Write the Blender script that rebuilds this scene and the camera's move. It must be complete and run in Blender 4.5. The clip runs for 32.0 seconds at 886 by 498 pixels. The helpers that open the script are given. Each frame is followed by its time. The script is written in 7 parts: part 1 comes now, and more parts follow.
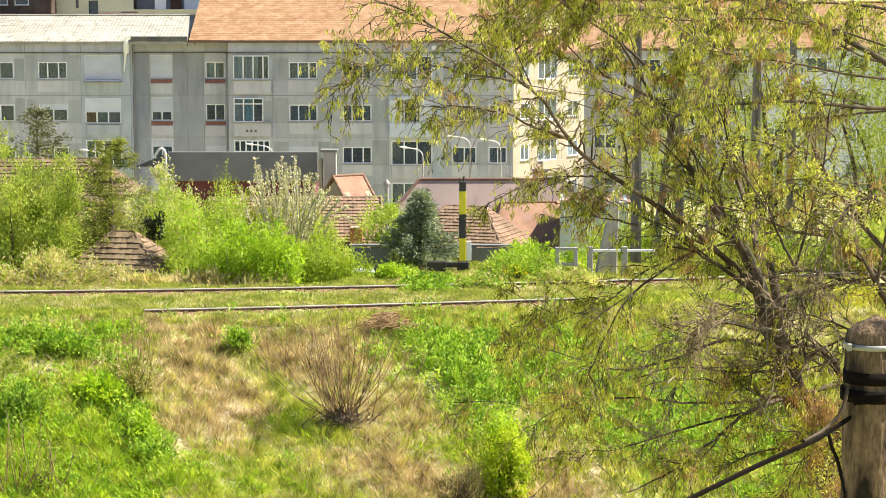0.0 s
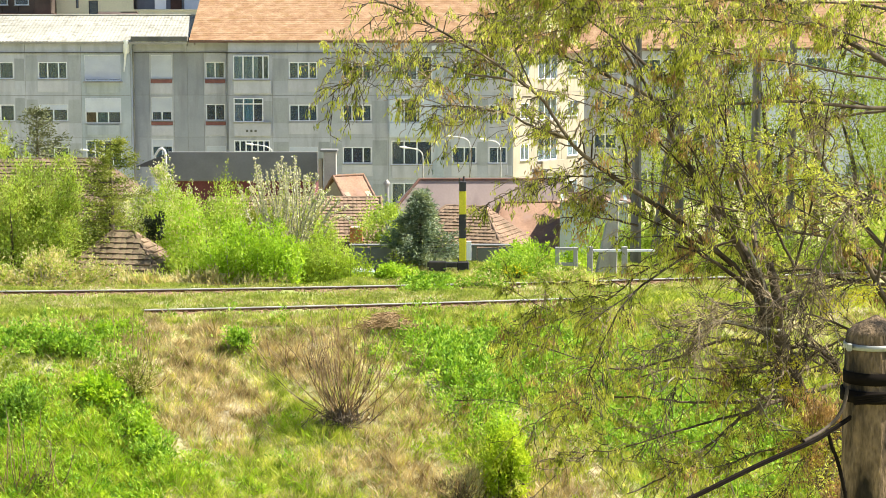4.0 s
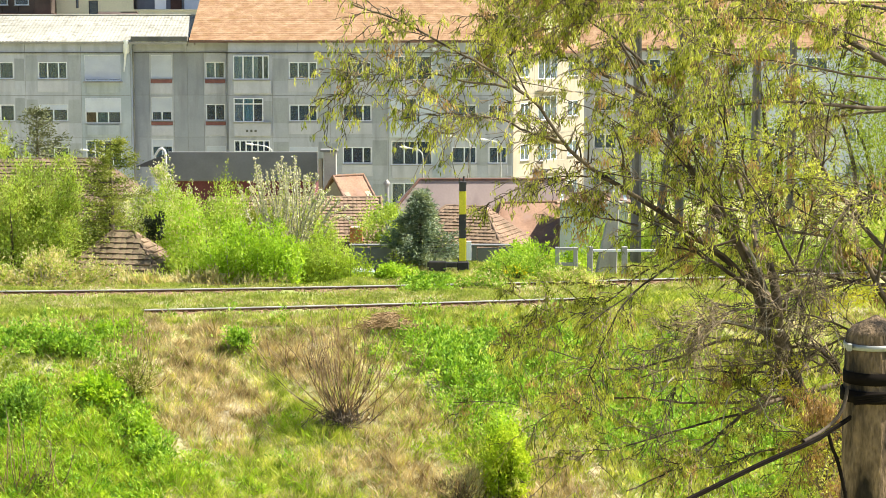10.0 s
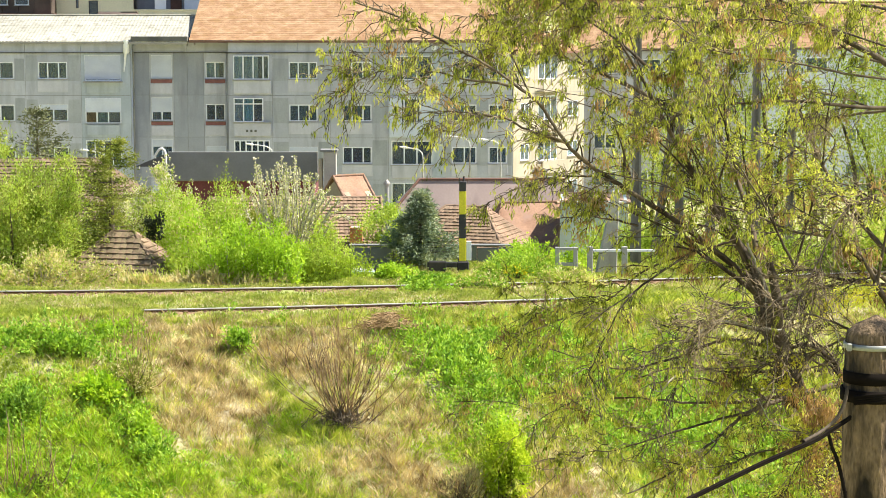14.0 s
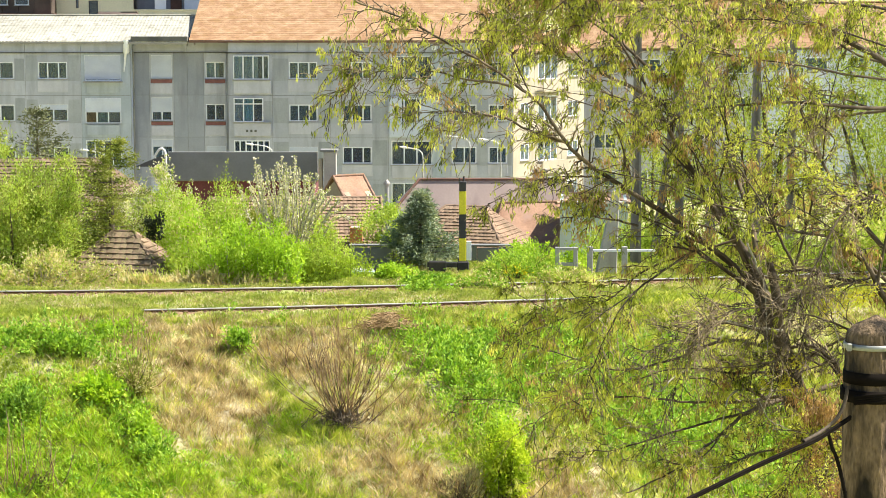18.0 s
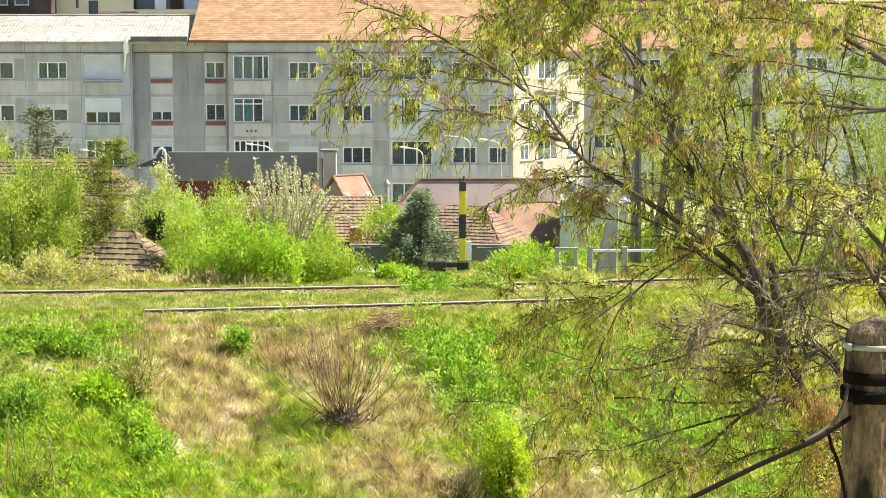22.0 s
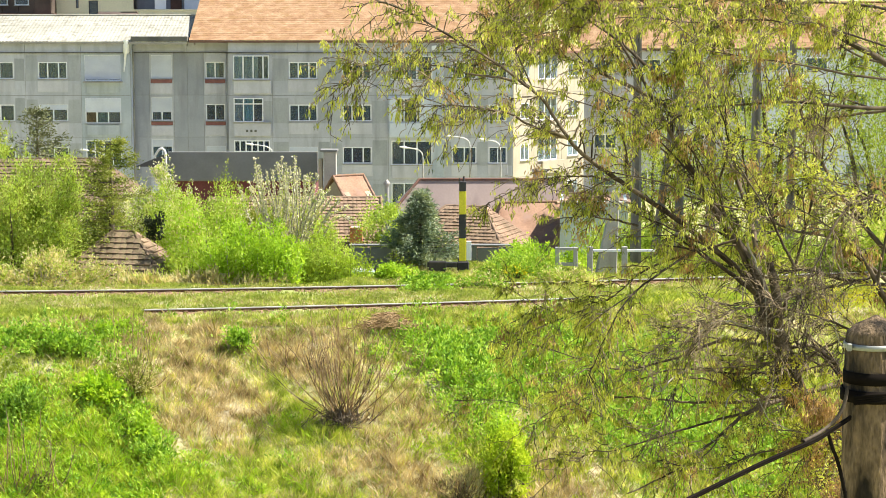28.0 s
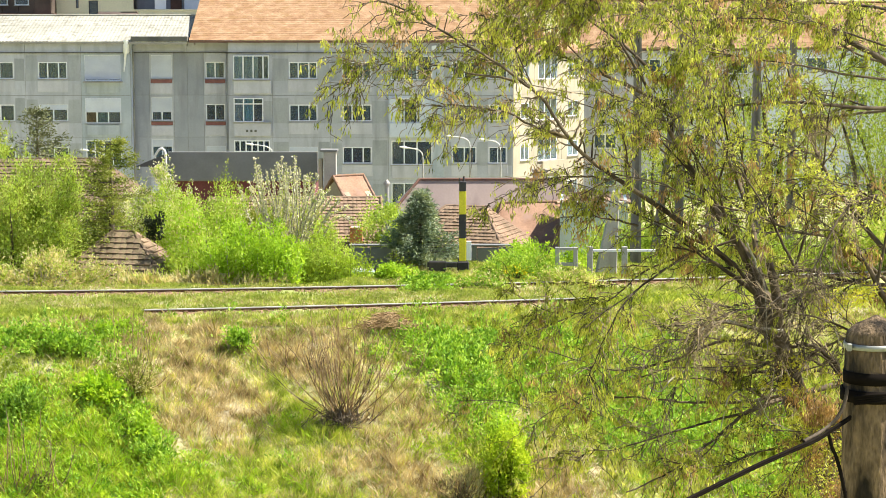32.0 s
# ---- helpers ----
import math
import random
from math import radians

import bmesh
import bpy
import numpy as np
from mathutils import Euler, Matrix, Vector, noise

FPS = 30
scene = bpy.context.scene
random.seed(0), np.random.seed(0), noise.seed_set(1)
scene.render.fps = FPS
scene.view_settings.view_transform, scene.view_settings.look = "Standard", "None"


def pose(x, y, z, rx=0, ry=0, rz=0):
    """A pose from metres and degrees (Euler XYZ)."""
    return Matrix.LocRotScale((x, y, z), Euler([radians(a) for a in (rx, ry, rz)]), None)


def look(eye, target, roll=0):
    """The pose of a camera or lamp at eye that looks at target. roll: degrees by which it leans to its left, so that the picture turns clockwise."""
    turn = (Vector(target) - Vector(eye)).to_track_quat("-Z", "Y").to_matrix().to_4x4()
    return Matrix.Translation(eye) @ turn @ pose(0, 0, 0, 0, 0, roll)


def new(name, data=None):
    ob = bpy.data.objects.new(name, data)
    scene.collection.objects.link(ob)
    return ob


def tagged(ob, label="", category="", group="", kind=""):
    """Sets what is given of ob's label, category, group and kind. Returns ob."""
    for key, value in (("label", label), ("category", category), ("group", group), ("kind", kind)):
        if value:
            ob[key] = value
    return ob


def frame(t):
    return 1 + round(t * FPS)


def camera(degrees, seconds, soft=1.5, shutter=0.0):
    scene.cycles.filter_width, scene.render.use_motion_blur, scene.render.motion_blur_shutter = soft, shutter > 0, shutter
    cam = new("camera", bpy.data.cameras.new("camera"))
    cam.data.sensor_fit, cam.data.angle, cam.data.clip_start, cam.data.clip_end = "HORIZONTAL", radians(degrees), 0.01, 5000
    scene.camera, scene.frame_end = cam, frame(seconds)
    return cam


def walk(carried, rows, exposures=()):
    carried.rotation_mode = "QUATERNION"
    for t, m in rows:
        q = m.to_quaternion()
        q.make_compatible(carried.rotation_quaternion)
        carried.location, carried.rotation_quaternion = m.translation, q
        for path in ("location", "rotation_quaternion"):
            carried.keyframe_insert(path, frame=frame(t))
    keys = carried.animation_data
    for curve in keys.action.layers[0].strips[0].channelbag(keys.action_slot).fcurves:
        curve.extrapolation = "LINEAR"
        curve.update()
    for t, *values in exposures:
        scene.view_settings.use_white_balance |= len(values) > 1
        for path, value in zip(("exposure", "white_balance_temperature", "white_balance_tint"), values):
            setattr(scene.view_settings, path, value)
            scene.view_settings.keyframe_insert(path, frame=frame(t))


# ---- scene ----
cam = camera(26.27, 32.0, soft=0.9)
EYE = pose(0, 0, 8.7, 83.564, 0, 0)
walk(cam, [(0, EYE), (32, EYE)], exposures=[(0, 1.15, 6750, 14), (0.2, 1.16, 6700, 13), (0.5, 1.19, 6560, 11), (1.2, 1.2, 6500, 10), (32, 1.2, 6500, 10)])

# ---------------------------------------------------------------- light
SUN_AZ, SUN_EL = 2.0, 55.0       # from +x towards +y, degrees
sun_dir = Vector((math.cos(radians(SUN_EL)) * math.cos(radians(SUN_AZ)),
                  math.cos(radians(SUN_EL)) * math.sin(radians(SUN_AZ)), math.sin(radians(SUN_EL))))
world = bpy.data.worlds.new("sky")
scene.world = world
world.use_nodes = True
wn = world.node_tree.nodes
sky = wn.new("ShaderNodeTexSky")
sky.sky_type = "NISHITA"
sky.sun_disc = False
sky.sun_elevation = radians(SUN_EL)
sky.sun_rotation = radians(90 - SUN_AZ)
world.node_tree.links.new(sky.outputs[0], wn["Background"].inputs[0])
wn["Background"].inputs[1].default_value = 0.072
sun = new("sun", bpy.data.lights.new("sun", "SUN"))
sun.data.energy, sun.data.angle, sun.data.color = 5.0, radians(0.53), (1.0, 0.93, 0.82)
sun.matrix_world = look(sun_dir * 60, (0, 0, 0))

# ---------------------------------------------------------------- materials
def base_nodes(name):
    m = bpy.data.materials.new(name)
    m.use_nodes = True
    return m, m.node_tree.nodes, m.node_tree.links, m.node_tree.nodes["Principled BSDF"]


def noise_node(nt, scale, detail, coord):
    n = nt.nodes.new("ShaderNodeTexNoise")
    n.inputs["Scale"].default_value, n.inputs["Detail"].default_value = scale, detail
    nt.links.new(coord, n.inputs["Vector"])
    return n.outputs["Fac"]


def ramp_node(nt, fac, stops):
    r = nt.nodes.new("ShaderNodeValToRGB")
    e = r.color_ramp.elements
    while len(e) < len(stops):
        e.new(0.5)
    for el, (p, c) in zip(e, stops):
        el.position, el.color = p, (*c, 1)
    nt.links.new(fac, r.inputs[0])
    return r.outputs[0]


def mix_node(nt, a, b, fac, mode="MIX"):
    x = nt.nodes.new("ShaderNodeMix")
    x.data_type, x.blend_type = "RGBA", mode
    for sock, v in ((x.inputs[0], fac), (x.inputs[6], a), (x.inputs[7], b)):
        if isinstance(v, (int, float)):
            sock.default_value = v
        elif isinstance(v, tuple):
            sock.default_value = (*v, 1)
        else:
            nt.links.new(v, sock)
    return x.outputs[2]


def surface(name, c1, c2, scale=1.0, fine=14.0, rough=0.85, bump=0.3, dist=0.02, metal=0.0, vary=0.0, stain=None, stretch=(1, 1, 1), lo=0.35, hi=0.65, grain_by=0.2, spec=0.5):
    """Two-scale procedural surface; vary: brightness spread between pieces."""
    m, nodes, links, bsdf = base_nodes(name)
    nt = m.node_tree
    tc = nodes.new("ShaderNodeTexCoord")
    mp = nodes.new("ShaderNodeMapping")
    mp.inputs["Scale"].default_value = stretch
    links.new(tc.outputs["Object"], mp.inputs[0])
    big = noise_node(nt, scale, 4, mp.outputs[0])
    small = noise_node(nt, fine, 5, mp.outputs[0])
    col = ramp_node(nt, big, [(lo, c1), (hi, c2)])
    grain = ramp_node(nt, small, [(0.3, (1 - grain_by,) * 3), (0.7, (1 + grain_by * 0.7,) * 3)])
    col = mix_node(nt, col, grain, 0.8, "MULTIPLY")
    if stain:
        st = nodes.new("ShaderNodeMapping")
        st.inputs["Scale"].default_value = (1.5, 1.5, 0.25)
        links.new(tc.outputs["Object"], st.inputs[0])
        sf = ramp_node(nt, noise_node(nt, 1.3, 6, st.outputs[0]), [(0.5, (0, 0, 0)), (0.72, (1, 1, 1))])
        col = mix_node(nt, col, stain, sf)
    if vary:
        info = nodes.new("ShaderNodeObjectInfo")
        tone = ramp_node(nt, info.outputs["Random"], [(0, (1 - vary,) * 3), (1, (1 + vary,) * 3)])
        col = mix_node(nt, col, tone, 1.0, "MULTIPLY")
    links.new(col, bsdf.inputs["Base Color"])
    bsdf.inputs["Roughness"].default_value, bsdf.inputs["Metallic"].default_value = rough, metal
    bsdf.inputs["Specular IOR Level"].default_value = spec
    if bump:
        b = nodes.new("ShaderNodeBump")
        b.inputs["Strength"].default_value, b.inputs["Distance"].default_value = bump, dist
        links.new(small, b.inputs["Height"])
        links.new(b.outputs[0], bsdf.inputs["Normal"])
    return m


def foliage(name, stops, glow=0.45, patch=1.2, rough=0.6):
    """Thin leaf: reflects and lets light through; the tone differs from leaf to leaf and from clump to clump."""
    m, nodes, links, bsdf = base_nodes(name)
    nt = m.node_tree
    geo = nodes.new("ShaderNodeNewGeometry")
    tc = nodes.new("ShaderNodeTexCoord")
    big = noise_node(nt, patch, 3, tc.outputs["Object"])
    add = nodes.new("ShaderNodeMath")
    add.operation = "MULTIPLY_ADD"
    links.new(geo.outputs["Random Per Island"], add.inputs[0])
    add.inputs[1].default_value = 0.5
    sc = nodes.new("ShaderNodeMath")
    sc.operation = "MULTIPLY_ADD"
    links.new(big, sc.inputs[0])
    sc.inputs[1].default_value, sc.inputs[2].default_value = 2.2, -0.86
    links.new(sc.outputs[0], add.inputs[2])
    col = ramp_node(nt, add.outputs[0], stops)
    links.new(col, bsdf.inputs["Base Color"])
    bsdf.inputs["Roughness"].default_value = rough
    bsdf.inputs["Specular IOR Level"].default_value = 0.25
    tr = nodes.new("ShaderNodeBsdfTranslucent")
    warm = mix_node(nt, col, (1.25, 1.15, 0.55), 1.0, "MULTIPLY")
    links.new(warm, tr.inputs[0])
    mx = nodes.new("ShaderNodeMixShader")
    mx.inputs[0].default_value = glow
    links.new(bsdf.outputs[0], mx.inputs[1])
    links.new(tr.outputs[0], mx.inputs[2])
    links.new(mx.outputs[0], nodes["Material Output"].inputs[0])
    return m


def pane_material(name, tint, rough=0.04):
    m, nodes, links, bsdf = base_nodes(name)
    bsdf.inputs["Base Color"].default_value = (*tint, 1)
    bsdf.inputs["Roughness"].default_value = rough
    bsdf.inputs["Transmission Weight"].default_value = 0.92
    bsdf.inputs["IOR"].default_value = 1.5
    return m


M_ground = surface("meadow_soil", (0.29, 0.33, 0.09), (0.40, 0.345, 0.21), 0.7, 6, 0.95, 0.6, 0.05)
M_ballast = surface("rusty_ballast", (0.12, 0.07, 0.04), (0.34, 0.22, 0.12), 5, 22, 0.95, 0.9, 0.03, grain_by=0.4)
M_rail = surface("rail_steel", (0.44, 0.44, 0.40), (0.58, 0.575, 0.53), 2, 60, 0.45, 0.1, 0.002, 0.05)
# pale tan: the light on the foot's upper face, put into its colour
M_foot = surface("lit_rail_foot", (0.30, 0.22, 0.15), (0.44, 0.34, 0.24), 3, 40, 0.9, 0.2, 0.003, spec=0.2)
M_rust = surface("rust", (0.11, 0.066, 0.04), (0.20, 0.12, 0.075), 3, 50, 0.9, 0.3, 0.005, spec=0.2)
M_sleeper = surface("old_sleeper", (0.15, 0.10, 0.07), (0.26, 0.18, 0.12), 2, 30, 0.9, 0.4, 0.01, vary=0.2)
M_panel = surface("facade_panel", (0.419, 0.44, 0.512), (0.525, 0.54, 0.616), 0.45, 9, 0.92, 0.15, 0.006, vary=0.09, stain=(0.36, 0.37, 0.424), grain_by=0.08)
# M_panel's grey made darker; on the loggia wall it stands for shade
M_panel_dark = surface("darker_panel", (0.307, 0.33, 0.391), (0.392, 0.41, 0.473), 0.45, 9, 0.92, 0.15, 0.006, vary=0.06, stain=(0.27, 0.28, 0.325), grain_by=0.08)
M_infill = surface("infill_panel", (0.34, 0.36, 0.40), (0.42, 0.44, 0.48), 0.6, 9, 0.92, 0.15, 0.006, vary=0.08, stain=(0.29, 0.305, 0.335), grain_by=0.1)
M_spandrel = surface("light_panel", (0.498, 0.505, 0.578), (0.583, 0.585, 0.66), 0.7, 10, 0.9, 0.15, 0.006, vary=0.06, stain=(0.435, 0.44, 0.495), grain_by=0.07)
M_greenpanel = surface("grey_blue_render", (0.40, 0.45, 0.53), (0.49, 0.54, 0.62), 0.5, 9, 0.9, 0.15, 0.006, stain=(0.34, 0.38, 0.44), grain_by=0.08)
M_bluepanel = surface("pale_blue_render", (0.52, 0.58, 0.70), (0.62, 0.67, 0.78), 0.5, 9, 0.9, 0.15, 0.006, grain_by=0.07)
# cream raised far above M_cream to put sunshine into the colour
M_sunlit = surface("sun_painted_cream_render", (0.74, 0.69, 0.50), (0.82, 0.77, 0.58), 0.4, 10, 0.9, 0.15, 0.006, grain_by=0.1, spec=0.2)
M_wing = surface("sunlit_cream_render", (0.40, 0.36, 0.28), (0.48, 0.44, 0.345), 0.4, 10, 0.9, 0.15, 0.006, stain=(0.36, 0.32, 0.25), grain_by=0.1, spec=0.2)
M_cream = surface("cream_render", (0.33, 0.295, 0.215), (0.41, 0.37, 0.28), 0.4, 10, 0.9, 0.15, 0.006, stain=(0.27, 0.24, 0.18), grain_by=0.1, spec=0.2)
M_dark_joint = surface("dark_bitumen", (0.10, 0.10, 0.10), (0.16, 0.16, 0.15), 1, 20, 0.9, 0.2, 0.01)
M_joint = surface("joint_mortar", (0.25, 0.255, 0.25), (0.32, 0.325, 0.315), 1, 20, 0.9, 0.2, 0.01)
M_white = surface("white_plastic", (0.80, 0.82, 0.88), (0.86, 0.88, 0.92), 1, 20, 0.45, 0.05, 0.002, grain_by=0.05)
M_blind = surface("roller_blind", (0.52, 0.56, 0.68), (0.61, 0.65, 0.76), 0.8, 12, 0.6, 0.1, 0.004, vary=0.08, grain_by=0.06)
M_redstrip = surface("faded_red_sill", (0.20, 0.08, 0.08), (0.28, 0.125, 0.115), 2, 20, 0.85, 0.2, 0.005)
# near-black wall and dark curtain colours hold the shade of unlit rooms
M_room = surface("room_shade_colour", (0.035, 0.04, 0.037), (0.07, 0.07, 0.065), 0.8, 6, 0.95, 0)
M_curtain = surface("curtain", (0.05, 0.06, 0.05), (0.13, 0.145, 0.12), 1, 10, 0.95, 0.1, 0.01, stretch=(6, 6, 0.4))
M_net = surface("net_curtain", (0.30, 0.33, 0.33), (0.46, 0.48, 0.47), 1, 10, 0.95, 0.1, 0.01, stretch=(6, 6, 0.4))
M_glass = pane_material("window_glass", (0.46, 0.60, 0.70))
M_blueglass = pane_material("blue_glass", (0.35, 0.65, 0.8))
M_brownglass = pane_material("brown_glass", (0.42, 0.3, 0.25))
M_rooftile = surface("orange_tile", (0.27, 0.157, 0.085), (0.39, 0.258, 0.152), 1.6, 13, 0.92, 0.4, 0.015, vary=0.08, stain=(0.263, 0.162, 0.0748), grain_by=0.42, spec=0.2)
M_oldtile = surface("old_clay_tile", (0.20, 0.14, 0.10), (0.32, 0.22, 0.15), 1.2, 20, 0.95, 0.3, 0.01, vary=0.25, stain=(0.15, 0.115, 0.075), spec=0.2)
M_moss_shade_tile = surface("mossy_shade_tile", (0.14, 0.10, 0.07), (0.245, 0.175, 0.12), 1.5, 20, 0.95, 0.3, 0.01, vary=0.3, stain=(0.13, 0.115, 0.06), spec=0.2)
M_planks = surface("dark_brown_boarding", (0.07, 0.05, 0.04), (0.12, 0.09, 0.07), 1, 14, 0.85, 0.3, 0.01)
M_redtile = surface("red_tile", (0.225, 0.135, 0.09), (0.315, 0.20, 0.135), 1.2, 12, 0.92, 0.3, 0.01, vary=0.2, stain=(0.246, 0.165, 0.128), spec=0.2)
M_eternit = surface("fibre_cement", (0.304, 0.302, 0.254), (0.38, 0.379, 0.322), 0.5, 10, 0.95, 0.3, 0.01, vary=0.06, stain=(0.209, 0.202, 0.163), spec=0.2)
M_fascia = surface("brown_fascia", (0.16, 0.09, 0.07), (0.24, 0.13, 0.1), 1, 14, 0.8, 0.2, 0.01)
M_gutter = surface("zinc_gutter", (0.3, 0.29, 0.27), (0.4, 0.38, 0.35), 1, 14, 0.5, 0.1, 0.005, 0.4)
M_felt = surface("grey_roof_felt", (0.18, 0.185, 0.185), (0.23, 0.235, 0.235), 0.6, 10, 0.9, 0.1, 0.004, grain_by=0.06)
M_maroon = surface("maroon_wall", (0.14, 0.04, 0.05), (0.20, 0.062, 0.07), 0.8, 12, 0.8, 0.2, 0.01)
M_pink = surface("faded_pink_sheet", (0.34, 0.27, 0.245), (0.42, 0.335, 0.30), 0.5, 12, 0.8, 0.1, 0.004, stain=(0.3, 0.24, 0.22), grain_by=0.06)
M_plaster = surface("old_plaster", (0.36, 0.35, 0.32), (0.48, 0.46, 0.42), 0.8, 14, 0.92, 0.3, 0.01, stain=(0.27, 0.26, 0.23), grain_by=0.12)
M_brick = surface("red_brick", (0.62, 0.21, 0.085), (0.7, 0.29, 0.13), 3, 24, 0.9, 0.3, 0.01, vary=0.12)
M_concrete = surface("weathered_concrete", (0.32, 0.32, 0.31), (0.45, 0.445, 0.42), 1.2, 18, 0.92, 0.35, 0.01, stain=(0.22, 0.22, 0.2), grain_by=0.14)
# weathered concrete, darkened to put the near faces' shade into the colour
M_greypole = surface("shade_darkened_weathered_pole", (0.15, 0.14, 0.135), (0.25, 0.235, 0.22), 1.2, 18, 0.92, 0.35, 0.01, stain=(0.11, 0.105, 0.1), grain_by=0.18, stretch=(1, 1, 0.4))
M_lamp = surface("lamp_white", (0.7, 0.71, 0.7), (0.8, 0.8, 0.79), 1, 20, 0.4, 0.05, 0.002)
M_yellow = surface("signal_yellow", (0.72, 0.62, 0.03), (0.82, 0.72, 0.05), 1.5, 20, 0.5, 0.1, 0.003, stain=(0.6, 0.52, 0.06))
M_black = surface("black_paint", (0.025, 0.025, 0.03), (0.05, 0.05, 0.055), 1.5, 20, 0.6, 0.15, 0.003)
M_iron = surface("dark_iron", (0.03, 0.03, 0.032), (0.06, 0.055, 0.05), 2, 24, 0.7, 0.2, 0.005, 0.3)
M_bark = surface("bark", (0.04, 0.032, 0.023), (0.16, 0.128, 0.09), 4, 30, 0.95, 0.8, 0.02, stretch=(1, 1, 0.4), spec=0.2)
M_willow = surface("willow_bark", (0.04, 0.03, 0.021), (0.165, 0.132, 0.09), 3, 26, 0.95, 0.8, 0.02, stretch=(1, 1, 0.4), spec=0.2)
M_twig = surface("pale_twig", (0.045, 0.034, 0.02), (0.34, 0.265, 0.165), 2.5, 30, 0.9, 0.4, 0.005, lo=0.42, hi=0.62)
M_paleshoot = surface("pale_shoot_bark", (0.30, 0.28, 0.22), (0.48, 0.45, 0.37), 3, 30, 0.9, 0.3, 0.004)
M_deadtwig = surface("brown_stems", (0.13, 0.078, 0.036), (0.40, 0.27, 0.135), 3, 30, 0.9, 0.3, 0.004)
M_pole = surface("weathered_pole_wood", (0.025, 0.02, 0.014), (0.34, 0.24, 0.14), 2.2, 14, 0.92, 0.9, 0.02, stretch=(4, 4, 1.2), stain=(0.03, 0.024, 0.017), grain_by=0.65, spec=0.2, lo=0.4, hi=0.62)
M_cable = surface("black_cable", (0.008, 0.006, 0.005), (0.018, 0.015, 0.012), 3, 30, 0.9, 0.1, 0.002, spec=0.03)
M_strap = surface("steel_strap", (0.25, 0.265, 0.24), (0.36, 0.37, 0.34), 4, 40, 0.45, 0.1, 0.002, 0.4)
M_turquoise = surface("pale_turquoise_render", (0.36, 0.47, 0.46), (0.46, 0.57, 0.56), 0.6, 10, 0.9, 0.15, 0.006, stain=(0.3, 0.38, 0.37), grain_by=0.08)
M_brush = surface("cut_brush", (0.20, 0.125, 0.055), (0.44, 0.31, 0.15), 3, 30, 0.9, 0.3, 0.004)

F_willow = foliage("willow_leaf", [(0.0, (0.07, 0.10, 0.02)), (0.45, (0.36, 0.43, 0.075)), (1.0, (0.82, 0.83, 0.28))], 0.62, 3.0)
F_young = foliage("young_willow_leaf", [(0.0, (0.16, 0.22, 0.03)), (0.45, (0.48, 0.56, 0.085)), (1.0, (0.86, 0.87, 0.28))], 0.52, 3.0)
F_brown = foliage("dry_catkin", [(0.0, (0.20, 0.125, 0.06)), (1.0, (0.64, 0.44, 0.24))], 0.45)
F_lime = foliage("lime_leaf", [(0.0, (0.20, 0.33, 0.025)), (0.5, (0.375, 0.58, 0.055)), (1.0, (0.59, 0.75, 0.15))], 0.55)
F_feather = foliage("feathery_leaf", [(0.0, (0.24, 0.34, 0.035)), (0.5, (0.42, 0.58, 0.085)), (1.0, (0.67, 0.77, 0.25))], 0.55)
F_gold = foliage("golden_leaf", [(0.0, (0.44, 0.46, 0.04)), (1.0, (0.78, 0.76, 0.12))], 0.55)
F_pale = foliage("pale_leaf", [(0.0, (0.20, 0.30, 0.04)), (0.5, (0.395, 0.55, 0.095)), (1.0, (0.68, 0.74, 0.29))], 0.54)
F_olive = foliage("olive_leaf", [(0.0, (0.11, 0.16, 0.025)), (0.5, (0.23, 0.28, 0.05)), (1.0, (0.40, 0.42, 0.11))], 0.4)
F_straw = foliage("straw_leaf", [(0.0, (0.42, 0.37, 0.19)), (0.5, (0.62, 0.57, 0.34)), (1.0, (0.80, 0.75, 0.52))], 0.5)
F_spruce = foliage("spruce_needle", [(0.0, (0.09, 0.14, 0.10)), (0.6, (0.24, 0.31, 0.21)), (1.0, (0.46, 0.51, 0.34))], 0.3)
F_fir = foliage("fir_needle", [(0.0, (0.10, 0.12, 0.06)), (1.0, (0.24, 0.26, 0.14))], 0.2)
F_weed = foliage("young_weed_leaf", [(0.0, (0.20, 0.38, 0.02)), (0.5, (0.39, 0.60, 0.04)), (1.0, (0.64, 0.79, 0.11))], 0.5, 1.6)
F_goldlime = foliage("golden_lime_leaf", [(0.0, (0.21, 0.34, 0.02)), (0.5, (0.43, 0.58, 0.045)), (1.0, (0.72, 0.80, 0.13))], 0.56, 2.0)
F_ivygreen = foliage("dark_weed_leaf", [(0.0, (0.08, 0.17, 0.02)), (0.6, (0.22, 0.38, 0.05)), (1.0, (0.42, 0.58, 0.1))], 0.4)
F_ivy = foliage("ivy_leaf", [(0.0, (0.012, 0.02, 0.012)), (1.0, (0.05, 0.07, 0.03))], 0.1)
F_yellow = foliage("yellow_flower", [(0.0, (0.6, 0.5, 0.02)), (1.0, (0.8, 0.72, 0.06))], 0.3)
F_blossom = foliage("blossom", [(0.0, (0.52, 0.52, 0.36)), (1.0, (0.84, 0.82, 0.70))], 0.35)
F_grass = foliage("grass_blade", [(0.0, (0.15, 0.23, 0.03)), (0.5, (0.38, 0.48, 0.085)), (1.0, (0.72, 0.74, 0.26))], 0.58, 2.2)
F_dry = foliage("dry_blade", [(0.0, (0.22, 0.17, 0.09)), (0.5, (0.51, 0.44, 0.27)), (1.0, (0.82, 0.74, 0.53))], 0.4, 2.2)
F_turf = foliage("turf_blade", [(0.0, (0.16, 0.22, 0.04)), (0.5, (0.32, 0.41, 0.09)), (1.0, (0.56, 0.60, 0.22))], 0.52, 1.4)
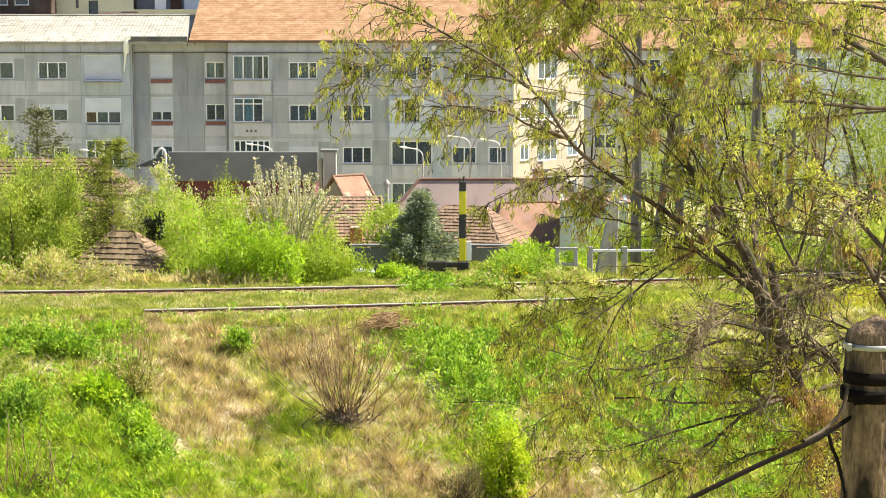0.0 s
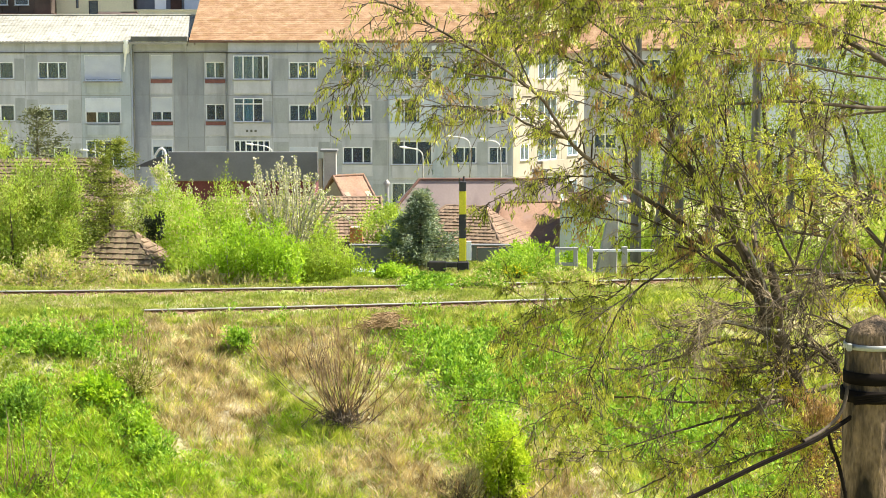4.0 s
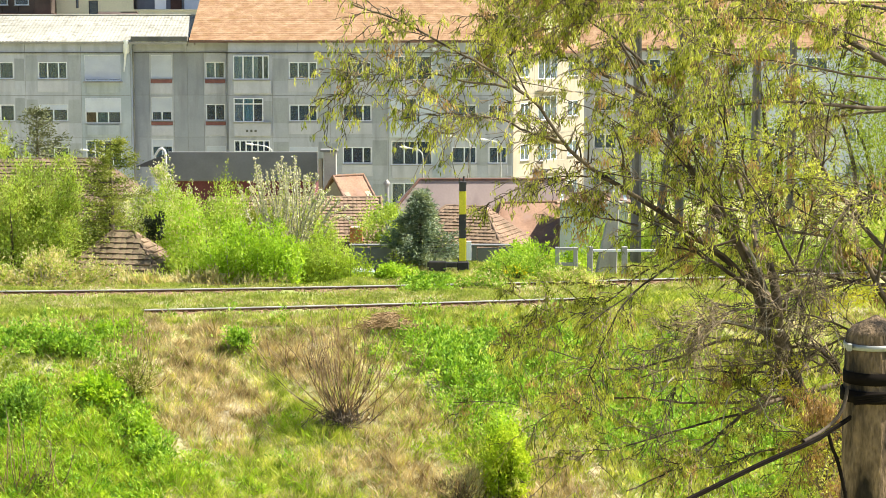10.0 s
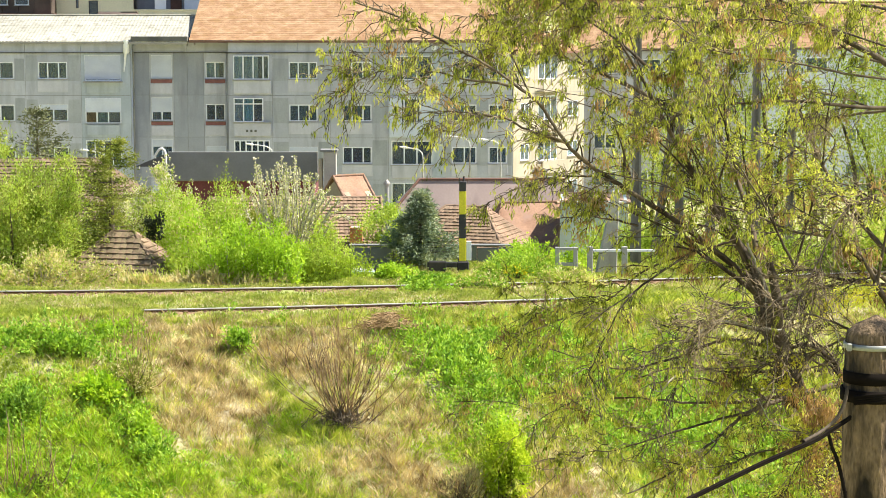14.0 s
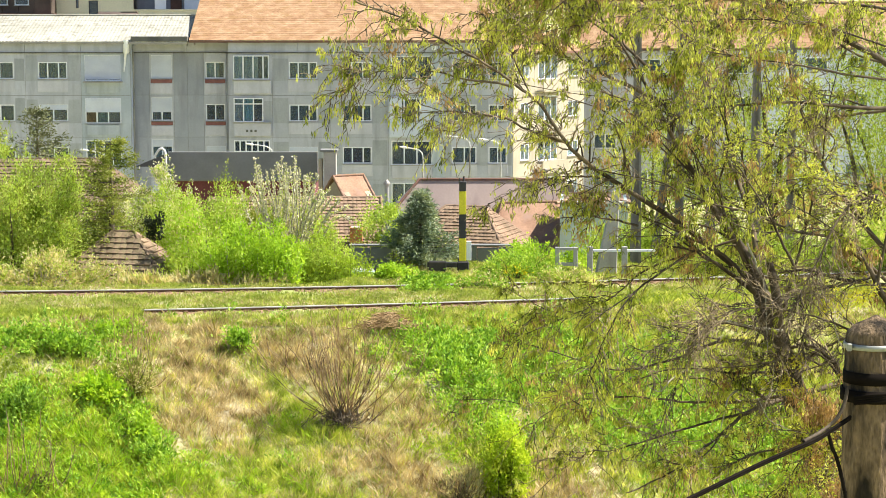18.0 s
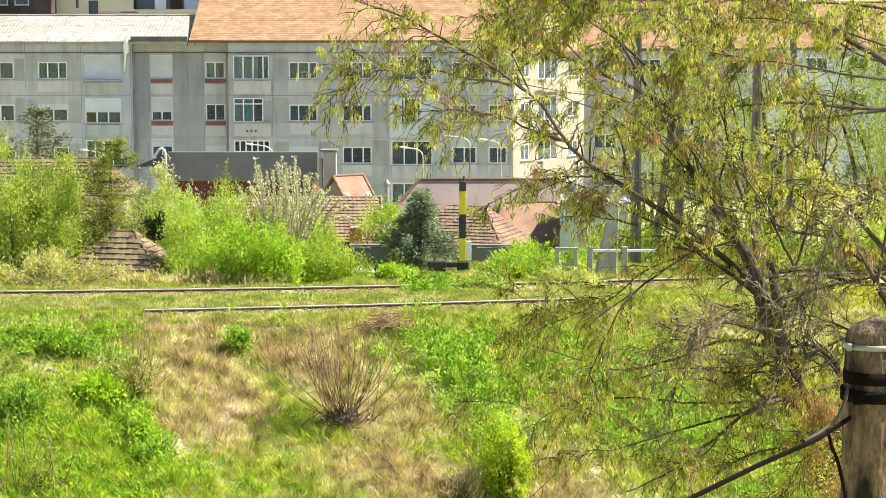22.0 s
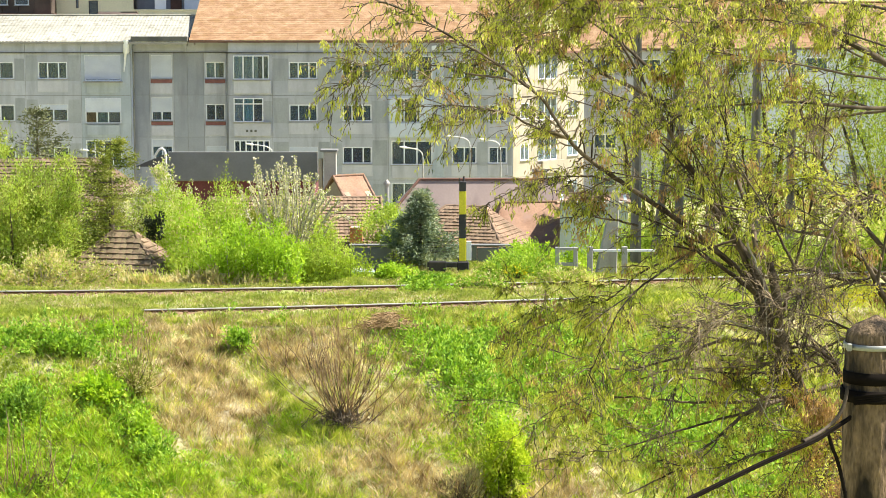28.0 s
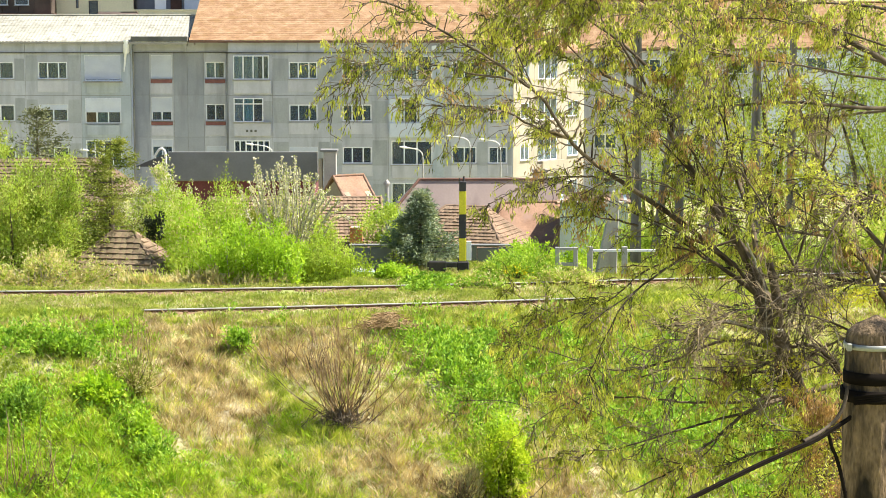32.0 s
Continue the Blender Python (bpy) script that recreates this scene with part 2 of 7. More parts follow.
F_stalk = foliage("dead_stalk", [(0.0, (0.20, 0.135, 0.07)), (0.5, (0.48, 0.385, 0.23)), (1.0, (0.80, 0.71, 0.49))], 0.45, 2.2)
F_herb = foliage("nettle_leaf", [(0.0, (0.09, 0.21, 0.02)), (0.5, (0.28, 0.48, 0.055)), (1.0, (0.54, 0.72, 0.12))], 0.42, 3.2)

# ---------------------------------------------------------------- mesh tools
RNG = np.random.default_rng(7)


def mesh_of(name, verts, faces, material):
    me = bpy.data.meshes.new(name)
    me.from_pydata([tuple(v) for v in verts], [], [tuple(f) for f in faces])
    me.materials.append(material)
    return me


def smooth(me):
    me.polygons.foreach_set("use_smooth", [True] * len(me.polygons))
    return me


def fast_mesh(name, verts, faces, material):
    """A mesh from numpy arrays whose faces all have the same number of corners."""
    me = bpy.data.meshes.new(name)
    n, k = faces.shape
    me.vertices.add(len(verts))
    me.vertices.foreach_set("co", np.ascontiguousarray(verts, dtype=np.float32).ravel())
    me.loops.add(n * k)
    me.loops.foreach_set("vertex_index", np.ascontiguousarray(faces, dtype=np.int32).ravel())
    me.polygons.add(n)
    me.polygons.foreach_set("loop_start", np.arange(0, n * k, k, dtype=np.int32))
    me.materials.append(material)
    me.update(calc_edges=True)
    return me


def child(name, me, parent, label="", at=None):
    ob = new(name, me)
    ob.parent = parent
    if at is not None:
        ob.matrix_basis = at
    if label:
        ob["label"] = label
    return ob


def part(name, bm, material, parent, label="", at=None):
    me = bpy.data.meshes.new(name)
    bm.to_mesh(me)
    bm.free()
    me.materials.append(material)
    return child(name, me, parent, label, at)


def thing(name, at, label, category, group="", kind=""):
    ob = new(name)
    ob.matrix_basis = at
    ob.empty_display_size = 0.2
    return tagged(ob, label, category, group, kind)


def box(bm, x0, x1, y0, y1, z0, z1):
    v = [bm.verts.new(p) for p in ((x0, y0, z0), (x1, y0, z0), (x1, y1, z0), (x0, y1, z0), (x0, y0, z1), (x1, y0, z1), (x1, y1, z1), (x0, y1, z1))]
    for f in ((0, 3, 2, 1), (4, 5, 6, 7), (0, 1, 5, 4), (1, 2, 6, 5), (2, 3, 7, 6), (3, 0, 4, 7)):
        bm.faces.new([v[i] for i in f])
    return v


def boxes(*args, bevel=0.0):
    bm = bmesh.new()
    for a in args:
        box(bm, *a)
    if bevel:
        bmesh.ops.bevel(bm, geom=bm.edges[:], offset=bevel, segments=1, affect="EDGES", profile=0.5)
    return bm


def tube_data(points, radii, sides=6):
    """Vertices and quads of a tapered tube along points (numpy arrays)."""
    p = np.asarray(points, float)
    r = np.asarray(radii, float)
    n = len(p)
    t = np.gradient(p, axis=0)
    t /= np.linalg.norm(t, axis=1)[:, None] + 1e-9
    a = np.empty_like(t)
    start = np.array([0.0, 1.0, 0.0]) if abs(t[0][1]) < 0.9 else np.array([1.0, 0.0, 0.0])
    for i in range(n):
        side = start - t[i] * np.dot(start, t[i])
        a[i] = start = side / (np.linalg.norm(side) + 1e-9)
    b = np.cross(t, a)
    ang = np.linspace(0, 2 * np.pi, sides, endpoint=False)
    ring = a[:, None, :] * np.cos(ang)[None, :, None] + b[:, None, :] * np.sin(ang)[None, :, None]
    v = (p[:, None, :] + ring * r[:, None, None]).reshape(-1, 3)
    i = np.arange(n - 1)[:, None] * sides
    j = np.arange(sides)[None, :]
    k = (j + 1) % sides
    f = np.stack([i + j, i + k, i + sides + k, i + sides + j], -1).reshape(-1, 4)
    return v, f


class Tubes:
    """Collects tubes into one mesh."""
    def __init__(self):
        self.v, self.f, self.n = [], [], 0

    def add(self, points, radii, sides=6):
        v, f = tube_data(points, radii, sides)
        self.v.append(v)
        self.f.append(f + self.n)
        self.n += len(v)

    def mesh(self, name, material):
        return smooth(fast_mesh(name, np.concatenate(self.v), np.concatenate(self.f), material))


def curve(points, steps=6):
    """Catmull-Rom through points."""
    p = np.asarray(points, float)
    q = np.vstack([2 * p[0] - p[1], p, 2 * p[-1] - p[-2]])
    out = []
    for i in range(1, len(q) - 2):
        for s in np.linspace(0, 1, steps, endpoint=False):
            a, b, c, d = q[i - 1:i + 3]
            out.append(0.5 * (2 * b + (c - a) * s + (2 * a - 5 * b + 4 * c - d) * s * s + (3 * b - a - 3 * c + d) * s ** 3))
    out.append(p[-1])
    return np.array(out)


def unit(v):
    return v / (np.linalg.norm(v, axis=-1, keepdims=True) + 1e-9)


def leaf_mesh(name, at, way, length, width, material, rng=RNG):
    """Lance-shaped leaves, bent a little, at the points at along way."""
    n = len(at)
    way = unit(way)
    side = unit(np.cross(way, rng.normal(size=(n, 3))))
    up = np.cross(side, way)
    L = (length * rng.uniform(0.6, 1.25, n))[:, None]
    Wd = (width * rng.uniform(0.7, 1.25, n))[:, None]
    v = np.stack([at, at + way * L * 0.45 + side * Wd * 0.5 + up * L * 0.05, at + way * L - up * L * 0.1, at + way * L * 0.45 - side * Wd * 0.5 + up * L * 0.05], 1).reshape(-1, 3)
    f = np.arange(n * 4).reshape(-1, 4)
    return fast_mesh(name, v, f, material)


def blade_mesh(name, at, height, width, lean, material, rng=RNG):
    n = len(at)
    h = (height * rng.uniform(0.5, 1.3, n))[:, None]
    ang = rng.uniform(0, 2 * np.pi, n)
    side = np.stack([np.cos(ang), np.sin(ang), np.zeros(n)], 1) * (width * rng.uniform(0.6, 1.3, n))[:, None] * 0.5
    tilt = np.stack([rng.normal(0, lean, n), rng.normal(0, lean, n), np.zeros(n)], 1) * h
    up = np.array([[0, 0, 1.0]])
    v = np.stack([at - side, at + side, at + up * h * 0.6 + tilt * 0.4 + side * 0.5, at + up * h * (1 - lean * 0.4) + tilt], 1).reshape(-1, 3)
    return fast_mesh(name, v, np.arange(n * 4).reshape(-1, 4), material)


# ---------------------------------------------------------------- ground
def near_line(x):
    """Centre of the near track."""
    return 60.0 + 0.21 * x + 0.0035 * x * x


def far_line(x):
    return 64.45 + 0.17 * x + 0.0035 * x * x


def step(a, b, v):
    t = np.clip((v - a) / (b - a), 0, 1)
    return t * t * (3 - 2 * t)


def ground_z(x, y):
    x, y = np.asarray(x, float), np.asarray(y, float)
    xx = np.clip(x, -40, 40)
    s = near_line(xx) - 2.3 - y
    front = -0.56 * np.clip(s - 0.3 + 0.3 * np.exp(-np.clip(s, 0, 9)), 0, 100)
    # mound on the embankment and the gully beside it
    front += 0.55 * np.exp(-((x + 11.5) / 3.0) ** 2 - ((y - 53.5) / 2.0) ** 2)
    front -= 0.4 * np.exp(-((x + 5.0) / 1.2) ** 2 - ((y - 53.5) / 3.0) ** 2)
    front += 0.25 * np.exp(-((x - 1.5) / 3.0) ** 2 - ((y - 55.0) / 1.6) ** 2)
    floor_z = -4.6
    hill = 7.0 - 0.68 * np.clip(y, -0.8, 60)
    front = np.maximum(np.maximum(front, floor_z), hill)
    edge = far_line(xx) + 2.0 + 6.0 * step(-4.0, -1.0, x)
    b = y - edge
    back = -2.6 * step(0, 6.5, b) - 0.9 * step(12, 50, b)
    z = np.where(s > 0, front, np.where(b > 0, back, 0))
    z = z + 48.0 * step(190, 430, y)
    rough = 0.05 * np.sin(2.1 * x + 0.7 * y) + 0.05 * np.sin(1.3 * y - 0.9 * x + 1) + 0.03 * np.sin(5.3 * x) * np.sin(4.1 * y)
    flat = np.clip(np.abs(y - near_line(xx)) / 3, 0, 1) * np.clip(np.abs(y - far_line(xx)) / 3, 0, 1)
    return z + rough * flat * step(120, 80, y)


def axis(segments):
    out = []
    for a, b, d in segments:
        out.append(np.arange(a, b, d))
    return np.concatenate(out + [np.array([segments[-1][1]])])


gx = axis([(-3000, -400, 400), (-400, -60, 40), (-60, -20, 4), (-20, 20, 0.4), (20, 60, 4), (60, 400, 40), (400, 3000, 400)])
gy = axis([(-400, -20, 40), (-20, 44, 2), (44, 80, 0.4), (80, 140, 3), (140, 400, 40), (400, 3600, 400)])
GX, GY = np.meshgrid(gx, gy)
gv = np.stack([GX, GY, ground_z(GX, GY)], -1).reshape(-1, 3)
ni, nj = len(gy), len(gx)
gi = (np.arange(ni - 1)[:, None] * nj + np.arange(nj - 1)[None, :]).reshape(-1)
ground = new("ground", smooth(fast_mesh("ground", gv, np.stack([gi, gi + 1, gi + nj + 1, gi + nj], 1), M_ground)))
tagged(ground, "grassy embankment and valley ground with bare earth patches", "ground", kind="structure")


# ---------------------------------------------------------------- railway
def offset_line(line, x, off):
    """A point off metres beside the line at x, with the line's heading."""
    dy = (line(x + 0.05) - line(x - 0.05)) / 0.1
    a = math.atan(dy)
    return x - off * math.sin(a), line(x) + off * math.cos(a), a


RAIL_PROFILE = ((-0.062, 0), (0.062, 0), (0.062, 0.012), (0.012, 0.03), (0.009, 0.11), (0.035, 0.125), (0.036, 0.15), (0.03, 0.16), (-0.03, 0.16), (-0.036, 0.15), (-0.035, 0.125), (-0.009, 0.11), (-0.012, 0.03), (-0.062, 0.012))


def rail_mesh(line, off, x0, x1, z0):
    xs = np.arange(x0, x1 + 0.01, 1.0)
    v, f, k = [], [], len(RAIL_PROFILE)
    for x in xs:
        px, py, a = offset_line(line, x, off)
        for u, w in RAIL_PROFILE:
            v.append((px - u * math.sin(a), py + u * math.cos(a), z0 + w))
    for i in range(len(xs) - 1):
        for j in range(k):
            f.append((i * k + j, i * k + (j + 1) % k, (i + 1) * k + (j + 1) % k, (i + 1) * k + j))
    return mesh_of("rail", v, f, M_rust)


def railway(line, label, x0=-30, x1=30, sunk=0.17):
    tr = thing("railway_track", pose(0, 0, 0), label, "railway track", "railway tracks", "structure")
    for off, z in ((0.75, -0.035), (-0.75, -0.035 - sunk)):
        me = rail_mesh(line, off, x0, x1, z)
        me.materials.append(M_rail)
        me.materials.append(M_foot)
        # head sides as bright as the worn top, foot pale: light put into colour
        me.polygons.foreach_set("material_index", [1 if (i % 14) in (5, 6, 7, 8, 9) else 2 if (i % 14) in (1, 2, 12) else 0 for i in range(len(me.polygons))])
        child("rail", me, tr, "worn steel rail with a bright head and rusty web")
    bv, bf = [], []
    xs = np.arange(x0, x1, 0.25)
    for i, x in enumerate(xs):
        for off, z in ((-0.35, -0.04), (0.3, 0.0), (0.66, 0.02), (0.9, 0.02), (1.2, -0.03)):
            px, py, a = offset_line(line, x, off)
            bv.append((px, py, z + 0.02 * math.sin(7 * x + 5 * off) * (z > 0)))
        if i:
            k = 5 * i
            bf += [(k - 5 + j, k + j, k + j + 1, k - 4 + j) for j in range(4)]
    child("ballast_ridge", mesh_of("ballast_ridge", bv, bf, M_ballast), tr, "rusty brown ballast under the rail")
    me = clip = None
    x = x0 + 0.3
    while x < x1:
        # small dark blocks imitate the shadowed gaps between sleepers beside the rail
        qx, qy, a = offset_line(line, x, 0.655)
        if clip is None:
            clip = part("rail_fastening", boxes((-0.07, 0.07, -0.09, 0.09, 0, 0.05), (-0.025, 0.025, -0.03, 0.03, 0.05, 0.085), bevel=0.008), M_rust, tr, "dark block standing in for a shadowed gap by the rail").data
            tick_ob = tr.children[-1]
        else:
            tick_ob = child("rail_fastening", clip, tr)
        tick_ob.matrix_basis = pose(qx, qy, 0.0, 0, 0, math.degrees(a))
        px, py, a = offset_line(line, x, 0)
        if me is None:
            ob = part("sleeper", boxes((-0.13, 0.13, -1.25, 1.25, -0.17, 0.0), bevel=0.02), M_sleeper, tr)
            me = ob.data
        else:
            ob = child("sleeper", me, tr)
        ob.matrix_basis = pose(px, py, -0.07, 0, 0.0, math.degrees(a)) @ pose(0, 0, 0, 6.2 * (sunk > 0), 0, 0)
        x += 0.62
    return tr


railway(near_line, "single railway track overgrown with grass on the embankment")
railway(far_line, "second railway track half hidden in grass")

# ---------------------------------------------------------------- apartment block
def panel_bm(x0, x1, z0, z1, holes, y0=0.0, y1=0.28):
    """A wall panel with rectangular holes (x0, x1, z0, z1)."""
    xs = sorted({x0, x1, *(h[0] for h in holes), *(h[1] for h in holes)})
    zs = sorted({z0, z1, *(h[2] for h in holes), *(h[3] for h in holes)})
    xs = [x for x in xs if x0 <= x <= x1]
    zs = [z for z in zs if z0 <= z <= z1]
    bm = bmesh.new()
    for a, b in zip(xs, xs[1:]):
        for c, d in zip(zs, zs[1:]):
            if any(h[0] <= (a + b) / 2 <= h[1] and h[2] <= (c + d) / 2 <= h[3] for h in holes):
                continue
            box(bm, a, b, y0, y1, c, d)
    bmesh.ops.remove_doubles(bm, verts=bm.verts[:], dist=0.0005)
    seen = {}
    for fc in bm.faces:
        seen.setdefault(frozenset(v.index for v in fc.verts), []).append(fc)
    bmesh.ops.delete(bm, geom=[fc for fs in seen.values() if len(fs) > 1 for fc in fs], context="FACES_ONLY")
    return bm


def window(parent, x0, x1, z0, z1, y, splits, glass=None, sill=True, blind=0.0, curtain=True, name="window", label="white-framed window", transom=0.0, frame_mat=None):
    """Frame with mullions; panes, sill, blind and curtain are pieces of it. splits: the panes' shares of the width."""
    b, yf = 0.068, y + 0.02
    fm = frame_mat or M_white
    tot = sum(splits)
    edges = [x0]
    for s in splits:
        edges.append(edges[-1] + (x1 - x0) * s / tot)
    holes = []
    for i, (ea, eb) in enumerate(zip(edges, edges[1:])):
        xa, xb = ea + (b if i == 0 else b * 0.6), eb - (b if i == len(splits) - 1 else b * 0.6)
        if transom:
            holes += [(xa, xb, z0 + b, z0 + transom), (xa, xb, z0 + transom + b, z1 - b)]
        else:
            holes.append((xa, xb, z0 + b, z1 - b))
    bm = panel_bm(x0, x1, z0, z1, holes, yf, yf + 0.07)
    w = part(name, bm, fm, parent, label)
    for i in range(len(splits)):
        g = glass[i] if glass else M_glass
        p = part("pane", boxes((edges[i] + 0.03, edges[i + 1] - 0.03, yf + 0.03, yf + 0.042, z0 + 0.03, z1 - 0.03)), g, w)
        p.visible_shadow = False
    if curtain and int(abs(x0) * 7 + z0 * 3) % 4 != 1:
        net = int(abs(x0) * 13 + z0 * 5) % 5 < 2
        part("curtain", wave_bm(x0 + 0.02, x1 - 0.02 - (0.3 * (x1 - x0) if net else 0), yf + 0.16, z0, z1), M_net if net else M_curtain, w, "pale net curtain" if net else "curtain coloured dark for the unlit room")
    if sill:
        part("sill", boxes((x0 - 0.06, x1 + 0.06, y - 0.09, y + 0.1, z0 - 0.045, z0 - 0.005)), M_gutter, w)
    if blind:
        bm = bmesh.new()
        n = max(3, int((z1 - z0) * blind / 0.07))
        prev = None
        for i in range(2 * n + 1):
            zz = z1 - 0.02 - (z1 - z0) * blind * i / (2 * n)
            yy = y + (0.012 if i % 2 else 0.017)
            cur = [bm.verts.new((x, q, zz)) for x, q in ((x0 + 0.02, yy), (x1 - 0.02, yy), (x1 - 0.02, y + 0.05), (x0 + 0.02, y + 0.05))]
            if prev:
                for k in range(4):
                    bm.faces.new((prev[k], cur[k], cur[(k + 1) % 4], prev[(k + 1) % 4]))
            prev = cur
        part("roller_blind", bm, M_blind, w, "pale blue roller blind let down")
    return w


def wave_bm(x0, x1, y, z0, z1):
    bm = bmesh.new()
    n = max(8, int((x1 - x0) / 0.06))
    front, rear = [], []
    for i in range(n + 1):
        x = x0 + (x1 - x0) * i / n
        yy = y + 0.025 * math.sin(i * 1.9)
        front.append((bm.verts.new((x, yy, z0)), bm.verts.new((x, yy, z1))))
        rear.append((bm.verts.new((x, yy + 0.01, z0)), bm.verts.new((x, yy + 0.01, z1))))
    for i in range(n):
        bm.faces.new((front[i][0], front[i + 1][0], front[i + 1][1], front[i][1]))
        bm.faces.new((rear[i + 1][0], rear[i][0], rear[i][1], rear[i + 1][1]))
    return bm


STOREY = 2.78
THREE, TWO = (1, 1.15, 0.9), (1, 1)


def facade(b, x0, x1, y, joints, openings, mat_of=None, storeys=4, infill=False):
    """Panels between the joints on every storey, with joints left open; openings: storey, x0, x1, sill, head."""
    js = [x0] + [j for j in joints if x0 < j < x1] + [x1]
    for s in range(storeys):
        for a, c in zip(js, js[1:]):
            holes = [(p, q, s * STOREY + r, s * STOREY + t) for (st, p, q, r, t) in openings if st == s and a <= (p + q) / 2 <= c]
            m = (mat_of or {}).get((s, round(a, 2)), M_panel)
            bm = panel_bm(a + 0.012, c - 0.012, s * STOREY + 0.015, (s + 1) * STOREY - 0.015, holes, y, y + 0.28)
            part("wall_panel", bm, m, b)
            if infill and m is M_panel and holes:
                cuts = [a] + [v for h in sorted(holes) for v in (h[0], h[1])] + [c]
                for p, q in zip(cuts[::2], cuts[1::2]):
                    if q - p > 0.35:
                        part("infill_plate", boxes((p + 0.06, q - 0.06, y - 0.006, y - 0.002, s * STOREY + 0.96, s * STOREY + 2.42 + 0.1 * ((s + int(p * 3)) % 3))), M_infill, b)
    part("joint_filling", boxes((x0, x1, y + 0.26, y + 0.30, 0, storeys * STOREY + 0.7)) if not openings else panel_bm(x0, x1, 0, storeys * STOREY, [(p - .01, q + .01, st * STOREY + r - .01, st * STOREY + t + .01) for (st, p, q, r, t) in openings], y + 0.02, y + 0.06), M_joint, b)


def cornice(b, x0, x1, y, joints, z0, z1):
    js = [x0] + [j for j in joints if x0 < j < x1] + [x1]
    for a, c in zip(js, js[1:]):
        part("cornice_panel", boxes((a + 0.012, c - 0.012, y - 0.06, y + 0.28, z0 + 0.05, z1), bevel=0.015), M_panel, b)
    part("cornice_ledge", boxes((x0, x1, y - 0.12, y + 0.1, z0 - 0.02, z0 + 0.045)), M_dark_joint, b)


SILL, HEAD = 1.09, 2.19

# west block: pale fibre-cement roof
block_a = thing("apartment_building", pose(0, 125, -3.6), "four-storey grey concrete panel block with a pale fibre-cement roof", "apartment building", "apartment blocks")
aj = (-35.0, -31.0, -27.4, -23.75, -20.5)
opA, winA = [], []
for s in (0, 1, 2, 3):
    opA += [(s, -38.0, -36.2, SILL, HEAD), (s, -34.0, -32.2, SILL, HEAD), (s, -30.0, -28.15, SILL, HEAD), (s, -26.55, -24.65, SILL, HEAD), (s, -23.5, -21.15, 0.95, 2.62)]
facade(block_a, -40, -20.5, 0, aj, opA, {(2, -23.75): M_greenpanel, (1, -23.75): M_greenpanel, (3, -23.75): M_greenpanel}, infill=True)
for s, p, q, r, t in opA:
    z = s * STOREY
    if q - p > 2.1:
        if s == 3:
            w = window(block_a, p, q, z + r, z + t, 0, (1, 1, 1), blind=0.93, label="balcony glazing behind a lowered blue-grey roller blind")
        elif s == 2:
            w = window(block_a, p, q, z + r, z + t, -0.05, (1, 1, 1.1), (M_brownglass, M_blueglass, M_glass), blind=0.55, curtain=False, label="balcony glazing with a half-lowered blind and coloured panes")
        else:
            w = window(block_a, p, q, z + r, z + t, 0, (1, 1, 1, 1), (M_glass,) * 4, label="dark green glazed balcony")
        part("balcony_parapet", boxes((p + 0.1, q - 0.1, -0.1, -0.004, z + 0.18, z + 0.86), bevel=0.02), M_greenpanel if s > 1 else M_spandrel, block_a, "pale balcony parapet panel")
    else:
        window(block_a, p, q, z + r, z + t, 0, THREE if p == -26.55 and s == 3 else TWO, blind=0.3 if (s == 2 and p == -26.55) else 0.0, label="white-framed window with net curtain")
        part("spandrel", boxes((p - 0.05, q + 0.05, -0.03, -0.003, z + 0.25, z + 0.98), bevel=0.01), M_spandrel, block_a, "lighter panel under a window")
cornice(block_a, -40, -20.5, 0, aj, 4 * STOREY, 4 * STOREY + 0.72)

# recessed stair part between the blocks
rj = (-19.42, -17.81, -16.9, -15.82, -14.31)
opR = []
for s in (0, 1, 2, 3):
    opR += [(s, -19.3, -17.93, SILL, 2.62), (s, -15.7, -14.43, SILL, HEAD)]
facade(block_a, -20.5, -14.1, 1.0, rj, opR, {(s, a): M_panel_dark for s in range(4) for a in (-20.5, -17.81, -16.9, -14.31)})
for s, p, q, r, t in opR:
    z = s * STOREY
    bl = {3: 1.0, 2: 0.62, 1: 0.3, 0: 0.5}[s] if p < -18 else {1: 0.9}.get(s, 0.0)
    window(block_a, p, q, z + r, z + t, 1.0, TWO, blind=bl, label="window above a faded red panel")
    part("red_panel", boxes((p - 0.03, q + 0.03, 0.95, 0.997, z + 0.79, z + 1.03), bevel=0.01), M_redstrip, block_a, "faded red strip under a window")
    part("spandrel", boxes((p - 0.03, q + 0.03, 0.965, 0.997, z + 0.1, z + 0.76), bevel=0.01), M_spandrel, block_a, "lighter panel under a window")
cornice(block_a, -20.5, -14.1, 1.0, (-16.9,), 4 * STOREY, 4 * STOREY + 0.72)
part("return_wall", boxes((-20.75, -20.502, 0.3, 1.0, 0, 4 * STOREY + 0.72)), M_bluepanel, block_a)
part("shell", boxes((-40, -14.0, 10.8, 11.1, 0, 11.8), (-40.3, -40, 0, 11.1, 0, 11.8)), M_panel, block_a)
# the wall and floors are coloured near-black to imitate unlit rooms
part("interior_wall", boxes((-40, -14.2, 3.2, 3.4, 0, 11.6), *[(-40, -14.2, 1.4, 3.2, k * STOREY - 0.1, k * STOREY + 0.02) for k in range(1, 5)]), M_room, block_a, "near-black walls standing in for the shade of the rooms")


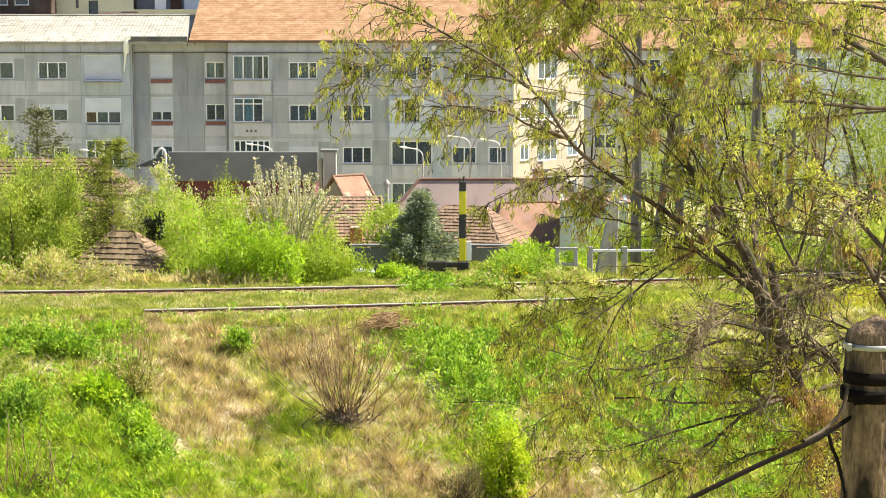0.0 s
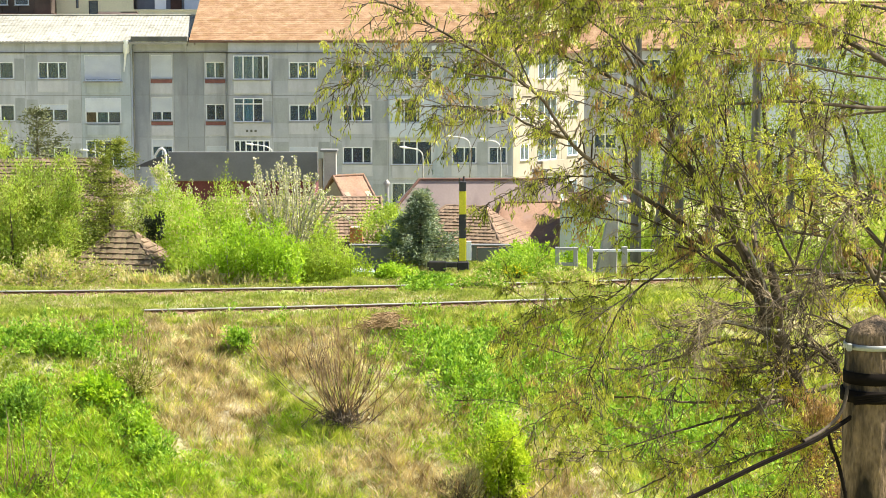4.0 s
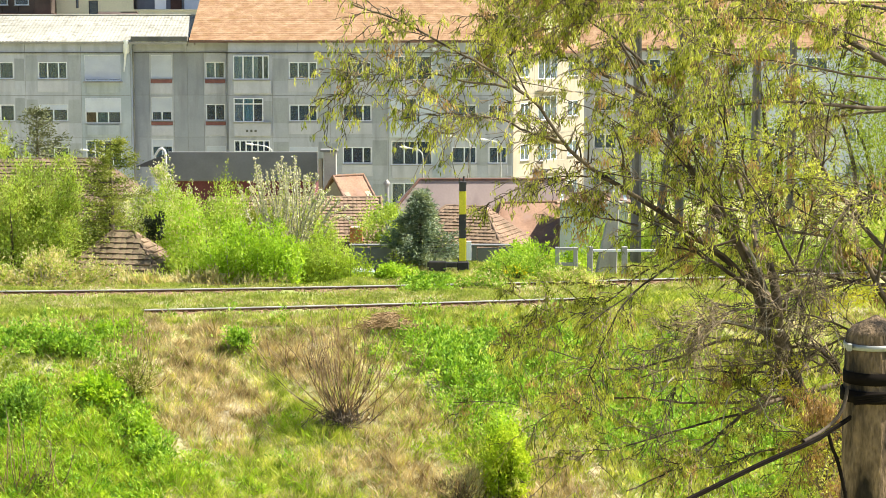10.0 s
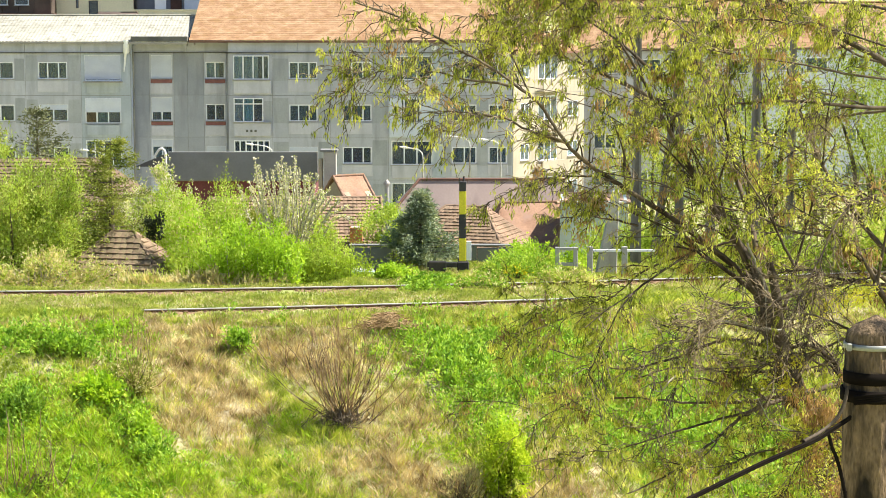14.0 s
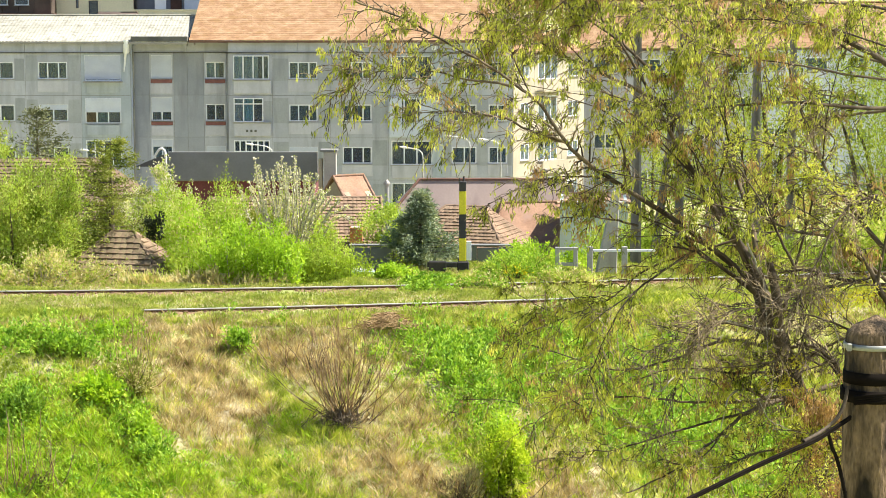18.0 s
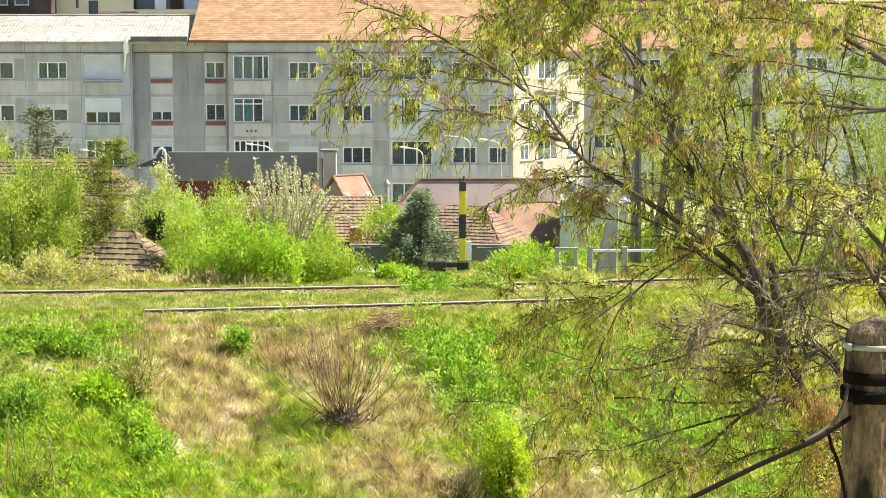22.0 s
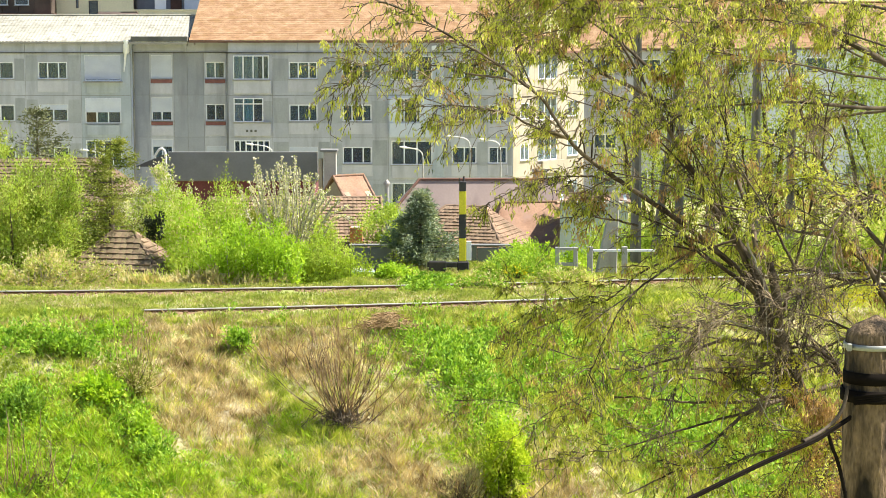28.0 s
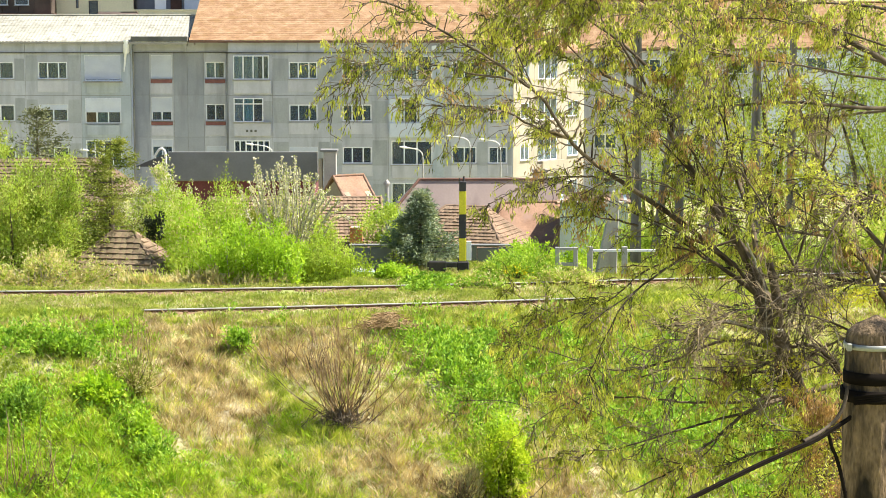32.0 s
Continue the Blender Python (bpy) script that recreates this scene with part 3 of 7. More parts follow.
def gable_roof(b, x0, x1, y0, y1, z, rise, mat, course, thick=0.12, name="roof", edge=M_fascia, wavy=0.0, label="", lap=0.009):
    """Two slopes laid in overlapping courses, as one part with ridge."""
    ym = (y0 + y1) / 2
    bm = bmesh.new()
    n = max(3, int(math.hypot(ym - y0, rise) / course))
    cols = max(2, int((x1 - x0) / (0.12 if wavy else 4.0)))
    prof = []
    for i in range(n):
        ta, tb = i / n, (i + 1) / n
        prof += [(y0 + (ym - y0) * ta, z + rise * ta + lap), (y0 + (ym - y0) * tb, z + rise * tb)]
    prof += [(y1 - (yy - y0), zz) for yy, zz in prof[::-1]]
    prev = None
    for j in range(cols + 1):
        x = x0 + (x1 - x0) * j / cols
        o = wavy * (j % 2)
        cur = [bm.verts.new((x, yy, zz + o)) for yy, zz in prof]
        if prev:
            for k in range(len(prof) - 1):
                bm.faces.new((prev[k], cur[k], cur[k + 1], prev[k + 1]))
        prev = cur
    r = part(name, bm, mat, b, label)
    part("ridge", boxes((x0, x1, ym - 0.14, ym + 0.14, z + rise - 0.02, z + rise + 0.09), bevel=0.04), mat, b)
    part("eave_board", boxes((x0, x1, y0 - 0.03, y0 + 0.06, z - 0.16, z + 0.0)), edge, b)
    part("gable_wall", gable_bm(x0 + 0.15, x0 + 0.3, y0 + 0.3, y1 - 0.3, z - 0.3, rise * 0.92 + 0.1), M_panel, b)
    part("gable_wall", gable_bm(x1 - 0.3, x1 - 0.15, y0 + 0.3, y1 - 0.3, z - 0.3, rise * 0.92 + 0.1), M_panel, b)
    return r


def gable_bm(x0, x1, y0, y1, z, rise):
    bm = bmesh.new()
    ym = (y0 + y1) / 2
    a = [bm.verts.new((x0, y, w)) for y, w in ((y0, z), (y1, z), (y1, z + 0.15), (ym, z + rise), (y0, z + 0.15))]
    c = [bm.verts.new((x1, y, w)) for y, w in ((y0, z), (y1, z), (y1, z + 0.15), (ym, z + rise), (y0, z + 0.15))]
    bm.faces.new(a[::-1])
    bm.faces.new(c)
    for i in range(5):
        j = (i + 1) % 5
        bm.faces.new((a[i], a[j], c[j], c[i]))
    return bm


gable_roof(block_a, -40.4, -16.7, -0.25, 11.3, 11.85, 1.75, M_eternit, 1.1, wavy=0.022, edge=M_gutter, label="weathered pale fibre-cement roof")
part("roof_edge", boxes((-20.4, -16.7, -0.3, 0.8, 11.86, 12.2), bevel=0.02), M_dark_joint, block_a, "dark bitumen roof edge over the recess")
# white tapered tube shaped like the sunlit patch of wall at this corner
t = Tubes()
t.add([(-20.72, -0.14, 11.95), (-20.72, -0.14, 11.15), (-20.78, -0.12, 11.05), (-20.84, -0.12, 10.4), (-20.9, -0.12, 9.9)], [0.2, 0.19, 0.09, 0.07, 0.03], 8)
child("downpipe", t.mesh("downpipe", M_white), block_a, "white tapered strip standing in for sunlit wall")
t = Tubes()
t.add([(-20.45, 0.9, 11.2), (-20.45, 0.9, 0)], [0.06, 0.06], 8)
child("downpipe", t.mesh("downpipe", M_gutter), block_a)
part("awning", boxes((-23.55, -21.0, -0.5, 0, 9.2, 9.26)), M_gutter, block_a, "thin ledge under the balcony glazing")

# east block: orange tiled roof
block_b = thing("apartment_building", pose(0, 125, -3.6), "four-storey grey concrete panel block with an orange tiled roof", "apartment building", "apartment blocks")
bj = (-11.2, -7.4, -3.6, -0.3)
opB = []
for s in (0, 1, 2, 3):
    opB += [(s, -13.75, -11.4 if s != 2 else -11.8, 1.05, 2.62), (s, -10.1, -8.25, SILL, HEAD), (s, -6.6, -4.7, SILL, HEAD), (s, -3.4, -0.7, 1.0, 2.6), (s, 0.6, 2.2, SILL, HEAD), (s, 3.0, 4.2, SILL, HEAD)]
facade(block_b, -14.1, 4.6, 0, bj, opB, {(2, -3.6): M_bluepanel, (3, -3.6): M_greenpanel}, infill=True)
for s, p, q, r, t in opB:
    z = s * STOREY
    if q - p > 1.92 and p < -11:
        if s == 2:
            window(block_b, p, q, z + r, z + t, -0.12, (1, 1, 1), (M_glass, M_blueglass, M_glass), transom=1.15, label="white-framed enclosed balcony with a blue pane")
        elif s == 3:
            window(block_b, p, q, z + r, z + t, -0.12, (1, 1, 1, 0.6), transom=0.0, label="white-framed enclosed balcony")
        else:
            window(block_b, p, q, z + r, z + t, -0.05, (1, 1, 1, 1, 1, 1), transom=0.8, curtain=False, label="enclosed balcony with small panes")
        part("balcony_parapet", boxes((p + 0.02, -11.3, -0.14, -0.004, z + 0.12, z + 0.98), bevel=0.02), M_spandrel, block_b, "pale balcony parapet")
        part("balcony_ledge", boxes((p - 0.06, -11.3, -0.2, 0.02, z + 0.94, z + 1.03)), M_concrete, block_b)
    elif q - p > 2.5:
        window(block_b, p, q, z + r, z + t, -0.05, (1, 1, 1.2), curtain=s != 1, blind=0.0, label="enclosed balcony with white mullions")
        part("balcony_parapet", boxes((p + 0.02, q, -0.12, -0.004, z + 0.12, z + 0.96), bevel=0.02), M_spandrel if s != 2 else M_bluepanel, block_b, "pale balcony parapet")
    else:
        window(block_b, p, q, z + r, z + t, 0, THREE if q - p > 1.7 else TWO, blind=0.95 if (s == 1 and p == -10.1) else 0.0, label="white-framed three-part window" if q - p > 1.7 else "white-framed window")
        part("spandrel", boxes((p - 0.05, q + 0.05, -0.03, -0.003, z + 0.25, z + 1.0), bevel=0.01), M_spandrel, block_b, "lighter panel under a window")
cornice(block_b, -14.1, 4.6, 0, (-9.5, -3.6, -0.3), 4 * STOREY, 4 * STOREY + 0.72)
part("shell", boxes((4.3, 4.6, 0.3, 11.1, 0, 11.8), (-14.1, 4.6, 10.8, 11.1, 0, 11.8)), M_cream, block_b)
part("interior_wall", boxes((-14.0, 4.25, 3.2, 3.4, 0, 11.6), *[(-14.0, 4.25, 0.4, 3.2, k * STOREY - 0.1, k * STOREY + 0.02) for k in range(1, 5)]), M_room, block_b, "near-black walls standing in for the shade of the rooms")
gable_roof(block_b, -16.6, 4.9, -0.3, 17.0, 11.95, 3.9, M_rooftile, 0.34, label="orange clay-tiled roof")
for k in range(3):
    part("vent_hole", boxes((-12.95 + k * 0.28, -12.8 + k * 0.28, -0.16, -0.139, 5.95, 6.1)), M_dark_joint, block_b)
part("vent_box", boxes((-0.75, -0.45, -0.3, -0.06, 11.3, 11.6), bevel=0.02), M_white, block_b, "small white box on the cornice")

part("balcony_front", boxes((-3.5, -0.8, -0.36, -0.28, 2 * STOREY + 0.08, 2 * STOREY + 1.0), (-3.5, -2.7, -0.3, -0.004, 2 * STOREY + 1.0, 3 * STOREY - 0.15), (-1.55, -0.8, -0.3, -0.004, 2 * STOREY + 1.0, 3 * STOREY - 0.15), (-3.5, -0.8, -0.28, -0.004, 2 * STOREY + 0.08, 2 * STOREY + 0.16), bevel=0.01), M_bluepanel, block_b, "pale blue balcony enclosure")
# added strip whose colour imitates the shading down this corner
part("corner_strip", boxes((-0.7, 0.05, -0.05, -0.004, 0.2, 4 * STOREY - 0.1), bevel=0.01), M_greenpanel, block_b, "grey-blue vertical strip standing in for shading")
# sunlit wing turned towards the sun, and grey blocks behind the willow
wing = thing("apartment_building", pose(4.7, 127.0, -3.6, 0, 0, 55), "cream sunlit wing of the panel blocks with balconies", "apartment building", "apartment blocks")
opC = []
for s in (0, 1, 2, 3):
    opC += [(s, 0.9, 2.0, SILL, HEAD), (s, 3.1, 5.6, 0.95, 2.6), (s, 7.0, 8.4, SILL, HEAD)]
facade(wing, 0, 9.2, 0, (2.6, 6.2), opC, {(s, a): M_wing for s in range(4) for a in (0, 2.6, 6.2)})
for s, p, q, r, t in opC:
    z = s * STOREY
    window(wing, p, q, z + r, z + t, 0, TWO if q - p < 2 else (1, 1, 1), label="window in a cream wall")
    if q - p > 2:
        part("balcony_parapet", boxes((p - 0.1, q + 0.1, -0.5, -0.42, z + 0.1, z + 0.95), (p - 0.1, q + 0.1, -0.42, 0, z + 0.1, z + 0.2), bevel=0.01), M_wing, wing, "cream balcony front")
part("shell", boxes((8.9, 9.2, 0.3, 9, 0, 11.2), (0, 9.2, 9, 9.3, 0, 11.2), (0.05, 8.9, 2.4, 2.6, 0, 11.1)), M_wing, wing)
gable_roof(wing, -0.2, 9.4, -0.3, 9.5, 11.2, 1.6, M_rooftile, 0.34, label="orange tiled roof of the wing")


def plain_block(x0, x1, y, z0, floors, wall, label, turn=0, depth=10, step_x=3.2, roof=M_dark_joint):
    b = thing("apartment_building", pose((x0 + x1) / 2, y, z0, 0, 0, turn), label, "apartment building", "apartment blocks")
    w = (x1 - x0) / 2
    ops = []
    x = -w + 0.8
    while x + 1.7 < w:
        ops += [(s, x, x + 1.7, SILL, HEAD) for s in range(floors)]
        x += step_x
    facade(b, -w, w, 0, tuple(-w + step_x * k for k in range(1, int(2 * w / step_x))), ops, {(s, round(a, 2)): wall for s in range(floors) for a in [-w] + [-w + step_x * k for k in range(1, int(2 * w / step_x))]}, floors)
    for s, p, q, r, t in ops:
        window(b, p, q, s * STOREY + r, s * STOREY + t, 0, TWO, curtain=False, label="white-framed window")
    h = floors * STOREY
    part("shell", boxes((-w, -w + 0.3, 0.3, depth, 0, h), (w - 0.3, w, 0.3, depth, 0, h), (-w, w, depth, depth + 0.3, 0, h), (-w + 0.3, w - 0.3, 2.5, 2.7, 0, h)), wall, b)
    if roof is M_rooftile:
        gable_roof(b, -w - 0.3, w + 0.3, -0.4, depth + 0.7, h + 0.2, 3.6, M_rooftile, 0.34, label="orange tiled roof")
    else:
        part("roof", boxes((-w - 0.25, w + 0.25, -0.3, depth + 0.5, h, h + 0.35), bevel=0.03), roof, b, "flat roof slab")
    return b


plain_block(10.4, 24.0, 141, -3.6, 4, M_panel, "grey panel block seen through the willow", turn=-6, roof=M_rooftile)
plain_block(24.6, 40.0, 150, -3.6, 4, M_bluepanel, "pale panel block seen through the willow", turn=-10, roof=M_rooftile)
# this front gets no direct sun; M_sunlit's light cream imitates it
ch = thing("house", pose(-24.6, 152, -3.6), "cream house coloured as if sunlit, with a loggia, behind the pale roof", "house")
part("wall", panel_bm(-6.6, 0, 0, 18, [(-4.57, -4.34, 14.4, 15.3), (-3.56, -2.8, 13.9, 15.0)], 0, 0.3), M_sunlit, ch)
for x0, x1, z0, z1 in ((-4.57, -4.34, 14.4, 15.3), (-3.56, -2.8, 13.9, 15.0)):
    part("window", panel_bm(x0, x1, z0, z1, [(x0 + 0.05, x1 - 0.05, z0 + 0.05, z1 - 0.05)], 0.1, 0.17), M_planks, ch, "small dark-framed window")
    part("pane", boxes((x0 + 0.02, x1 - 0.02, 0.13, 0.14, z0 + 0.02, z1 - 0.02)), M_glass, ch)
part("parapet", boxes((0, 6.4, 0.05, 0.25, 0, 14.2), (0, 6.4, -0.02, 0.32, 14.2, 14.32), bevel=0.02), M_sunlit, ch, "loggia parapet")
# the loggia's shade is put into the wall colour by the darker grey
part("loggia_wall", boxes((0, 6.4, 1.9, 2.2, 0, 18), (6.4, 6.7, 0, 10, 0, 18), (-6.6, 6.4, 9.7, 10, 0, 18)), M_panel_dark, ch, "loggia wall in a grey darkened for shade")
part("loggia_panel", boxes((1.65, 2.55, 0.35, 0.42, 14.0, 16.6), bevel=0.02), M_white, ch, "white panel in the loggia")
part("loggia_door", boxes((2.7, 3.6, 1.8, 1.87, 13.0, 16.4), bevel=0.02), M_fascia, ch, "brown loggia door")
part("end_bay", boxes((4.0, 6.4, 0.35, 0.6, 0, 18), bevel=0.02), M_bluepanel, ch, "pale blue end bay")
part("roof", boxes((-6.9, 7.0, -0.5, 10.4, 18, 18.4), bevel=0.03), M_fascia, ch)
sr = thing("shed_roof", pose(-23.9, 141, 10.0), "broken brown roof of a shed rising behind the pale roof", "roof")
part("roof_slope", gable_bm(-1.5, 1.4, -0.9, 0.9, -0.1, 0.5), M_planks, sr)
part("rafter", boxes((-1.6, 0.9, -1.0, -0.9, 0.1, 0.2), (0.3, 1.5, -1.0, -0.9, 0.3, 0.4), bevel=0.01), M_planks, sr)
part("support_wall", boxes((-1.3, 1.2, -0.7, 0.7, -13.6, 0.0)), M_plaster, sr)
wh = thing("house", pose(-37.5, 150, -3.6), "dark brown boarded attic house behind the pale roof", "house")
for k in range(10):
    part("board", boxes((-6.0 + k * 1.28, -4.74 + k * 1.28, 0, 0.2, 0, 16.5), bevel=0.02), M_planks, wh)
for x in (0.7, 2.3, 3.95):
    window(wh, x, x + 1.1, 14.6, 16.0, -0.12, (1,), curtain=False, label="attic window")
part("eave", boxes((-6.3, 7.2, -0.9, 0.0, 13.75, 13.95)), M_fascia, wh)
part("side_wall", boxes((6.6, 6.8, 0.2, 8, 0, 16.5), (-6, 6.6, 7.8, 8, 0, 16.5)), M_planks, wh)
part("roof", boxes((-6.5, 7.3, -0.8, 8.5, 16.5, 16.8)), M_fascia, wh)

# ---------------------------------------------------------------- houses


def tile_mesh(mat):
    """A curved interlocking tile, 0.26 by 0.37 m, its upper edge at the origin, sloping down -y."""
    v, f = [], []
    prof = [(-0.13, 0.0), (-0.08, 0.012), (0.0, 0.018), (0.08, 0.012), (0.13, 0.004)]
    for y in (0.0, -0.37):
        for x, z in prof:
            v.append((x, y, z))
    for x, z in prof:
        v.append((x, -0.37, z - 0.075))
    for i in range(4):
        f.append((i, i + 5, i + 6, i + 1))
        f.append((i + 5, i + 10, i + 11, i + 6))
    return mesh_of("tile", v, f, mat)


def tiled_slope(parent, corner, along, down, width_at, length, mat, single=True, spacing=(0.25, 0.265), seed=1, fit=1.0):
    """Tiles on a slope. corner: upper start; along, down: unit vectors; width_at(t): start and end along at the fraction t down the slope."""
    rr = random.Random(seed)
    me = tile_mesh(mat)
    normal = Vector(along).cross(Vector(down)).normalized() * -1
    if normal.z < 0:
        normal = -normal
    rot = Matrix((Vector(along), -Vector(down), normal)).transposed().to_4x4()
    spacing = (spacing[0] * fit, spacing[1] * fit)
    rows = int(length / spacing[1])
    vs, fs = [], []
    count = 0
    for i in range(rows):
        a, b = width_at((i + 0.5) / rows)
        x = a + 0.13
        while x < b - 0.05:
            p = Vector(corner) + Vector(along) * x + Vector(down) * (i * spacing[1]) + normal * (0.015 + 0.008 * rr.random())
            m = Matrix.Translation(p) @ rot @ pose(0, 0, 0, -11 + rr.uniform(-2.5, 2.5), 0, rr.uniform(-2.5, 2.5)) @ Matrix.Diagonal((fit, fit, 1, 1))
            if single and count < 300:
                child("tile", me, parent, at=m)
            else:
                k = len(vs)
                vs += [m @ q.co for q in me.vertices]
                fs += [tuple(k + j for j in q.vertices) for q in me.polygons]
            count += 1
            x += spacing[0]
    if vs:
        ob = child("tiling", mesh_of("tiling", vs, fs, mat), parent, "overlapping clay tiles")
        ob["kind"] = "stuff"


def hip_house(at, size, wall_h, rise, mat, label, wall=M_plaster, hip=1.0, single=True, over=0.35, seed=1, tile_sides=("front", "right"), ridge_mat=None, category="house", fit=1.0):
    """A house with a hipped (hip=1) or gabled (hip=0) roof; local front is -y, ridge along x."""
    h = thing("house", at, label, category, "houses behind the railway")
    w, d = size[0] / 2, size[1] / 2
    part("wall", boxes((-w, w, -d, -d + 0.3, 0, wall_h), (-w, w, d - 0.3, d, 0, wall_h), (-w, -w + 0.3, -d + 0.3, d - 0.3, 0, wall_h), (w - 0.3, w, -d + 0.3, d - 0.3, 0, wall_h)), wall, h)
    W2, D2 = w + over, d + over
    inset = D2 * hip
    z0, z1 = wall_h - 0.05, wall_h + rise
    bm = bmesh.new()
    e = [bm.verts.new(p) for p in ((-W2, -D2, z0), (W2, -D2, z0), (W2, D2, z0), (-W2, D2, z0))]
    r = [bm.verts.new((-W2 + inset, 0, z1)), bm.verts.new((W2 - inset, 0, z1))]
    bm.faces.new((e[0], e[1], r[1], r[0]))
    bm.faces.new((e[2], e[3], r[0], r[1]))
    if hip > 0:
        bm.faces.new((e[1], e[2], r[1]))
        bm.faces.new((e[3], e[0], r[0]))
    else:
        for gx0 in (-w, w - 0.3):
            part("gable", gable_bm(gx0, gx0 + 0.3, -d, d, wall_h, rise * d / D2 - 0.05), wall, h)
    bm.faces.new(e[::-1])
    roof = part("roof", bm, mat, h)
    sl = math.hypot(D2, rise)
    if "front" in tile_sides:
        dn = Vector((0, -D2, -(z1 - z0))).normalized()
        tiled_slope(roof, (0, 0, z1), (1, 0, 0), dn, lambda t: (-W2 + inset * (1 - t), W2 - inset * (1 - t)), sl, mat, single, seed=seed, fit=fit)
    if "right" in tile_sides and hip > 0.4:
        dn = Vector((inset, 0, -(z1 - z0))).normalized()
        tiled_slope(roof, (W2 - inset, 0, z1), (0, 1, 0), dn, lambda t: (-D2 * t, D2 * t), math.hypot(inset, rise), mat, False, seed=seed + 1, fit=fit)
    caps = Tubes()
    for a, b in ((r0, r1) for r0, r1 in (((-W2 + inset, 0, z1), (W2 - inset, 0, z1)), ((W2 - inset, 0, z1), (W2, -D2, z0)), ((W2 - inset, 0, z1), (W2, D2, z0)), ((-W2 + inset, 0, z1), (-W2, -D2, z0)), ((-W2 + inset, 0, z1), (-W2, D2, z0)))):
        n = max(2, int(math.dist(a, b) / 0.36))
        for i in range(n):
            p = np.array(a) + (np.array(b) - np.array(a)) * i / n
            q = np.array(a) + (np.array(b) - np.array(a)) * (i + 1.05) / n
            caps.add([p, q], [0.06, 0.08], 6)
    child("ridge_tiles", caps.mesh("ridge_tiles", ridge_mat or mat), roof)
    return h


# hut right behind the far track
hip_house(pose(-11.95, 70.6, -2.6, 0, 0, -10), (4.3, 3.5), 2.1, 1.9, M_moss_shade_tile, "low hut with an old brown clay-tiled hipped roof", hip=1.0, seed=3)
# tiled house behind the barrier
hip_house(pose(0.95, 80.5, -2.9, 0, 0, -20), (6.6, 6.7), 1.5, 2.85, M_oldtile, "house with a hipped brown clay-tiled roof behind the barrier", hip=0.75, seed=5, fit=0.74)
# house behind the bushes
hip_house(pose(-6.2, 79.5, -2.9, 0, 0, 4), (6.5, 6.0), 2.25, 2.55, M_oldtile, "plastered house with an old tiled roof behind bushes", hip=0.0, single=False, seed=7, fit=0.74)
# long tiled house to the west
# the dark mossy tile colour also stands in for shade on this roof
hip_house(pose(-21.0, 87.5, -3.2, 0, 0, 3), (15.5, 7.0), 3.6, 2.6, M_moss_shade_tile, "long house with a brown tiled roof behind trees", hip=0.8, single=False, seed=9)
# small red-roofed house with a cream gable
hip_house(pose(-4.65, 93.0, -3.3, 0, 0, 35), (1.5, 2.3), 3.95, 1.2, M_redtile, "small cream house with a bright red tiled roof", wall=M_cream, hip=0.0, single=False, seed=11, over=0.12, tile_sides=())
# orange-roofed house beside the tiled one
hip_house(pose(4.3, 86.0, -2.9, 0, 0, 12), (5.6, 6.0), 1.9, 2.15, M_redtile, "house with a worn orange roof behind the crossing", hip=0.45, single=False, seed=15, tile_sides=())

# turquoise cottage and a broad tapered concrete pier behind the crossing
tq = hip_house(pose(6.6, 83.0, -2.9, 0, 0, -4), (2.9, 4.0), 4.5, 0.25, M_oldtile, "pale turquoise cottage half hidden by the willow", wall=M_turquoise, hip=0.8, single=False, seed=13, over=0.15, tile_sides=())
pier = thing("concrete_pier", pose(6.05, 69.6, -0.1), "broad tapered pale concrete pier beside the crossing", "pier")
bm = boxes((-0.42, 0.34, -0.3, 0.3, 0, 3.1))
for v in bm.verts:
    if v.co.z > 1:
        v.co.x = v.co.x * 0.35 + 0.32
        v.co.y *= 0.6
bmesh.ops.bevel(bm, geom=bm.edges[:], offset=0.03, segments=1, affect="EDGES")
part("shaft", bm, M_plaster, pier)

# pink sheet roof
ph = thing("house", pose(2.0, 88, -3.2), "long low house under a faded pink sheet-metal roof", "house", "houses behind the railway")
part("wall", boxes((-3.6, 3.6, 0, 5.6, 0, 3.2)), M_plaster, ph)
bm = bmesh.new()
rv = [bm.verts.new(p) for p in ((-4.6, -0.4, 3.4), (3.7, -0.4, 3.4), (3.7, 0.3, 5.2), (-3.1, 0.3, 5.2), (-4.6, 6.0, 3.4), (3.7, 6.0, 3.4))]
for f in ((0, 1, 2, 3), (0, 3, 4), (3, 2, 5, 4), (1, 5, 2), (0, 4, 5, 1)):
    bm.faces.new([rv[i] for i in f])
pr = part("roof", bm, M_pink, ph, "faded pink sheet roof")
t = Tubes()
t.add([(-3.1, 0.3, 5.22), (3.7, 0.3, 5.22)], [0.07, 0.07], 6)
t.add([(-3.1, 0.3, 5.22), (-4.6, -0.4, 3.42)], [0.07, 0.07], 6)
child("ridge_cap", t.mesh("ridge_cap", M_fascia), pr, "dark red ridge cap")
part("chimney", boxes((2.3, 2.85, 1.2, 1.8, 3.9, 5.6), (2.22, 2.93, 1.12, 1.88, 5.45, 5.6), bevel=0.02), M_plaster, ph)
part("side_post", boxes((3.75, 4.05, -0.2, 0.2, 0, 5.0), bevel=0.02), M_cream, ph, "pale corner pier")

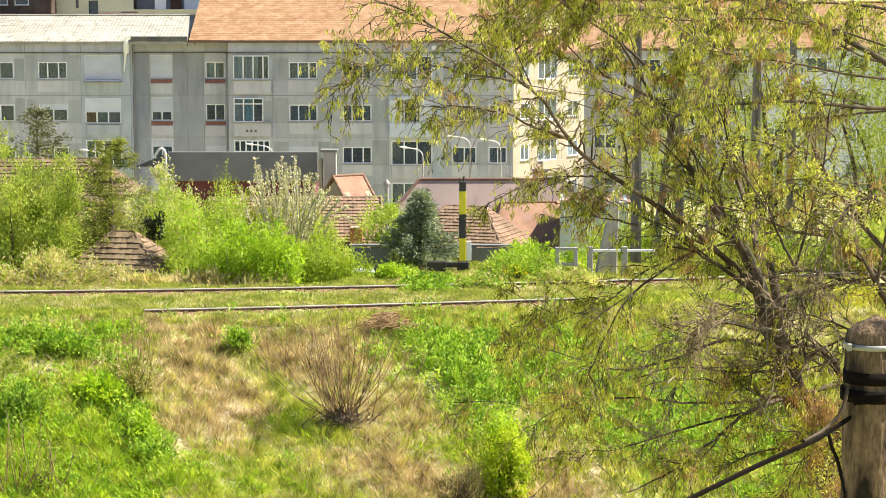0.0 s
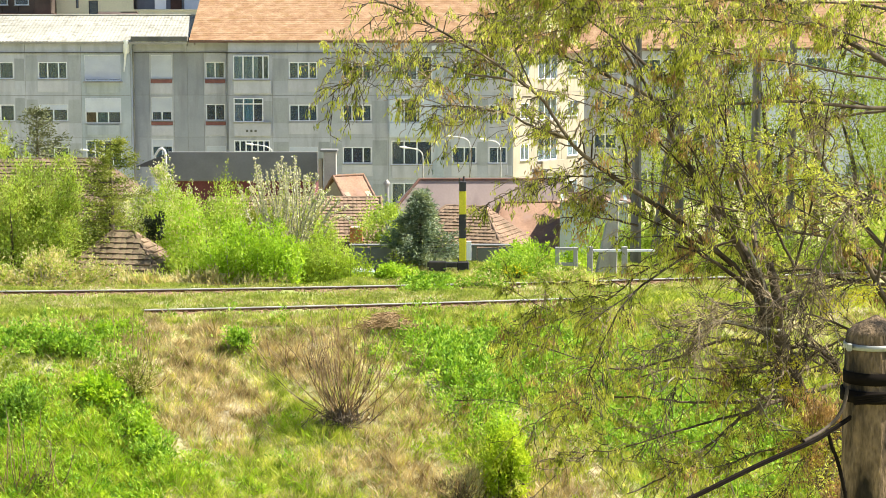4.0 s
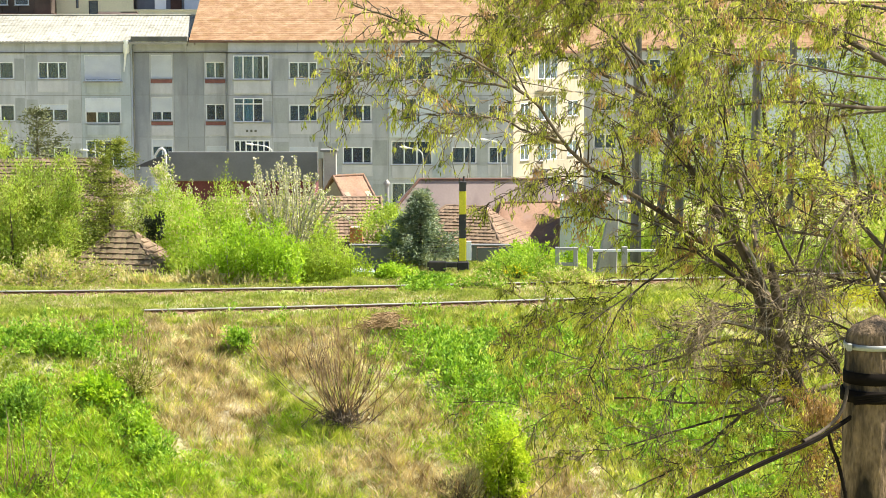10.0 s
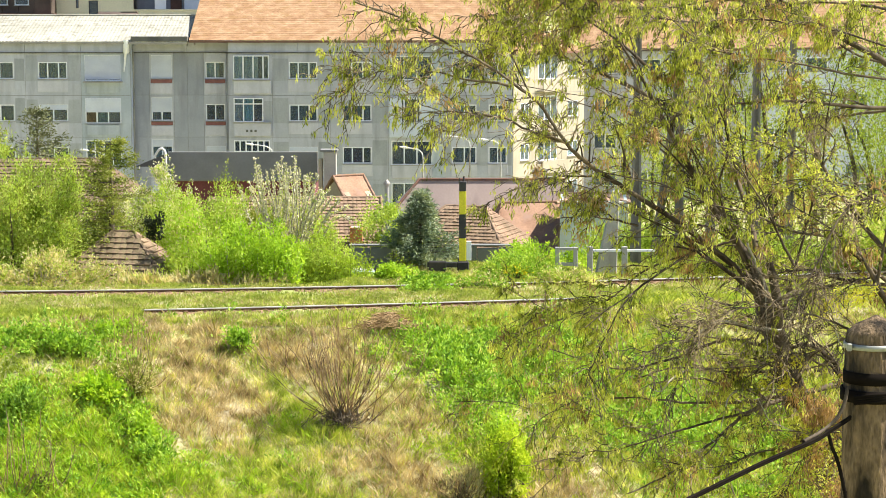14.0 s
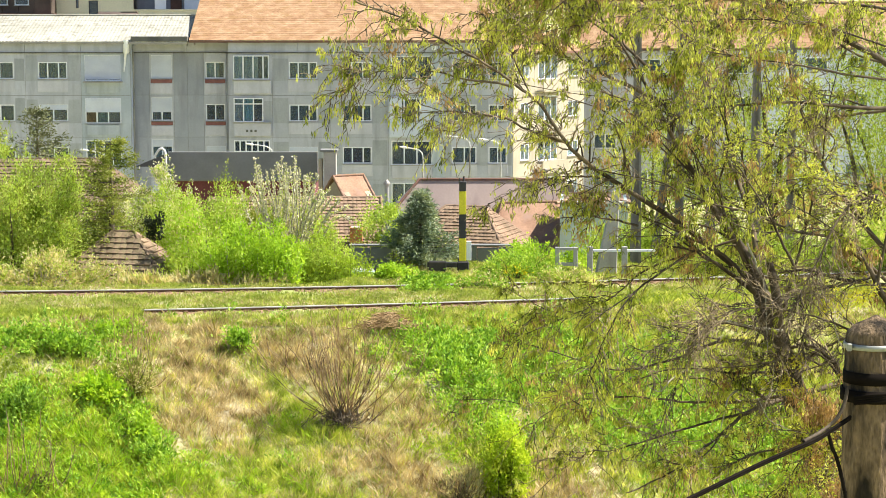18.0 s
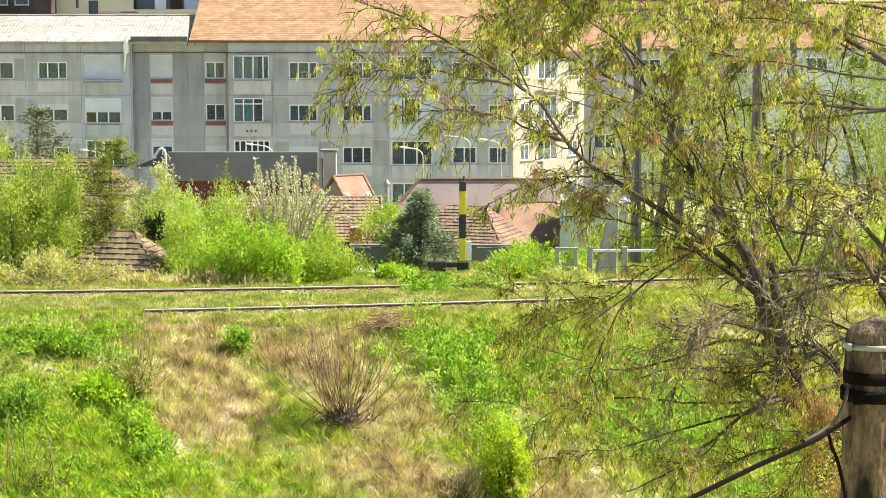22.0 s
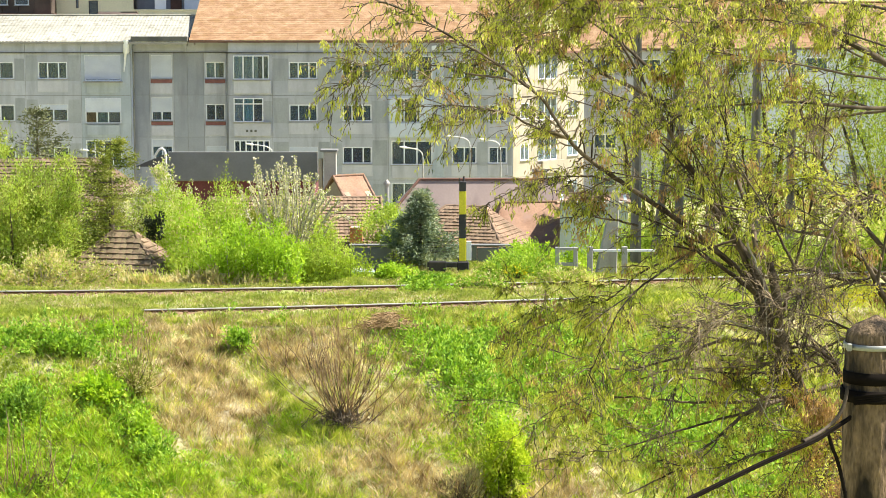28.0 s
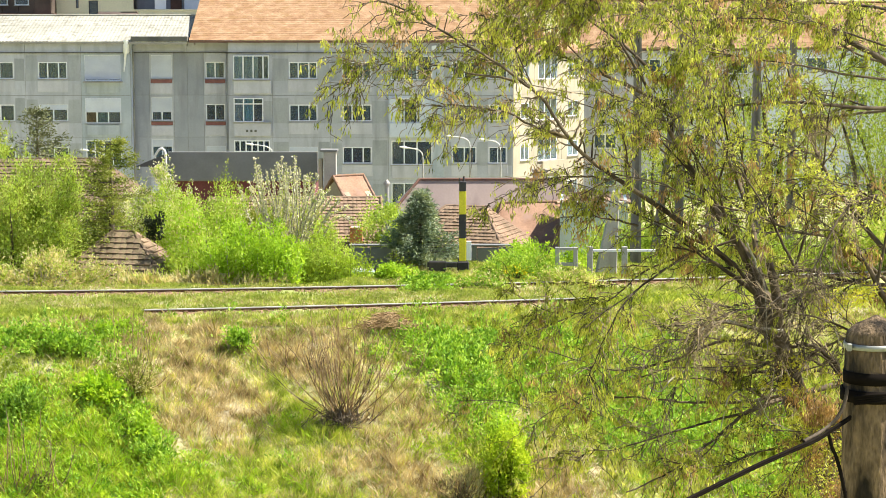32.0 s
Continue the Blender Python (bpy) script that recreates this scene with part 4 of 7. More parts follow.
# long shed with grey felt roof above a maroon wall
shed = thing("shed", pose(-10.0, 95, -3.3), "long shed with a steep grey felt roof above a maroon wall", "shed")
part("wall", boxes((-3.9, 3.5, 0.2, 5.0, 0, 4.95)), M_maroon, shed, "maroon wall")
part("roof", boxes((-4.0, 3.7, -0.2, 5.2, 4.72, 4.85)), M_felt, shed)
part("roof_face", boxes((-3.75, 3.75, -0.28, -0.16, 4.75, 6.2), bevel=0.02), M_felt, shed, "grey felt-clad roof front")
bm = bmesh.new()
tri = [bm.verts.new(p) for p in ((-5.4, -0.25, 5.45), (-3.75, -0.25, 5.45), (-3.75, -0.25, 6.15), (-5.4, 0.1, 5.45), (-3.75, 0.1, 5.45), (-3.75, 0.1, 6.15))]
for f in ((0, 1, 2), (3, 5, 4), (0, 2, 5, 3), (0, 3, 4, 1), (1, 4, 5, 2)):
    bm.faces.new([tri[i] for i in f])
part("lean_to_edge", bm, M_dark_joint, shed, "sloping dark roof edge")

chim = thing("chimney", pose(-5.6, 94, -3.3), "broad plastered chimney stack beside the shed", "chimney")
part("stack", boxes((-0.3, 0.32, -0.35, 0.35, 0, 6.25), bevel=0.02), M_plaster, chim)
part("cap", boxes((-0.46, 0.4, -0.42, 0.42, 6.25, 6.38), bevel=0.02), M_felt, chim)
part("pier", boxes((-0.56, -0.36, -0.3, 0.3, 0, 5.9), bevel=0.02), M_cream, chim, "narrow pale pier")

# small brick chimney and flue of the house behind the bushes
bc = thing("chimney", pose(-3.55, 77.2, -2.9), "short red brick chimney on the tiled house", "chimney")
rows = 10
for i in range(rows):
    for j, (x, y, w, d) in enumerate(((-0.13, -0.2, 0.25, 0.12), (0.13, -0.2, 0.25, 0.12), (-0.13, 0.2, 0.25, 0.12), (0.13, 0.2, 0.25, 0.12), (-0.2, 0, 0.12, 0.25), (0.2, 0, 0.12, 0.25))):
        part("brick", boxes((x - w / 2 + 0.006, x + w / 2 - 0.006, y - d / 2 + 0.004, y + d / 2 - 0.004, 3.05 + i * 0.075, 3.05 + i * 0.075 + 0.064)), M_brick, bc)
part("core", boxes((-0.22, 0.22, -0.22, 0.22, 2.0, 3.8)), M_plaster, bc)
fl = thing("flue_pipe", pose(-2.55, 86, -3.1), "tall grey flue pipe with a cap", "flue")
t = Tubes()
t.add([(0, 0, 0), (0, 0, 5.05)], [0.11, 0.11], 10)
child("pipe", t.mesh("pipe", M_concrete), fl)
t = Tubes()
t.add([(0, 0, 5.05), (0, 0, 5.12), (0, 0, 5.28)], [0.17, 0.17, 0.02], 10)
child("cap", t.mesh("cap", M_gutter), fl)

# wall and low dark fence beside the spruce
gw = thing("garden_wall", pose(-3.0, 72.6, -1.2), "low dark garden wall beside the crossing", "wall")
for k in range(8):
    part("block", boxes((-0.6 + k * 0.82, 0.2 + k * 0.82, -0.12, 0.12, 0, 1.75 + 0.04 * (k % 3)), bevel=0.02), M_felt, gw)
part("coping", boxes((-0.62, 5.98, -0.16, 0.16, 1.83, 1.9), bevel=0.02), M_felt, gw)


slab = thing("concrete_slab", pose(-2.95, 68.6, 0.0), "pale greenish slab lying in the grass by the track", "slab")
part("slab_body", boxes((-0.45, 0.45, -0.25, 0.25, -0.05, 0.2), bevel=0.04), M_turquoise, slab)
part("slab_edge", boxes((-0.4, 0.4, -0.2, 0.2, 0.2, 0.23), bevel=0.01), M_concrete, slab)


# ---------------------------------------------------------------- street furniture
def street_lamp(x, y, z, top, arm, label):
    """Steel pole with a curved arm and a pale head; arm: reach along x (negative: to the west)."""
    s = thing("street_lamp", pose(x, y, z), label, "street lamp", "street lamps")
    t = Tubes()
    t.add([(0, 0, 0), (0, 0, (top - z) * 0.5), (0, 0, top - z - 0.45)], [0.075, 0.06, 0.04], 8)
    child("pole", t.mesh("pole", M_concrete), s)
    t = Tubes()
    h = top - z
    t.add(curve([(0, 0, h - 0.5), (arm * 0.06, 0, h - 0.15), (arm * 0.3, 0, h + 0.05), (arm * 0.75, 0, h + 0.14)], 5), [0.035] * 16, 6)
    child("arm", t.mesh("arm", M_lamp), s, "white curved arm")
    bm = bmesh.new()
    bmesh.ops.create_uvsphere(bm, u_segments=12, v_segments=8, radius=1)
    bmesh.ops.transform(bm, matrix=pose(arm * 0.95, 0, h + 0.17, 0, -8 if arm > 0 else 8, 0) @ Matrix.Diagonal((0.27, 0.11, 0.065, 1)), verts=bm.verts[:])
    part("lamp_head", bm, M_lamp, s, "white streamlined lamp head")
    return s


street_lamp(-19.6, 110, -3.5, 1.9, -1.25, "street lamp with a white arm behind the trees")
street_lamp(-9.7, 108, -3.5, 2.35, -1.35, "street lamp with a white head before the block")
street_lamp(-1.1, 105, -3.5, 2.35, -1.1, "street lamp with a white arm before the block")
street_lamp(1.6, 112, -3.5, 2.6, -1.3, "street lamp half hidden by the willow")
street_lamp(3.4, 112, -3.5, 2.4, -1.1, "street lamp half hidden by the willow")
bl = thing("vent_pipe", pose(-13.45, 92, -3.3), "white bent vent pipe beside the shed", "vent pipe")
t = Tubes()
bend = curve([(0.0, 0, 0), (0.0, 0, 5.2), (0.0, 0, 6.2), (-0.12, 0, 6.48), (-0.3, 0, 6.48), (-0.5, 0, 6.2), (-0.52, 0, 6.05)], 5)
t.add(bend, [0.06] * len(bend), 8)
child("pipe", t.mesh("pipe", M_lamp), bl)

# level-crossing barrier, raised
bar = thing("crossing_barrier", pose(0.72, 69.4, 0.0), "raised yellow and black level-crossing barrier with dark counterweight", "crossing barrier")
for i, (a, b, m, lab) in enumerate(((0.42, 1.27, M_yellow, "yellow band"), (1.27, 2.15, M_black, "black band"), (2.15, 3.0, M_yellow, "yellow band"), (3.0, 3.36, M_black, "black tip"))):
    part("boom_band", boxes((-0.13, 0.13, -0.06, 0.06, a + 0.004, b), bevel=0.015), m, bar, lab)
part("pedestal", boxes((-0.17, 0.2, 0.1, 0.5, -0.12, 0.5), bevel=0.03), M_iron, bar, "dark drive box")
part("counterweight", boxes((-1.3, -0.2, -0.1, 0.1, 0.2, 0.38), (-1.25, -0.6, -0.18, 0.18, -0.08, 0.42), bevel=0.02), M_iron, bar, "dark counterweight arm")
part("hub", boxes((-0.2, 0.24, -0.1, 0.1, 0.02, 0.42), bevel=0.04), M_iron, bar)
part("sign_plate", boxes((0.14, 0.32, -0.04, 0.02, 0.45, 1.15), bevel=0.01), M_white, bar, "small white plate")
t = Tubes()
t.add([(0.02, 0.05, 3.3), (0.05, 0.05, 3.55)], [0.05, 0.03], 6)
t.add([(-0.12, 0, 3.3), (-0.12, 0, 3.5)], [0.03, 0.03], 6)
child("tip_fitting", t.mesh("tip_fitting", M_iron), bar)

# concrete H frame by the crossing
hf = thing("concrete_stile", pose(4.45, 68.0, 0.0), "pale concrete H-shaped frame beside the crossing", "stile")
for x in (-0.33, 0.33):
    part("post", boxes((x - 0.075, x + 0.075, -0.08, 0.08, -0.15, 1.1), bevel=0.012), M_concrete, hf)
part("crossbar", boxes((-0.25, 0.25, -0.05, 0.05, 0.42, 0.54), bevel=0.01), M_concrete, hf)
part("crossbar", boxes((-0.25, 0.25, -0.05, 0.05, 0.98, 1.09), bevel=0.01), M_concrete, hf)
for x in (5.35, 6.6):
    gp = thing("guard_post", pose(x, 68.6, 0.0), "pale concrete guard post with a white rail", "guard post", "guard posts")
    part("post", boxes((-0.1, 0.1, -0.08, 0.08, -0.1, 1.05), bevel=0.015), M_concrete, gp)
    part("rail_bar", boxes((0.1, 1.15, -0.03, 0.03, 0.86, 0.95), bevel=0.01), M_white, gp, "white rail")


def concrete_pole(x, y, z0, z1, r, label, lean=0.0):
    p = thing("utility_pole", pose(x, y, z0, 0, lean, 0), label, "utility pole", "utility poles")
    h = z1 - z0
    bm = bmesh.new()
    for k in (0, 1):
        box(bm, -r, -r * 0.45, -r * 0.8, r * 0.8, 0, h) if k == 0 else box(bm, r * 0.45, r, -r * 0.8, r * 0.8, 0, h)
    box(bm, -r * 0.45, r * 0.45, -r * 0.25, r * 0.25, 0, h)
    for v in bm.verts:
        v.co.x *= 1 - 0.35 * v.co.z / h
        v.co.y *= 1 - 0.35 * v.co.z / h
    part("shaft", bm, M_greypole, p)
    part("cap", boxes((-r * 0.75, r * 0.75, -r * 0.6, r * 0.6, h, h + 0.06)), M_greypole, p)
    return p


concrete_pole(7.35, 72, -0.4, 8.8, 0.2, "weathered concrete utility pole")
concrete_pole(8.1, 73, -0.4, 8.6, 0.16, "leaning concrete strut of a pole", lean=7)
concrete_pole(12.35, 75, -0.6, 9.0, 0.2, "weathered concrete utility pole")
concrete_pole(13.95, 76, -0.6, 9.0, 0.18, "weathered concrete utility pole")
concrete_pole(9.05, 72.5, -0.4, 9.2, 0.17, "weathered concrete utility pole")
concrete_pole(10.4, 73.5, -0.4, 6.4, 0.19, "short weathered concrete pole")

# wooden pole close by, with straps and a service cable
wp = thing("wooden_pole", pose(2.29, 10.0, float(ground_z(2.29, 10.0)) - 0.3), "weathered wooden utility pole with a slanting cut top and steel strap", "utility pole")
WZ = float(ground_z(2.29, 10.0)) - 0.3
bm = bmesh.new()
hh = 7.22 - WZ
rings, seg = [], 56
zs = [0, hh * 0.4, hh * 0.8, hh - 1.6, hh - 1.2, hh - 0.9, hh - 0.6, hh - 0.35, hh - 0.085, hh - 0.07, hh - 0.035, hh]
rs = [0.18, 0.165, 0.152, 0.148, 0.147, 0.146, 0.145, 0.144, 0.139, 0.132, 0.095, 0.02]
for z, r in zip(zs, rs):
    ring = []
    for k in range(seg):
        a = 2 * math.pi * k / seg
        q = r * (1 + 0.02 * math.sin(3 * a + 1) + 0.02 * math.sin(8 * a) * math.sin(5 * a + 0.4 * z) + 0.012 * math.sin(13 * a + 2 * z))
        ring.append(bm.verts.new((q * math.cos(a), q * math.sin(a), z - 0.02 * (0.5 - 0.5 * math.cos(a)) * (z > hh - 0.2))))
    rings.append(ring)
for a, b in zip(rings, rings[1:]):
    for k in range(seg):
        bm.faces.new((a[k], a[(k + 1) % seg], b[(k + 1) % seg], b[k])).smooth = True
bm.faces.new(rings[-1])
part("shaft", bm, M_pole, wp)


def band_bm(r, z0, z1, thick=0.006):
    bm = bmesh.new()
    n = 32
    rows = [[bm.verts.new((q * math.cos(2 * math.pi * k / n), q * math.sin(2 * math.pi * k / n), z)) for k in range(n)] for q, z in ((r, z0), (r + thick, z0), (r + thick, z1), (r, z1))]
    for a, b in zip(rows, rows[1:] + rows[:1]):
        for k in range(n):
            bm.faces.new((a[k], a[(k + 1) % n], b[(k + 1) % n], b[k])).smooth = True
    return bm


part("strap", band_bm(0.146, hh - 0.175, hh - 0.145), M_strap, wp, "pale steel strap")
part("strap_buckle", boxes((-0.156, -0.13, -0.105, -0.07, hh - 0.18, hh - 0.14), bevel=0.004), M_strap, wp)
part("tar_band", band_bm(0.15, hh - 0.455, hh - 0.39, 0.014), M_cable, wp, "black band")
part("tar_band", band_bm(0.1475, hh - 0.36, hh - 0.295, 0.004), M_cable, wp, "dark stained band")
t = Tubes()
for k in range(4):
    t.add(curve([(0.12, -0.13, hh - 0.395 - 0.012 * k), (0, -0.172, hh - 0.40 - 0.012 * k), (-0.12, -0.13, hh - 0.42 - 0.012 * k)], 6), [0.009] * 13, 6)
child("cable_wrap", t.mesh("cable_wrap", M_cable), wp, "wound black cable")
sc = thing("service_cable", pose(2.29, 10.0, WZ), "black twisted service cable running down from the wooden pole", "cable")
t = Tubes()
for k in range(2):
    main = curve([(-0.13, -0.1, hh - 0.53 - 0.012 * k), (-0.255, -0.2, hh - 0.58 - 0.012 * k), (-0.362, -0.3, hh - 0.613 - 0.011 * k), (-0.676, -0.6, hh - 0.663 - 0.011 * k), (-1.111, -1.0, hh - 0.755 - 0.01 * k), (-1.75, -1.7, hh - 0.86), (-6.0, -4.6, hh - 1.5)], 10)
    t.add(main, [0.0082] * len(main), 8)
child("conductor", t.mesh("conductor", M_cable), sc)
t = Tubes()
loop = curve([(-0.155, -0.13, hh - 0.36), (-0.175, -0.16, hh - 0.44), (-0.22, -0.18, hh - 0.525), (-0.3, -0.21, hh - 0.585), (-0.42, -0.33, hh - 0.615)], 8)
t.add(loop, [0.010] * len(loop), 8)
child("tail", t.mesh("tail", M_bark), sc, "dark grey sheathed tail")
t = Tubes()
dn = curve([(-0.27, -0.21, hh - 0.59), (-0.24, -0.18, hh - 0.68), (-0.205, -0.16, hh - 0.76), (-0.168, -0.15, hh - 0.9), (-0.155, -0.15, hh - 1.02), (-0.15, -0.15, hh - 1.6)], 8)
t.add(dn, [0.010] * len(dn), 8)
child("down_lead", t.mesh("down_lead", M_cable), sc)

# ---------------------------------------------------------------- bushes and trees behind the railway
def clumped(rng, n, clumps, size, spread, shape):
    """n points in clumps inside an uneven body: size (x, y, z); shape(z01) gives the width there."""
    c = np.empty((0, 3))
    while len(c) < clumps:
        q = rng.uniform(-1, 1, (clumps * 3, 3))
        z01 = (q[:, 2] + 1) / 2
        keep = (q[:, 0] ** 2 + q[:, 1] ** 2) < shape(z01) ** 2
        c = np.vstack([c, q[keep]])
    c = c[:clumps]
    c[:, 2] = (c[:, 2] + 1) / 2
    c *= np.array([size[0] / 2, size[1] / 2, size[2]])
    ph = rng.uniform(0, 6, 3)
    c[:, 2] *= 0.8 + 0.2 * np.sin(2.6 * c[:, 0] + ph[0]) * np.cos(1.7 * c[:, 1] + ph[1])
    big = rng.uniform(0.5, 1.5, clumps)
    k = rng.integers(0, clumps, n)
    p = c[k] + rng.normal(0, 1, (n, 3)) * np.array([spread, spread, spread * 0.8]) * big[k][:, None]
    p[:, 2] = np.maximum(p[:, 2], 0.02)
    return p, c


DOME = lambda z: np.sqrt(np.clip(1.05 - (2 * np.clip(z, 0, 1) - 0.75) ** 2 / 1.7, 0.02, 1))
TALL = lambda z: np.clip(0.35 + 1.0 * np.sin(np.pi * np.clip(z * 0.8 + 0.15, 0, 1)), 0, 1) * (1 - 0.4 * z)


def bush(name, x, y, size, leaf, n, label, leaf_size=0.1, leaf_w=0.05, clumps=40, spread=0.22, shape=DOME, stems=9, z=None, up=0.4, bark=None, category="bush", second=None, group="bushes along the railway", seed=0):
    rng = np.random.default_rng(1000 + seed)
    if y > 62:
        n, leaf_size, leaf_w, clumps = int(n * 3.6), leaf_size * 1.05, max(leaf_w, 0.04) * 1.15, int(clumps * 1.8)
    zz = float(ground_z(x, y)) if z is None else z
    b = thing(name, pose(x, y, zz - 0.05), label, category, group)
    pts, cl = clumped(rng, n, clumps, size, spread, shape)
    for i in range(stems):
        tip = cl[rng.integers(0, len(cl))]
        a = np.array([rng.normal(0, 0.08) * size[0], rng.normal(0, 0.08) * size[1], -0.1])
        mid = a * 0.5 + tip * 0.5 + np.array([0, 0, 0.12 * size[2]])
        line = curve([a, mid, tip + np.array([0, 0, 0.15])], 4)
        t = Tubes()
        t.add(line, np.linspace(0.012 * size[2] + 0.012, 0.006, len(line)), 5)
        child("stem", t.mesh("stem", bark or M_bark), b)
    k = int(14 + 5 * size[0] * size[2])
    top = cl[rng.integers(0, len(cl), k)]
    rise = rng.uniform(0.06, 0.13, k) * size[2] ** 0.6
    q = np.repeat(np.arange(k), 16)
    u = rng.random(len(q))
    shoot = top[q] + np.stack([rng.normal(0, 0.1, k)[q] * u * 2, rng.normal(0, 0.1, k)[q] * u, 0.1 + u * 3.0 * rise[q]], 1) + rng.normal(0, 0.025, (len(q), 3))
    pts = np.vstack([pts, shoot])
    n = len(pts)
    way = unit(pts - np.array([0, 0, size[2] * 0.3])) * 0.6 + rng.normal(0, 0.6, pts.shape) + np.array([0, 0, up])
    if second:
        m = rng.random(n) < second[1]
        child("blossom" if second[0] is F_blossom else "mixed_leaves", leaf_mesh("leaves", pts[m], way[m], leaf_size, leaf_w, second[0], rng), b)
        pts, way = pts[~m], way[~m]
    ob = child("crown", leaf_mesh("leaves", pts, way, leaf_size, leaf_w, leaf, rng), b, "many small leaves")
    ob["kind"] = "stuff"
    return b


def shoot_bush(x, y, width, depth, height, shoots, per, leaf, label, leaf_size=0.11, leaf_w=0.045, seed=0, z=None, fall=0.0, bark=None, fan=0.25, group="bushes along the railway"):
    """A thicket of upright leafy shoots; fall: how much lower its east end is."""
    rng = np.random.default_rng(4000 + seed)
    b = thing("bush", pose(x, y, (float(ground_z(x, y)) if z is None else z) - 0.05), label, "bush", group)
    pts, ways = [], []
    for k in range(shoots):
        u = rng.uniform(-1, 1)
        bx, by = u * width * 0.42, rng.uniform(-0.5, 0.5) * depth * 0.7
        h = height * rng.uniform(0.5, 1.0) * (1 - 0.42 * abs(u) ** 2.6) * (1 - fall * max(u, 0))
        lx = u * width * fan * rng.uniform(0.2, 0.7) + rng.normal(0, 0.13)
        line = curve([(bx, by, 0), (bx + lx * 0.3, by - 0.08, h * 0.5), (bx + lx + rng.normal(0, 0.06), by + rng.normal(-0.1, 0.15), h)], 7)
        if k % 3 == 0:
            t = Tubes()
            t.add(line, np.linspace(0.016, 0.004, len(line)), 4)
            child("stem", t.mesh("stem", bark or M_bark), b)
        m = int(per * (0.4 + 0.6 * h / height))
        j = rng.uniform(0.06, 1, m) ** 0.85 * (len(line) - 1.001)
        i = j.astype(int)
        p = line[i] + (j % 1)[:, None] * (line[i + 1] - line[i])
        thick = 0.035 + 0.11 * np.sin(np.pi * np.clip(j / len(line), 0, 1)) ** 0.7
        pts.append(p + rng.normal(0, 1, (m, 3)) * thick[:, None])
        ways.append(rng.normal(0, 0.55, (m, 3)) + np.array([lx * 0.3, -0.1, 0.75]))
    ob = child("crown", leaf_mesh("leaves", np.vstack(pts), np.vstack(ways), leaf_size, leaf_w, leaf, rng), b, "leaves along upright shoots")
    ob["kind"] = "stuff"
    return b


bush("bush", -7.6, 66.7, (4.6, 0.7, 0.75), F_straw, 900, "pale dry stalks at the foot of the bushes", 0.2, 0.02, 40, 0.12, seed=49, stems=60, bark=M_paleshoot, up=1.6)
shoot_bush(-6.75, 67.4, 3.5, 2.2, 2.85, 100, 230, F_lime, "bright lime-green thicket of leafy shoots beside the track", 0.125, 0.055, seed=1, bark=M_paleshoot)
shoot_bush(-3.95, 68.1, 2.7, 1.8, 2.9, 84, 210, F_feather, "feathery light green willow bush beside the track", 0.13, 0.034, seed=2, fall=0.45, fan=0.35)
bush("bush", -8.6, 69.6, (2.9, 2.0, 5.2), F_lime, 7000, "light green young tree beside the track", 0.12, 0.035, 44, 0.26, seed=3, z=-1.7, second=(F_straw, 0.18))
shoot_bush(-8.75, 67.9, 2.2, 1.5, 3.0, 46, 130, F_feather, "light green sapling thicket beside the track", 0.12, 0.03, seed=40)
bush("tree", -15.7, 70.0, (5.0, 3.0, 7.4), F_pale, 13000, "tall light green willow tree", 0.12, 0.035, 74, 0.32, seed=4, z=-1.6, category="tree", second=(F_olive, 0.3))
bush("tree", -14.3, 71.4, (3.2, 2.4, 4.6), F_pale, 6500, "light green willow sapling", 0.12, 0.03, 44, 0.28, seed=5, z=-1.8, category="tree")
bush("tree", -9.9, 73.6, (3.6, 2.6, 6.0), F_pale, 8500, "pale green spreading tree behind the hut", 0.12, 0.04, 60, 0.3, seed=6, z=-2.2, category="tree")
bush("tree", -8.2, 76.5, (4.6, 2.6, 5.8), F_pale, 7500, "pale green leafy tree behind the bushes", 0.12, 0.04, 46, 0.26, seed=7, z=-2.6, second=(F_olive, 0.45), category="tree")
bush("bush", -14.3, 67.5, (6.0, 1.6, 2.1), F_straw, 4200, "straw-coloured brambles and dry stalks with fresh shoots", 0.14, 0.025, 60, 0.2, seed=8, second=(F_pale, 0.4), stems=80, bark=M_paleshoot)
bush("bush", -16.8, 67.5, (3.4, 1.6, 2.0), F_pale, 2400, "pale yellow-green hedge bush beside the track", 0.12, 0.03, 34, 0.22, seed=9, second=(F_straw, 0.4), stems=40, bark=M_paleshoot)
bush("bush", -10.3, 67.2, (3.2, 1.0, 0.9), F_straw, 2600, "dry stalks in front of the hut", 0.22, 0.02, 40, 0.12, seed=10, second=(F_pale, 0.25), stems=40, bark=M_deadtwig, up=1.5)
bush("bush", -13.0, 73.0, (2.2, 1.6, 5.0), F_olive, 3400, "dark olive shrub behind the hut", 0.1, 0.04, 26, 0.24, seed=11, z=-2.2)
bush("tree", -17.0, 76, (6, 3, 6.0), F_pale, 9000, "light green tree before the long house", 0.13, 0.04, 60, 0.35, seed=12, z=-2.8, category="tree")
bush("tree", -12.4, 84, (4.4, 2.4, 7.3), F_pale, 11000, "white-flushed young poplar before the shed", 0.12, 0.05, 40, 0.25, seed=13, z=-3.2, second=(F_blossom, 0.6), category="tree")
bush("bush", -1.9, 73.6, (3.4, 2.0, 3.9), F_pale, 5500, "light green shrub behind the spruce", 0.1, 0.05, 40, 0.22, seed=14, z=-1.4)
bush("bush", -1.75, 67.4, (1.2, 0.7, 0.6), F_lime, 1100, "low bright green bush beside the far rail", 0.1, 0.05, 16, 0.12, seed=15, z=0)
bush("bush", -0.7, 66.1, (2.0, 0.7, 0.34), F_herb, 1100, "low weeds over the far rail", 0.1, 0.05, 20, 0.1, seed=16, z=0)
